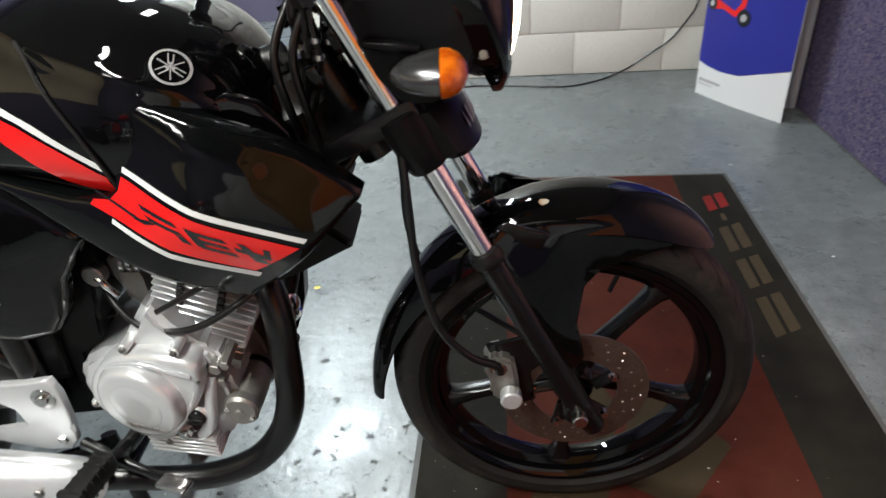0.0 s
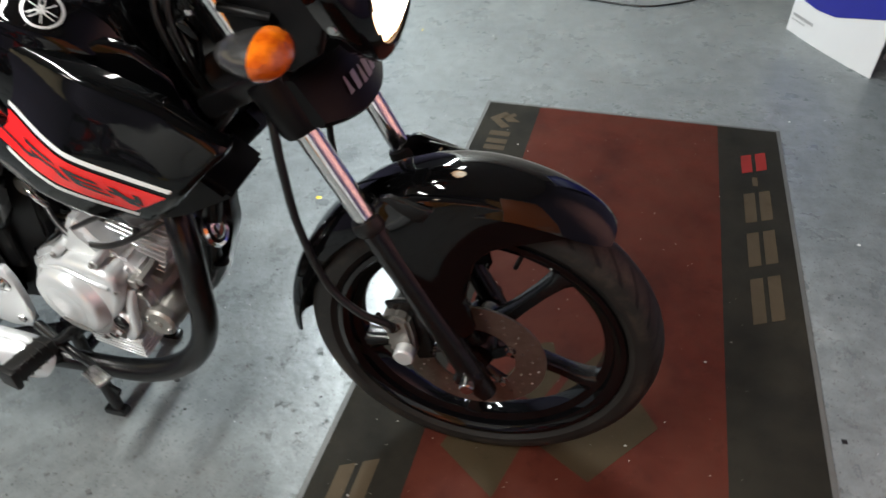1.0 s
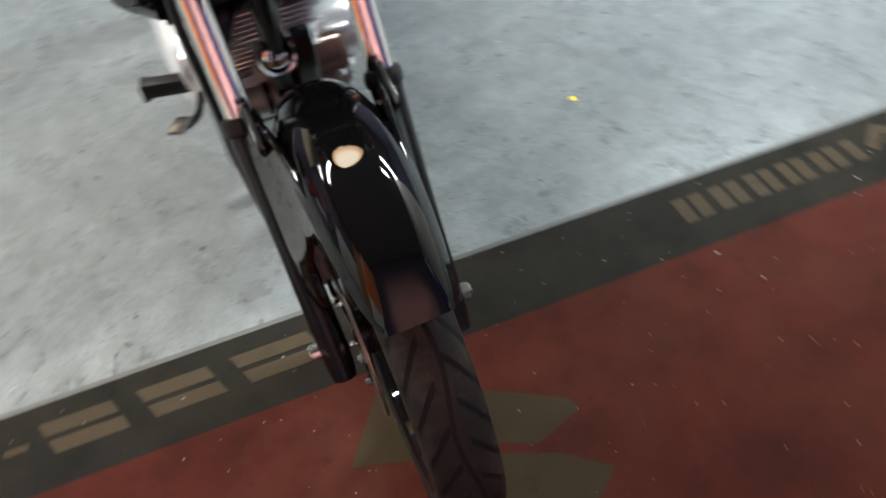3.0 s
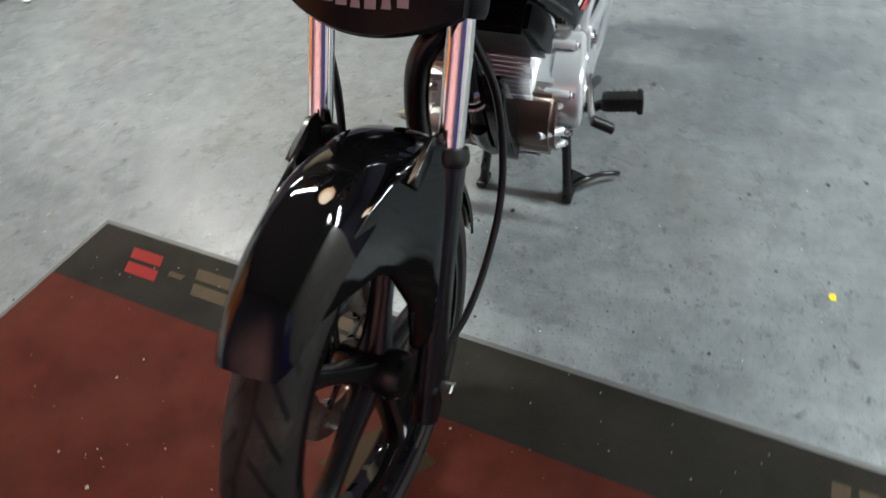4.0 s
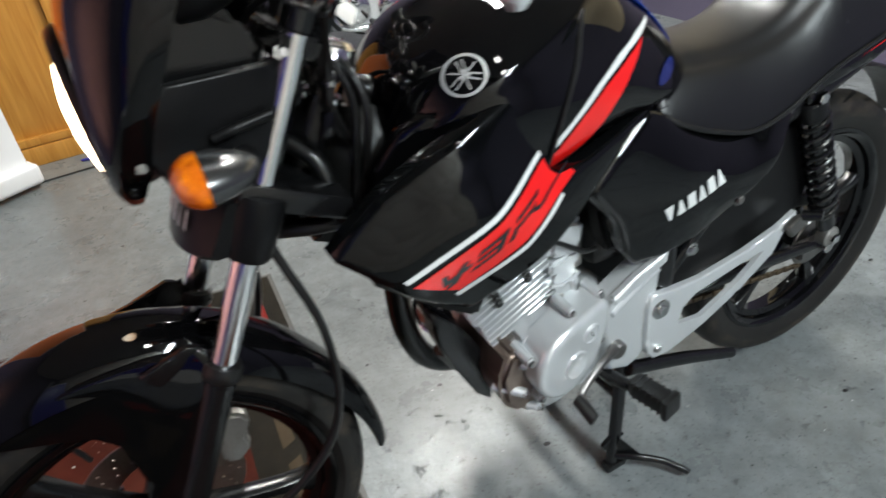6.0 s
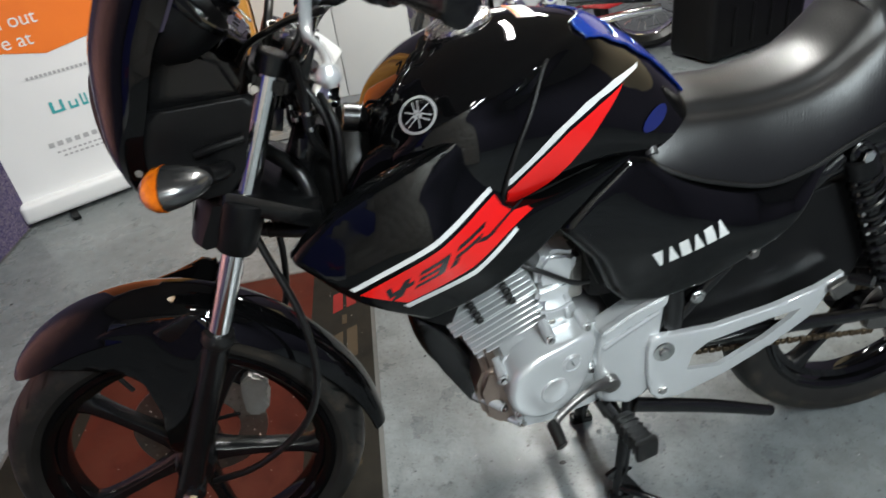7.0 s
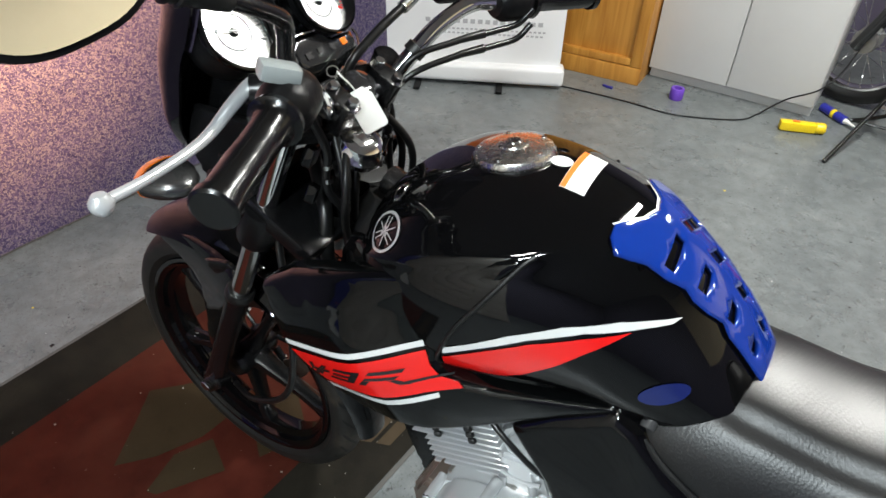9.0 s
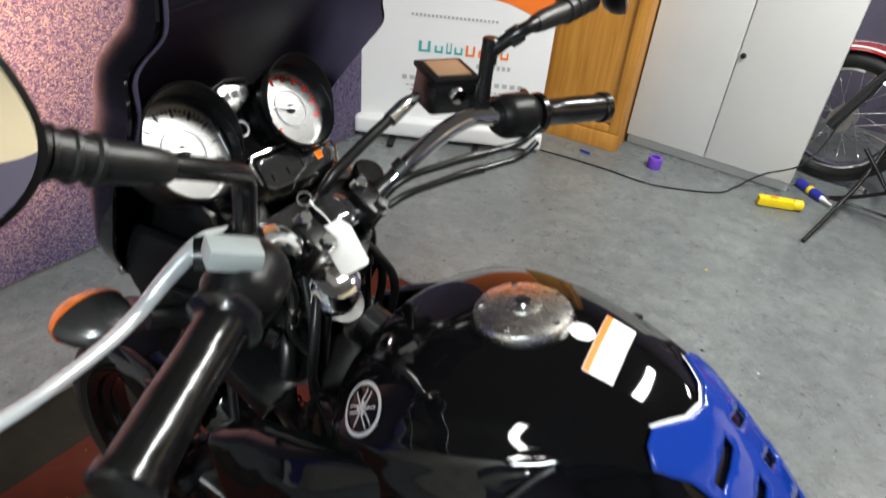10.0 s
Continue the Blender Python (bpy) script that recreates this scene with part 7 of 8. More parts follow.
    part("hanger_bolt", bolt((-0.89, s * 0.165, 0.5), (0, s, 0), 0.009), M["bolt"], hang)
    # rider's footrest
    peg = part("footrest", tube([(-0.735, s * 0.16, 0.29), (-0.735, s * 0.2, 0.298), (-0.74, s * 0.222, 0.305)], 0.011, 12), M["satin"], bike, "footrest with ribbed black rubber")
    q = 1.0 if s < 0 else 0.88
    part("footrest_rubber", box(0.034, 0.115 * q, 0.034, Matrix.Translation((-0.745, s * (0.2145 + 0.0575 * q), 0.312)) @ pose(0, 0, 0, s * 5, 0, s * 5), 0.009), M["rubber"], peg)
    part("footrest_end", box(0.042, 0.018, 0.04, Matrix.Translation((-0.75, s * (0.2145 + 0.1105 * q), 0.314)) @ pose(0, 0, 0, s * 5, 0, s * 5), 0.007), M["rubber"], peg)
    for k in range(5):
        part("rubber_rib", box(0.037, 0.006, 0.037, Matrix.Translation((-0.742 - 0.0015 * k, s * (0.2145 + q * (0.0205 + 0.018 * k)), 0.3095 + 0.001 * k)) @ pose(0, 0, 0, s * 5, 0, s * 5), 0.004, seg=1), M["rubber"], peg)
    rp = part("rear_footrest", tube([(-1.17, s * 0.165, 0.465), (-1.19, s * 0.2, 0.47)], 0.01, 10, curved=False), M["satin"], bike, "pillion footrest mount")
    part("pillion_bracket", plate([(-1.13, 0.455), (-1.16, 0.47), (-1.185, 0.462), (-1.18, 0.44), (-1.15, 0.425)], s * 0.165 - 0.008, s * 0.165 + 0.008, 0.003), M["steel"], rp)
    part("inner_side_plate", sheet([(-0.80, 0.52), (-0.81, 0.40), (-0.95, 0.39), (-1.1, 0.405), (-1.21, 0.43), (-1.23, 0.5), (-1.17, 0.64), (-1.05, 0.62), (-0.95, 0.54)], lambda u, v: (u, s * 0.113, v), 0.03, 0.012, 0.004, outward=(0, s, 0)), M["plastic"], bike, "black plate behind the side cover")
    part("stand_arm", tube([(-0.80, s * 0.125, 0.25), (-0.95, s * 0.128, 0.2), (-1.09, s * 0.13, 0.142)], [0.016, 0.015, 0.012], 12), M["satin"], bike, "black stand arm")
part("footrest_bar", tube([(-0.735, -0.165, 0.285), (-0.735, 0, 0.265), (-0.735, 0.165, 0.285)], 0.013, 12), M["satin"], bike)
# chain and guard
part("chain_guard", sheet([(-0.93, 0.46), (-1.08, 0.485), (-1.2, 0.475), (-1.3, 0.44), (-1.36, 0.40), (-1.3, 0.415), (-1.2, 0.44), (-1.08, 0.448), (-0.93, 0.42)], lambda u, v: (u, 0.092, v), 0.03, 0.03, 0.006, outward=(0, 1, 0)), M["plastic"], bike, "black chain guard")
for z0, z1 in ((0.40, 0.372), (0.33, 0.252)):
    bm = bmesh.new()
    n = 38
    for k in range(n):
        f = (k + 0.5) / n
        x, z = -0.80 - 0.52 * f, z0 + (z1 - z0) * f
        box(0.0115, 0.008 if k % 2 else 0.012, 0.0105, Matrix.Translation((x, 0.078, z)) @ pose(0, 0, 0, 0, math.degrees(math.atan2(z0 - z1, 0.52)) * -1, 0), 0.0015, bm, seg=1)
    part("drive_chain", bm, M["rust"], bike, "dusty drive chain")
part("rear_sprocket", lathe([(0.03, 0.004), (0.058, 0.004), (0.061, 0.0), (0.058, -0.004), (0.03, -0.004)], (-1.338, 0.078, 0.312), (0, 1, 0), 40, closed=True), M["steel"], bike)
part("brake_drum", lathe([(0, 0.05), (0.06, 0.05), (0.072, 0.04), (0.075, 0.0)], (-1.338, -0.03, 0.312), (0, -1, 0), 32), M["cast"], bike)

# centre stand
for s in (1, -1):
    foot = -0.767
    st = part("stand_leg", tube([(-0.80, s * 0.10, 0.26), (-0.785, s * 0.12, 0.15), (foot, s * 0.138, 0.014)], 0.0145, 14), M["satin"], bike, "black centre stand leg")
    part("stand_foot", box(0.05, 0.032, 0.018, Matrix.Translation((foot - 0.004, s * 0.14, 0.0105)), 0.006), M["satin"], st)
    part("stand_lug", plate([(-0.80, 0.075), (-0.765, 0.09), (-0.74, 0.075), (-0.75, 0.055)], s * 0.13 - 0.005, s * 0.13 + 0.005, 0.002), M["satin"], st)
part("stand_cross", tube([(-0.787, -0.12, 0.18), (-0.787, 0.12, 0.18)], 0.012, 12, curved=False), M["satin"], bike)
tang = part("stand_tang", tube([(-0.767, 0.138, 0.035), (-0.8, 0.185, 0.045), (-0.84, 0.22, 0.035), (-0.862, 0.255, 0.028), (-0.873, 0.272, 0.02)], [0.009, 0.008, 0.007, 0.007, 0.006], 12), M["satin"], bike, "black stand tang")
part("stand_gusset", sheet([(-0.767, 0.03), (-0.775, 0.09), (-0.81, 0.045)], lambda u, v: (u, 0.14 - (u + 0.767) * 1.2, v), 0.02, 0.005, outward=(0, 1, 0)), M["satin"], tang)

# pedals
gl = part("gear_lever", tube([(-0.735, 0.16, 0.355), (-0.70, 0.178, 0.37), (-0.665, 0.185, 0.365), (-0.63, 0.19, 0.35), (-0.62, 0.2, 0.345)], [0.012, 0.009, 0.008, 0.008, 0.007], 12), M["steel"], bike, "steel gear lever with rubber tip")
part("lever_rubber", rod((-0.616, 0.19, 0.346), (-0.62, 0.236, 0.33), 0.011, 14), M["rubber"], gl)
part("lever_clamp", rod((-0.74, 0.15, 0.352), (-0.74, 0.172, 0.352), 0.016, 16), M["steel"], gl)
bp = part("brake_pedal", tube([(-0.80, -0.17, 0.3), (-0.74, -0.195, 0.285), (-0.68, -0.205, 0.272), (-0.635, -0.218, 0.282), (-0.624, -0.226, 0.289)], [0.012, 0.01, 0.009, 0.008, 0.008], 12), M["satin"], bike, "brake pedal with chequered steel pad")
part("pedal_pad", box(0.055, 0.034, 0.007, Matrix.Translation((-0.621, -0.234, 0.295)) @ pose(0, 0, 0, -10, -8, -10), 0.003), M["bolt"], bp, "chequered steel pad")
for k in range(5):
    part("pad_ridge", box(0.05, 0.003, 0.003, Matrix.Translation((-0.621, -0.246 + 0.006 * k, 0.2995 - 0.001 * k)) @ pose(0, 0, 0, -10, -8, -10), 0.0008, seg=1), M["bolt"], bp)

# hoses and cables
bh = part("brake_hose", tube([(-0.336, -0.155, 1.073), (-0.331, -0.118, 1.06), (-0.322, -0.06, 1.034), (-0.311, -0.02, 1.0), (-0.29, -0.03, 0.93), (-0.245, -0.09, 0.83), (-0.235, -0.105, 0.78), (-0.232, -0.115, 0.7), (-0.228, -0.115, 0.6), (-0.205, -0.115, 0.5), (-0.165, -0.11, 0.44), (-0.125, -0.1, 0.41), (-0.12, -0.095, 0.39)], 0.0062, 10), M["cable"], bike, "black brake hose")
part("hose_end", tube([(-0.337, -0.158, 1.0735), (-0.334, -0.138, 1.068), (-0.331, -0.112, 1.0575)], [0.0055, 0.0085, 0.0085], 10), M["bolt"], bh)
part("speedometer_cable", tube([(-0.225, 0.06, 0.95), (-0.22, 0.06, 0.85), (-0.232, 0.075, 0.74), (-0.262, 0.105, 0.62), (-0.258, 0.115, 0.5), (-0.215, 0.115, 0.41), (-0.12, 0.105, 0.335), (-0.03, 0.075, 0.29)], 0.0058, 10), M["cable"], bike, "black speedometer cable")
part("clutch_cable", tube([(-0.39, 0.17, 1.05), (-0.34, 0.1, 1.03), (-0.27, 0.03, 0.98), (-0.25, -0.03, 0.86), (-0.3, -0.1, 0.76), (-0.42, -0.12, 0.66), (-0.6, -0.14, 0.56)], 0.0045, 8), M["cable"], bike)
part("wiring_loom", tube([(-0.25, 0.0, 0.86), (-0.31, 0.05, 0.82), (-0.33, 0.07, 0.74), (-0.40, 0.06, 0.72)], 0.011, 10), M["cable"], bike)
sc = part("steering_conduit", tube([(-0.235, 0.03, 0.735), (-0.30, 0.06, 0.735), (-0.37, 0.07, 0.735)], 0.011, 12), M["cable"], bike, "ribbed black conduit")
for k in range(12):
    f = k / 11
    part("conduit_rib", lathe([(0.0105, -0.0018), (0.0132, 0.0), (0.0105, 0.0018)], (-0.245 - 0.115 * f, 0.035 + 0.034 * f, 0.735), (-1, 0.3, 0), 14, closed=True), M["cable"], sc)
hn = part("horn", lathe([(0, 0.004), (0.02, 0.006), (0.032, 0.0), (0.034, -0.006), (0.03, -0.02), (0.015, -0.03), (0, -0.03)], (-0.452, -0.004, 0.482), (0.9, 0.15, 0.2), 28), M["satin"], bike, "round black horn")
part("horn_rim", lathe([(0.03, 0.003), (0.034, 0.005), (0.037, 0.0), (0.034, -0.006)], (-0.452, -0.004, 0.482), (0.9, 0.15, 0.2), 28), M["chrome"], hn)
part("horn_cup", lathe([(0, 0.012), (0.012, 0.012), (0.02, 0.008), (0.024, 0.003)], (-0.452, -0.004, 0.482), (0.9, 0.15, 0.2), 24), M["chrome"], hn)
part("wedge_cover", plate([(-0.30, 0.66), (-0.345, 0.70), (-0.45, 0.655), (-0.46, 0.6), (-0.40, 0.61)], -0.14, -0.03, 0.008), M["plastic"], bike)
part("wedge_cover", plate([(-0.33, 0.665), (-0.36, 0.70), (-0.45, 0.655), (-0.5, 0.59), (-0.478, 0.545), (-0.42, 0.585)], 0.02, 0.125, 0.008), M["plastic"], bike)
part("front_engine_guard", sheet([(-0.428, 0.535), (-0.463, 0.5), (-0.494, 0.452), (-0.52, 0.4), (-0.528, 0.33), (-0.524, 0.295), (-0.498, 0.322), (-0.459, 0.404), (-0.438, 0.46)], lambda u, v: (u, 0.06, v), 0.03, 0.03, 0.005, outward=(0, 1, 0)), M["satin"], bike)
# wires, ties and connectors crowded round the steering head
rng = random.Random(7)
for k in range(9):
    y0 = -0.075 + 0.019 * k
    x0 = -0.318 - 0.012 * (k % 3)
    pts = [(x0, y0 * 1.15, 0.985), (x0 + 0.012 * rng.uniform(-1, 1), y0 + 0.02 * rng.uniform(-1, 1), 0.93), (x0 - 0.01 + 0.02 * rng.uniform(-1, 1), y0 * 0.8 + 0.02 * rng.uniform(-1, 1), 0.87), (x0 - 0.035, y0 * 0.6 + 0.015 * rng.uniform(-1, 1), 0.80), (x0 - 0.06, y0 * 0.5, 0.75)]
    w = part("control_cable", tube(pts, 0.0032 + 0.0012 * (k % 3), 8), M["cable"], bike)
    for f in (0.35, 0.7):
        a = Vector(pts[1]).lerp(Vector(pts[2]), f)
        part("cable_tie", lathe([(0.0048, 0.003), (0.0068, 0.003), (0.0068, -0.003), (0.0048, -0.003)], a, (0.05, 0, 1), 10, closed=True), M["rubber"] if k % 2 else M["bolt"], w)
for x, y, z, sx, sy, sz in ((-0.30, 0.055, 0.905, 0.016, 0.024, 0.03), (-0.305, -0.05, 0.9, 0.016, 0.02, 0.034), (-0.325, 0.085, 0.87, 0.014, 0.012, 0.028), (-0.33, -0.082, 0.865, 0.014, 0.012, 0.03), (-0.35, 0.03, 0.79, 0.018, 0.022, 0.026)):
    part("wire_connector", box(sx, sy, sz, Matrix.Translation((x, y, z)) @ pose(0, 0, 0, 8, -20, 12), 0.003), M["paint"], bike)
for x, y, z in ((-0.29, 0.102, 0.962), (-0.29, -0.102, 0.962)):
    part("yoke_bolt", bolt((x, y, z), (0, 1 if y > 0 else -1, 0.2), 0.006, 0.005), M["bolt"], bike)
spot_lamp("headlamp_beam", look((-0.045, 0, 0.912), (1.2, -0.1, 1.03)), 640.0, (1.0, 0.56, 0.27), 89, 1.0, 0.06)




def taper(co):
    """The machine narrows from the tank towards the tail."""
    f = min(1.0, max(0.0, (-0.5 - co.x) / 0.28))
    return Vector((co.x, co.y * (1 - 0.22 * f * f * (3 - 2 * f)), co.z))


bpy.context.view_layer.update()
for ob in list(bike.children_recursive):
    if ob.type == "MESH" and ob.name.split(".")[0] not in ("front_wheel", "rear_wheel", "tyre", "rim", "spoke"):
        for v in ob.data.vertices:
            v.co = taper(v.co)

# ---- things along the walls ----
def lettering(text, m, size, mat, parent, name="printed_words"):
    cu = bpy.data.curves.new(name, "FONT")
    cu.body, cu.size, cu.extrude = text, size, 0.0004
    tmp = new("scratch_text", cu)
    me = bpy.data.meshes.new_from_object(tmp.evaluated_get(bpy.context.evaluated_depsgraph_get()))
    bpy.data.objects.remove(tmp)
    me.name = name
    me.transform(m)
    me.materials.clear()
    me.materials.append(mat)
    ob = new(name, me)
    ob.parent = parent
    ob.matrix_parent_inverse = Matrix.Translation(-parent.location)
    return ob


def run_matrix(a, b):
    """Local x runs along the floor from a to b, y towards the back, z up."""
    d = Vector((b[0] - a[0], b[1] - a[1], 0))
    return Matrix.Translation((a[0], a[1], 0)) @ Matrix.Rotation(math.atan2(d.y, d.x), 4, "Z"), d.length


def moved(bm, m):
    bm.transform(m)
    return bm


def curved_banner(poly, w, bow, m, lift, thick=0.001, step=0.06):
    """A hanging sheet, local x across and z up, bowed towards the viewer on its -y side."""
    return sheet(poly, lambda u, v: m @ Vector((u, -lift - bow * (1 - (2 * u / w - 1) ** 2), v)), step, thick, outward=m.to_3x3() @ Vector((0, -1, 0)))


def build_finance_banner():
    # from its end beside the carpet wall to its end by the wooden cabinet, seen from the bike
    m, w = run_matrix((1.05, -1.85), (0.284, -2.243))
    t = thing("roller_banner", 0.667, -2.046, 0, "white roller banner with orange top and teal and orange print", "banner")
    part("cassette", moved(box(w + 0.02, 0.1, 0.085, pose(w / 2, 0, 0.062), 0.02, seg=3), m), M["lampbody"], t, "silver-white banner base")
    for x in (w * 0.2, w * 0.66):
        part("foot", moved(box(0.03, 0.26, 0.014, pose(x, 0, 0.008), 0.004), m), M["plastic"], t, "black swivel foot")
    part("panel", curved_banner([(0.012, 0.1), (w - 0.012, 0.1), (w - 0.012, 2.02), (0.012, 2.02)], w, 0.0, m, 0.0), M["bannerw"], t, "white printed vinyl sheet")
    part("top_rail", moved(box(w, 0.02, 0.03, pose(w / 2, 0, 2.03), 0.006), m), M["lampbody"], t)
    orange = [(0.02, 0.6), (0.1, 0.615), (0.22, 0.66), (0.36, 0.68), (0.52, 0.655), (0.66, 0.69), (w - 0.02, 0.70), (w - 0.02, 2.0), (0.02, 2.0)]
    orange = [(w - u, v) for u, v in orange]
    part("orange_field", curved_banner(orange, w, 0.0, m, 0.0022, 0.0006), M["orange"], t)
    # the maker's marks as plain bars
    x = 0.185
    for wd, z0, z1, mt in ((0.045, 0.418, 0.45, "orange"), (0.04, 0.418, 0.45, "orange"), (0.045, 0.418, 0.45, "orange"), (0.05, 0.418, 0.465, "orange"), (0.045, 0.42, 0.452, "teal"), (0.03, 0.42, 0.468, "teal"), (0.045, 0.42, 0.452, "teal"), (0.065, 0.42, 0.468, "teal")):
        x = w - x - wd
        part("printed_mark", curved_banner([(x, z0), (x + wd * 0.8, z0), (x + wd * 0.8, z1), (x + wd * 0.62, z1), (x + wd * 0.62, z0 + 0.01), (x + wd * 0.2, z0 + 0.01), (x + wd * 0.2, z1), (x, z1)], w, 0.0, m, 0.0022, 0.0006), M[mt], t)
        x = w - x + 0.006
    for s0, s1, z, h, n in ((0.17, 0.33, 0.368, 0.02, 7), (0.1, 0.66, 0.288, 0.02, 16), (0.09, 0.64, 0.258, 0.008, 26), (0.1, 0.62, 0.238, 0.008, 24), (0.25, 0.63, 0.572, 0.012, 22)):
        for j in range(n):
            a = w - s1 + (s1 - s0) * j / n
            part("printed_bar", curved_banner([(a, z), (a + (s1 - s0) / n * 0.62, z), (a + (s1 - s0) / n * 0.62, z + h), (a, z + h)], w, 0.0, m, 0.0022, 0.0006), M["greyprint"], t)
    face = m @ Matrix.Translation((0, -0.003, 0)) @ Matrix.Rotation(math.pi / 2, 4, "X")
    # words read from the bike's side
    lettering("save at", face @ Matrix.Translation((0.11, 0.70, 0)), 0.075, M["bannerw"], t)
    lettering("Find out", face @ Matrix.Translation((0.11, 0.775, 0)), 0.075, M["bannerw"], t)


def build_blue_banner():
    m, w = run_matrix((0.892, 2.145), (1.113, 1.727))
    t = thing("blue_banner", 1.0, 1.936, 0, "blue and white curved display banner with a red drawing", "banner")
    bow = 0.012
    part("panel", curved_banner([(0, 0.0), (w, 0.0), (w, 1.9), (0, 1.9)], w, bow, m, 0.0, 0.004), M["bannerw"], t, "white curved panel")
    blue = [(0.0, 0.15), (0.06, 0.138), (0.14, 0.132), (0.24, 0.14), (0.33, 0.17), (w, 0.215), (w, 1.86), (0.0, 1.86)]
    part("blue_field", curved_banner(blue, w, bow, m, 0.002, 0.0006), M["bannerb"], t, "deep blue printed field")
    part("red_drawing", curved_banner([(0.03, 0.41), (0.06, 0.385), (0.1, 0.392), (0.17, 0.37), (0.215, 0.42), (0.23, 0.5), (0.2, 0.5), (0.19, 0.43), (0.165, 0.395), (0.1, 0.415), (0.06, 0.43)], w, bow, m, 0.0034, 0.0006), M["red"], t, "red drawn outline")
    for x, z, r in ((0.035, 0.405, 0.026), (0.215, 0.375, 0.034)):
        part("drawn_wheel", curved_banner(ring_points((x, z), r, 20), w, bow, m, 0.0046, 0.0006), M["ink"], t)
        part("drawn_hub", curved_banner(ring_points((x, z), r * 0.45, 16), w, bow, m, 0.0058, 0.0006), M["greyprint"], t)
    for j in range(9):
        a = 0.018 + 0.0145 * j
        part("printed_bar", curved_banner([(a, 0.066), (a + 0.011, 0.066), (a + 0.011, 0.078), (a, 0.078)], w, bow, m, 0.002, 0.0006), M["greyprint"], t)
        if j < 6:
            part("printed_bar", curved_banner([(a, 0.05), (a + 0.009, 0.05), (a + 0.009, 0.056), (a, 0.056)], w, bow, m, 0.002, 0.0006), M["greyprint"], t)
    solo("steel_post", tube([(1.222, 1.9, 0.0), (1.222, 1.9, 2.4)], 0.022, 16, curved=False), M["lampbody"], "pale grey steel post beside the carpet wall", "post")


def build_cabinet():
    m, w = run_matrix((-0.024, -2.612), (-0.796, -2.586))
    t = thing("metal_cabinet", -0.41, -2.81, 0, "grey-white two-door steel office cabinet with a small lock", "cabinet")
    d, h = 0.42, 1.0
    part("body", moved(box(w, d, h - 0.05, pose(w / 2, d / 2 + 0.02, 0.05 + (h - 0.05) / 2), 0.004), m), M["cabinet"], t)
    part("plinth", moved(box(w - 0.01, d - 0.02, 0.05, pose(w / 2, d / 2 + 0.028, 0.025), 0.003), m), M["cabinet"], t)
    for k, (x0, x1) in enumerate(((0.004, w / 2 - 0.0025), (w / 2 + 0.0025, w - 0.004))):
        door = part("door", moved(box(x1 - x0, 0.018, h - 0.062, pose((x0 + x1) / 2, 0.01, 0.056 + (h - 0.062) / 2), 0.003), m), M["cabinet"], t, "plain steel door")
        if k == 1:
            part("lock", moved(lathe([(0, 0.014), (0.007, 0.014), (0.009, 0.01), (0.012, 0.006), (0.013, 0.0)], (w / 2 + 0.02, 0.001, 0.545), (0, -1, 0), 20), m), M["satin"], door, "small dark lock")
    part("top", moved(box(w + 0.004, d + 0.02, 0.02, pose(w / 2, d / 2 + 0.01, h + 0.01), 0.004), m), M["cabinet"], t)


def build_wood_cabinet():
    m, w = run_matrix((0.76, -2.44), (-0.026, -2.48))
    t = thing("wooden_cabinet", 0.37, -2.66, 0, "honey oak cabinet with a framed recessed door panel", "cabinet")
    h = 1.85
    part("side_panel", moved(box(0.022, 0.4, h, pose(0.011, 0.21, h / 2), 0.003), m), M["wood"], t)
    part("side_panel", moved(box(0.022, 0.4, h, pose(w - 0.011, 0.21, h / 2), 0.003), m), M["wood"], t)
    part("plinth", moved(box(w, 0.03, 0.085, pose(w / 2, 0.015, 0.0425), 0.004), m), M["wood"], t)
    part("top", moved(box(w + 0.02, 0.42, 0.03, pose(w / 2, 0.2, h + 0.015), 0.005), m), M["wood"], t)
    door = part("door_panel", moved(box(w - 0.06, 0.012, h - 0.12, pose(w / 2, 0.034, 0.085 + (h - 0.1) / 2), 0.002), m), M["wood"], t, "plain recessed oak panel")
    part("stile", moved(box(0.055, 0.026, h - 0.09, pose(0.0275, 0.013, 0.087 + (h - 0.09) / 2), 0.005), m), M["wood"], t)
    part("stile", moved(box(0.055, 0.026, h - 0.09, pose(w - 0.0275, 0.013, 0.087 + (h - 0.09) / 2), 0.005), m), M["wood"], t)
    part("rail", moved(box(w - 0.112, 0.024, 0.035, pose(w / 2, 0.016, 0.107), 0.004), m), M["wood"], t)


build_finance_banner()
build_blue_banner()
build_cabinet()
build_wood_cabinet()

# floor clutter
solo("tape_roll", lathe([(0.018, 0.0), (0.03, 0.0), (0.032, 0.004), (0.032, 0.05), (0.03, 0.054), (0.018, 0.054)], (-0.226, -2.452, 0), (0, 0, 1), 32, closed=True), M["purple"], "purple roll of tape on the floor by the cabinet", "tape roll")
yel = thing("yellow_torch", -0.775, -2.437, 0, "yellow plastic torch lying on the floor", "torch")
ym = pose(-0.768, -2.438, 0.024, 0, 0, 20)
part("body", box(0.15, 0.042, 0.04, ym, 0.008), M["yellow"], yel)
part("head", moved(lathe([(0, 0), (0.022, 0), (0.024, 0.006), (0.024, 0.035), (0.02, 0.04), (0, 0.04)], (-0.072, 0, 0.001), (-1, 0, 0), 24), ym), M["yellow"], yel)
part("switch", box(0.03, 0.014, 0.006, ym @ pose(0.01, 0, 0.021), 0.002), M["orange"], yel)
tubep = thing("sealant_tube", -0.9, -2.66, 0, "blue and yellow sealant tube lying on the floor", "tube")
a, b = Vector((-0.83, -2.727, 0.02)), Vector((-0.938, -2.625, 0.02))
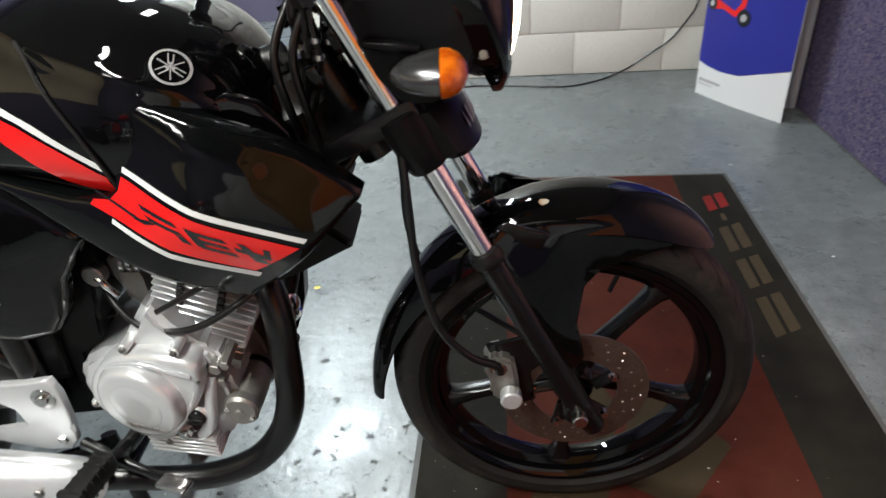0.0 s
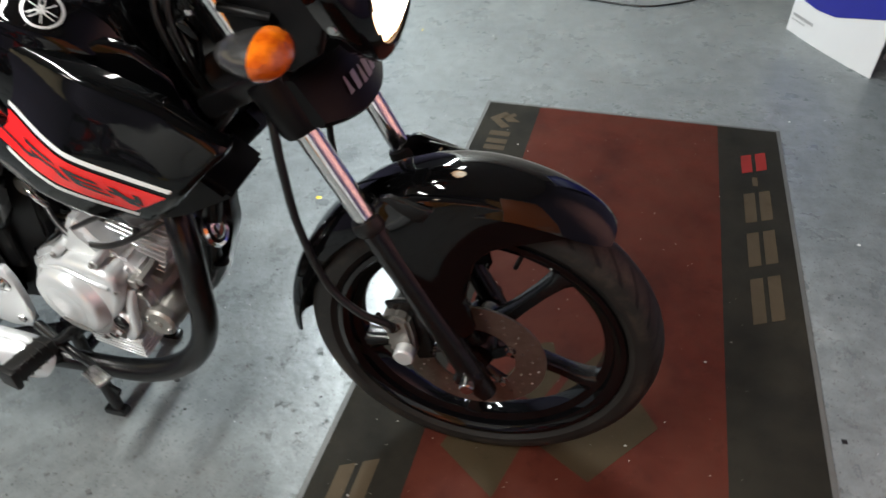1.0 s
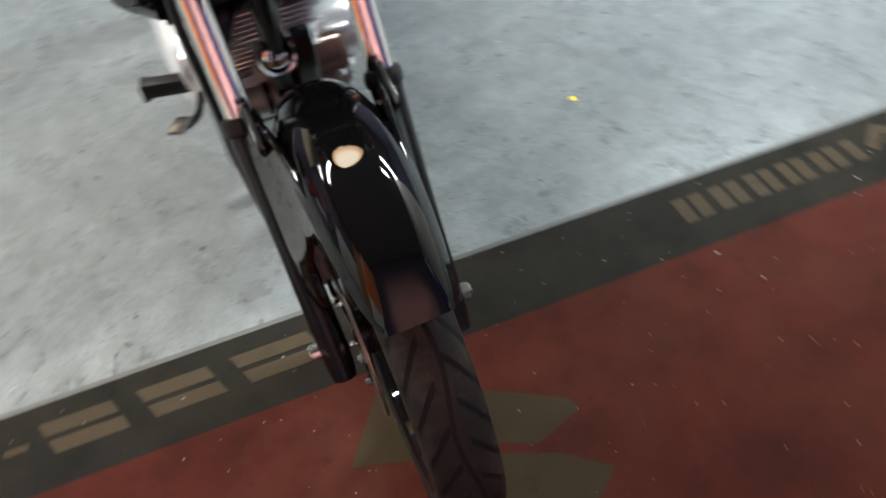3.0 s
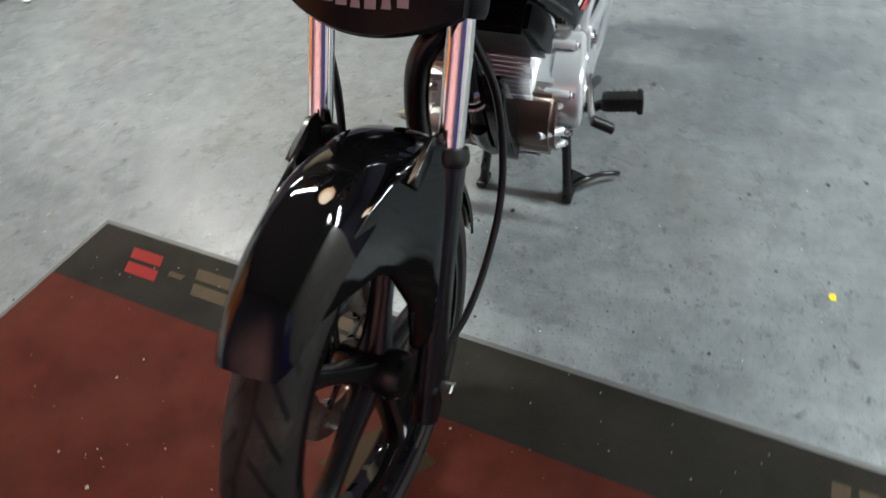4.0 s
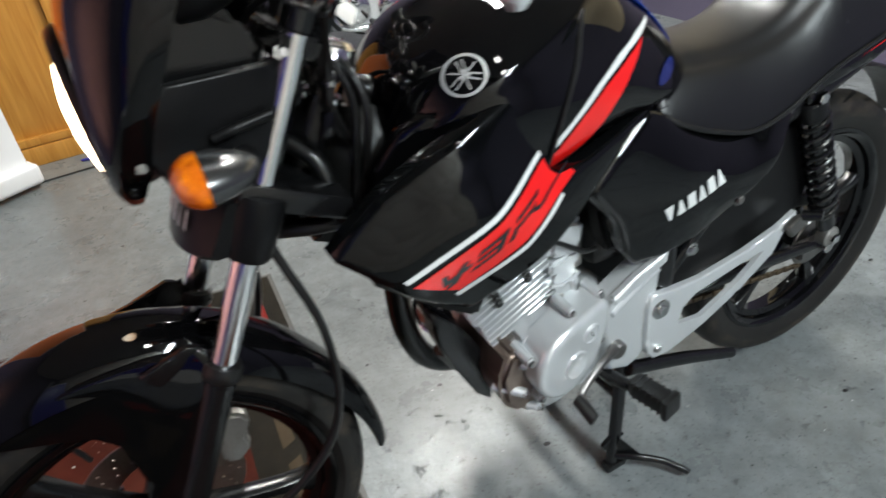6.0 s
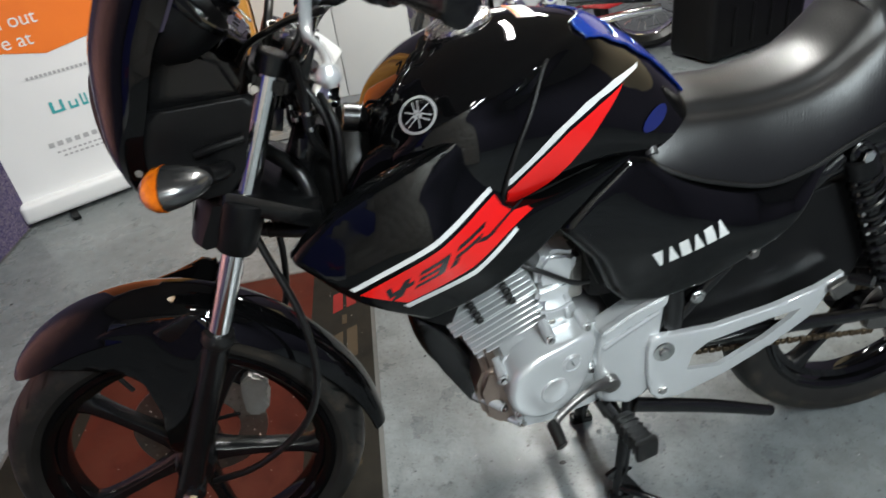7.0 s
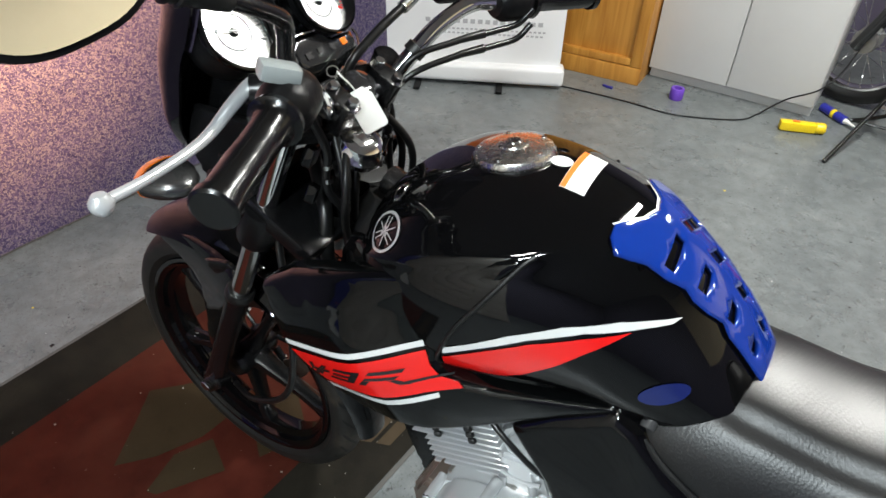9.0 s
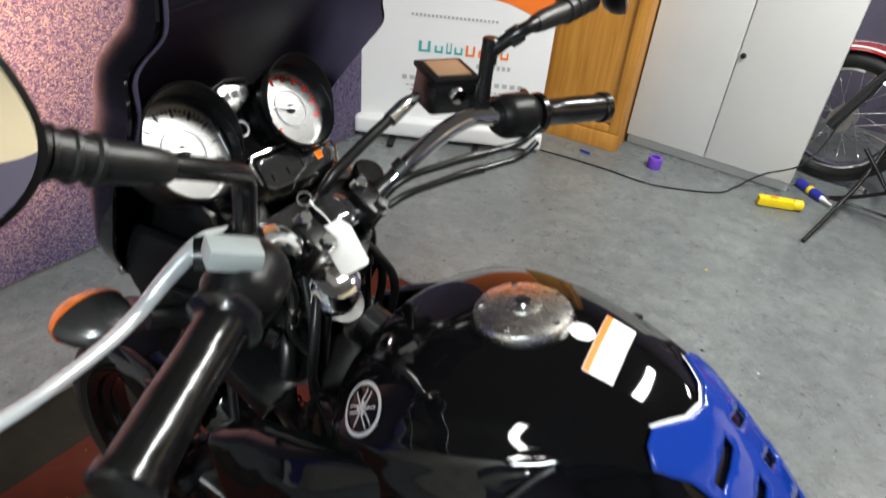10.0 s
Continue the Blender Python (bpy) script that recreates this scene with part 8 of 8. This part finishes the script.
part("body", rod(a, b, 0.02, 20), M["bannerb"], tubep)
part("band", rod(a.lerp(b, 0.45), a.lerp(b, 0.62), 0.0206, 20), M["yellow"], tubep)
part("nozzle", tube([b, b.lerp(a, -0.18), b.lerp(a, -0.4)], [0.014, 0.007, 0.004], 12), M["paper"], tubep)
solo("blue_pen", tube([(0.117, -2.383, 0.006), (0.101, -2.379, 0.006), (0.064, -2.374, 0.006)], [0.003, 0.006, 0.006], 10), M["bannerb"], "short blue plastic pen on the floor", "pen")
solo("floor_cable", tube([(0.649, -2.188, 0.004), (0.265, -2.255, 0.004), (-0.039, -2.274, 0.004), (-0.281, -2.273, 0.004), (-0.525, -2.387, 0.004), (-0.59, -2.497, 0.006), (-0.628, -2.548, 0.03), (-0.691, -2.55, 0.09), (-0.797, -2.551, 0.16), (-0.854, -2.624, 0.24), (-0.883, -2.784, 0.3)], 0.0038, 8), M["cable"], "black power cable lying along the cabinets", "cable")
solo("wall_cable", tube([(-0.75, 2.38, 0.004), (-0.3, 2.38, 0.004), (-0.1, 2.39, 0.004), (0.1, 2.35, 0.004), (0.312, 2.308, 0.004), (0.46, 2.36, 0.004), (0.57, 2.43, 0.008), (0.66, 2.476, 0.03), (0.752, 2.472, 0.095), (0.843, 2.468, 0.158), (0.914, 2.465, 0.248), (0.956, 2.463, 0.336), (0.985, 2.461, 0.55), (0.99, 2.461, 0.9)], 0.004, 8), M["cable"], "black cable running along the block wall and floor", "cable")


def build_stand():
    t = thing("folding_stand", -1.017, -2.426, 0, "black tubular folding stand on splayed legs", "stand")
    part("leg", tube([(-0.914, -2.202, 0.008), (-0.979, -2.37, 0.1), (-1.048, -2.565, 0.2), (-1.1, -2.706, 0.42)], 0.009, 10), M["satin"], t)
    part("leg", tube([(-0.936, -2.651, 0.008), (-1.059, -2.566, 0.1), (-1.206, -2.441, 0.25)], 0.009, 10), M["satin"], t)
    part("leg", tube([(-1.385, -2.434, 0.008), (-1.221, -2.505, 0.1), (-1.004, -2.593, 0.3)], 0.009, 10), M["satin"], t)
    part("cross_bar", tube([(-0.917, -2.629, 0.03), (-1.16, -2.616, 0.03), (-1.344, -2.557, 0.03)], 0.006, 8), M["satin"], t)
    part("pivot", rod((-1.047, -2.576, 0.14), (-1.071, -2.546, 0.14), 0.014, 12), M["bolt"], t)


build_stand()


# ---- the red motorcycle behind ----
def build_red_bike():
    fr, re = Vector((-0.895, -2.9, 0)), Vector((-2.215, -2.62, 0))
    d = (fr - re).normalized()
    left = Vector((-d.y, d.x, 0))
    T = Matrix(((d.x, left.x, 0, fr.x), (d.y, left.y, 0, fr.y), (0, 0, 1, 0), (0, 0, 0, 1)))
    t = thing("red_motorcycle", -1.56, -2.76, 0, "red and chrome motorcycle leaning on its side stand", "motorcycle")

    def lp(name, bm, mat, label="", parent=t):
        return part(name, moved(bm, T), M[mat], parent, label)

    for x, r, w in ((0.0, 0.3, 0.085), (-1.27, 0.3, 0.12)):
        h = w / 2
        prof = [(r - 0.075, -h * 0.6), (r - 0.05, -h), (r - 0.03, -h), (r - 0.008, -h * 0.65), (r, 0), (r - 0.008, h * 0.65), (r - 0.03, h), (r - 0.05, h), (r - 0.075, h * 0.6)]
        wh = lp("wheel", lathe(prof, (x, 0, r), (0, 1, 0), 64, closed=True), "rubber", "spoked wheel with black tyre")
        lp("rim", lathe([(r - 0.07, -0.03), (r - 0.08, -0.034), (r - 0.088, -0.02), (r - 0.088, 0.02), (r - 0.08, 0.034), (r - 0.07, 0.03)], (x, 0, r), (0, 1, 0), 64, closed=True), "chrome", parent=wh)
        lp("hub", lathe([(0, -0.06), (0.05, -0.06), (0.055, -0.04), (0.035, -0.03), (0.035, 0.03), (0.055, 0.04), (0.05, 0.06), (0, 0.06)], (x, 0, r), (0, 1, 0), 32), "cast", parent=wh)
        for k in range(28):
            a = 2 * math.pi * k / 28
            a2 = a + (0.5 if k % 2 else -0.5)
            s = 1 if k % 4 < 2 else -1
            lp("wire_spoke", rod((x + 0.05 * math.cos(a2), 0.04 * s, r + 0.05 * math.sin(a2)), (x + 0.215 * math.cos(a), 0.006 * s, r + 0.215 * math.sin(a)), 0.0018, 6), "chrome", parent=wh)
    for s in (1, -1):
        lp("fork_leg", tube([(0.02, 0.09 * s, 0.28), (-0.06, 0.09 * s, 0.47), (-0.07, 0.09 * s, 0.5), (-0.29, 0.09 * s, 0.98)], [0.024, 0.024, 0.018, 0.018], 16, curved=False), "smoke", "grey fork leg")
        lp("silencer", tube([(-0.62, 0.14 * s, 0.23), (-0.75, 0.16 * s, 0.215), (-0.85, 0.17 * s, 0.22), (-1.3, 0.18 * s, 0.26)], [0.018, 0.02, 0.022, 0.024], 20), "chrome", "long chrome silencer")
        lp("header_pipe", tube([(-0.5, 0.08 * s, 0.52), (-0.4, 0.12 * s, 0.48), (-0.37, 0.14 * s, 0.36), (-0.44, 0.14 * s, 0.24), (-0.65, 0.14 * s, 0.22)], 0.02, 14), "chrome", "chrome header pipe")
        sp = lp("shock_absorber", tube([(-1.05, 0.14 * s, 0.62), (-1.2, 0.14 * s, 0.35)], 0.028, 16, curved=False), "chrome")
        lp("side_panel", sheet([(-0.86, 0.36), (-0.9, 0.29), (-1.04, 0.27), (-1.15, 0.3), (-1.18, 0.4), (-1.16, 0.56), (-0.95, 0.62), (-0.84, 0.54)], lambda u, v: (u, s * 0.13, v), 0.04, 0.03, 0.012, outward=(0, s, 0)), "redbike", "red side panel")
        lp("swing_arm", tube([(-0.75, 0.12 * s, 0.34), (-1.27, 0.11 * s, 0.3)], 0.022, 12, curved=False), "satin")
        lp("footrest", tube([(-0.6, 0.12 * s, 0.25), (-0.6, 0.3 * s, 0.27)], 0.016, 12, curved=False), "rubber")
    fen = []
    for a in np.linspace(radians(25), radians(175), 24):
        fen.append([Vector((0.335 * math.cos(a) * f, y, 0.3 + 0.335 * math.sin(a) * f)) for y, f in ((-0.055, 0.93), (-0.045, 0.985), (0, 1.0), (0.045, 0.985), (0.055, 0.93), (0.045, 0.975), (0, 0.99), (-0.045, 0.975))])
    fd = lp("front_fender", loft(fen), "redbike", "red front mudguard with white edge")
    for s in (1, -1):
        lp("white_edge", tube([(0.325 * math.cos(a), 0.052 * s, 0.3 + 0.325 * math.sin(a)) for a in np.linspace(radians(30), radians(170), 16)], 0.005, 8), "white", parent=fd)
    fen = []
    for a in np.linspace(radians(10), radians(150), 24):
        fen.append([Vector((-1.27 - 0.34 * math.cos(a) * f, y, 0.3 + 0.34 * math.sin(a) * f)) for y, f in ((-0.075, 0.92), (-0.06, 0.985), (0, 1.0), (0.06, 0.985), (0.075, 0.92), (0.06, 0.975), (0, 0.99), (-0.06, 0.975))])
    lp("rear_fender", loft(fen), "redbike", "red rear mudguard")
    eng = lp("engine", plate([(-0.48, 0.24), (-0.42, 0.3), (-0.42, 0.4), (-0.5, 0.44), (-0.75, 0.44), (-0.82, 0.38), (-0.82, 0.26), (-0.75, 0.2), (-0.55, 0.19)], -0.15, 0.15, 0.015), "alloy", "chromed twin engine")
    for s in (1, -1):
        lp("engine_cover", lathe([(0, 0.03), (0.05, 0.03), (0.075, 0.02), (0.085, 0.0), (0.085, -0.03)], (-0.52, 0.15 * s, 0.33), (0, s, 0), 32), "chrome", "chrome engine cover", eng)
        lp("engine_cover", lathe([(0, 0.025), (0.04, 0.025), (0.06, 0.015), (0.066, 0.0), (0.066, -0.03)], (-0.7, 0.15 * s, 0.32), (0, s, 0), 32), "chrome", "chrome engine cover", eng)
        for q in ((-0.46, 0.41), (-0.6, 0.42), (-0.61, 0.25), (-0.79, 0.36), (-0.78, 0.27)):
            lp("cover_bolt", bolt((q[0], 0.152 * s, q[1]), (0, s, 0), 0.008, 0.01), "bolt", parent=eng)
    for k in range(9):
        lp("cooling_fin", box(0.17, 0.26, 0.006, pose(-0.56 + 0.004 * k, 0, 0.455 + 0.018 * k), 0.002, seg=1), "alloy", parent=eng)
    lp("cylinder_block", box(0.13, 0.22, 0.2, pose(-0.55, 0, 0.53), 0.01), "cast", parent=eng)
    tk = []
    for x, zt, w, zb in spread([(-0.36, 0.82, 0.06, 0.76), (-0.42, 0.9, 0.11, 0.72), (-0.55, 0.93, 0.135, 0.7), (-0.7, 0.9, 0.12, 0.7), (-0.8, 0.82, 0.08, 0.72), (-0.83, 0.77, 0.05, 0.73)], 24):
        tk.append([Vector((x, w * math.copysign(abs(math.cos(a)) ** 0.8, math.cos(a)), (zt + zb) / 2 + (zt - zb) / 2 * math.copysign(abs(math.sin(a)) ** 0.8, math.sin(a)))) for a in np.linspace(0, 2 * math.pi, 32, endpoint=False)])
    lp("fuel_tank", loft(tk), "redbike", "red teardrop fuel tank")
    st = []
    for x, zt, w, zb in spread([(-0.78, 0.78, 0.09, 0.7), (-0.95, 0.74, 0.15, 0.66), (-1.1, 0.78, 0.14, 0.68), (-1.25, 0.84, 0.12, 0.74), (-1.45, 0.83, 0.1, 0.76)], 24):
        st.append([Vector((x, w * math.copysign(abs(math.cos(a)) ** 0.6, math.cos(a)), (zt + zb) / 2 + (zt - zb) / 2 * math.copysign(abs(math.sin(a)) ** 0.6, math.sin(a)))) for a in np.linspace(0, 2 * math.pi, 32, endpoint=False)])
    lp("seat", loft(st), "plastic", "black stepped seat")
    lp("frame_tube", tube([(-0.3, 0, 0.85), (-0.36, 0, 0.6), (-0.42, 0, 0.3), (-0.55, 0, 0.17), (-0.85, 0, 0.17)], 0.018, 12), "satin")
    lp("crash_bar", tube([(-0.36, 0.02, 0.6), (-0.33, 0.2, 0.55), (-0.34, 0.27, 0.42), (-0.4, 0.2, 0.26), (-0.46, 0.03, 0.22)], 0.012, 12), "satin", "black engine crash bar")
    lp("side_stand", tube([(-0.62, 0.14, 0.22), (-0.64, 0.24, 0.12), (-0.7, 0.38, 0.012)], 0.011, 12), "steel", "steel side stand")
    lp("handlebar", tube([(-0.34, 0.38, 1.05), (-0.28, 0.25, 1.08), (-0.26, 0.1, 1.02), (-0.26, -0.1, 1.02), (-0.28, -0.25, 1.08), (-0.34, -0.38, 1.05)], 0.012, 12), "chrome")
    lp("headlamp", lathe([(0, 0.07), (0.06, 0.065), (0.085, 0.04), (0.09, 0.03), (0.08, -0.03), (0.04, -0.07), (0, -0.075)], (-0.12, 0, 0.86), (1, 0, 0), 32), "chrome", "round chrome headlamp")
    bd = lp("round_badge", lathe([(0, 0.004), (0.03, 0.004), (0.034, 0.0)], (-0.72, 0.185, 0.385), (0, 1, 0), 24), "white", "round white and blue badge")
    lp("badge_centre", lathe([(0, 0.006), (0.018, 0.006), (0.02, 0.003)], (-0.72, 0.185, 0.385), (0, 1, 0), 20), "bannerb", parent=bd)


build_red_bike()

# black pannier case standing on the floor
pc = thing("pannier_case", -2.54, -2.38, 0, "ribbed black plastic pannier case standing on the floor", "case")
pm = pose(-2.54, -2.38, 0, 0, 0, 16)
part("shell", box(0.68, 0.3, 0.4, pm @ pose(0, 0, 0.21), 0.045, seg=4), M["plastic"], pc)
part("lid", box(0.69, 0.31, 0.05, pm @ pose(0, 0, 0.415), 0.02, seg=3), M["plastic"], pc)
for k in range(4):
    part("rib", box(0.02, 0.315, 0.2, pm @ pose(-0.2 + 0.13 * k, 0, 0.17), 0.006), M["plastic"], pc)
part("latch", box(0.06, 0.02, 0.05, pm @ pose(0.05, 0.157, 0.38), 0.005), M["bolt"], pc, "metal latch")
part("handle", tube([pm @ Vector((-0.1, 0.0, 0.44)), pm @ Vector((-0.08, 0, 0.48)), pm @ Vector((0.08, 0, 0.48)), pm @ Vector((0.1, 0, 0.44))], 0.011, 12), M["rubber"], pc)

# scraps of paper on the floor
for x, y, r, mt, nm, lab in ((-1.91, -2.415, 0.03, "yellow", "paper_scrap", "crumpled yellow paper scrap on the floor"), (-1.945, -2.405, 0.02, "paper", "paper_scrap", "crumpled white paper scrap on the floor"), (-1.368, -2.33, 0.032, "paper", "paper_scrap", "flat white paper scrap on the floor")):
    random.seed(int(-1000 * x))
    pts = [(x + r * random.uniform(0.6, 1.3) * math.cos(a), y + 0.6 * r * random.uniform(0.6, 1.3) * math.sin(a)) for a in np.linspace(0, 2 * math.pi, 9, endpoint=False)]
    solo(nm, sheet(pts, lambda u, v: (u, v, 0.004 + 0.006 * (noise.noise((u * 60, v * 60, 0)) + 1)), 0.012, 0.001, outward=(0, 0, 1)), M[mt], lab, "paper scrap", "paper scraps")


# ---- grit on floor and mat ----
def build_grit(name, label, count, area, mat, seed, z, sizes):
    rnd = random.Random(seed)
    bm = bmesh.new()
    for _ in range(count):
        x, y = rnd.uniform(area[0], area[1]), rnd.uniform(area[2], area[3])
        r, a0 = rnd.uniform(*sizes), rnd.uniform(0, 6.28)
        if rnd.random() < 0.08:
            r *= 2.2
        n = rnd.choice((4, 5, 6))
        st = rnd.uniform(0.4, 1.0)
        base = [bm.verts.new((x + r * math.cos(a0 + 6.283 * k / n) * rnd.uniform(0.7, 1.2), y + st * r * math.sin(a0 + 6.283 * k / n) * rnd.uniform(0.7, 1.2), z)) for k in range(n)]
        top = bm.verts.new((x, y, z + min(0.0015, r * 0.45)))
        for k in range(n):
            bm.faces.new((base[k], base[(k + 1) % n], top))
    ob = solo(name, bm, mat, label, "grit", kind="stuff")
    return ob


build_grit("floor_grit", "pale crumbs and flakes scattered over the floor", 420, (-2.4, 1.0, -2.2, 2.1), M["paper"], 3, 0.0005, (0.0008, 0.0024))
build_grit("dark_grit", "dark chips scattered over the floor", 1500, (-2.4, 1.0, -2.2, 2.1), M["rubber"], 5, 0.0004, (0.0014, 0.0042))
build_grit("mat_grit", "pale crumbs scattered over the mat", 280, (-0.3, 0.55, -0.95, 1.2), M["crumb"], 9, 0.0045, (0.0007, 0.0022))
build_grit("yellow_flakes", "small yellow paint flakes on the floor", 9, (-2.0, 0.9, -2.0, 2.1), M["yellow"], 12, 0.0005, (0.004, 0.007))

# ---- blocks of the white wall ----
BW, BH, JOINT = 0.44, 0.215, 0.006


def block_mesh(w):
    return finish(box(w - JOINT, 0.012, BH - JOINT, Matrix.Identity(4), 0.004), "block", M["wall"])


whole, half = block_mesh(BW), block_mesh(BW / 2)
run = BLOCK_WALL[1] - BLOCK_WALL[0]
along, length = run.normalized(), run.length
for row in range(12):
    z = BH * (row + 0.5)
    if z + BH / 2 > CEILING:
        break
    x, k = 0.01, 0
    while x < length - 0.05:
        w = BW / 2 if (k == 0 and row % 2) or x + BW > length else BW
        ob = new("block", whole if w == BW else half)
        ob.parent = north
        ob.location = BLOCK_WALL[0] + along * (x + w / 2) + Vector((-along.y, along.x, 0)) * 0.0045 + Vector((0, 0, z))
        ob.rotation_euler.z = math.atan2(along.y, along.x)
        x += w
        k += 1
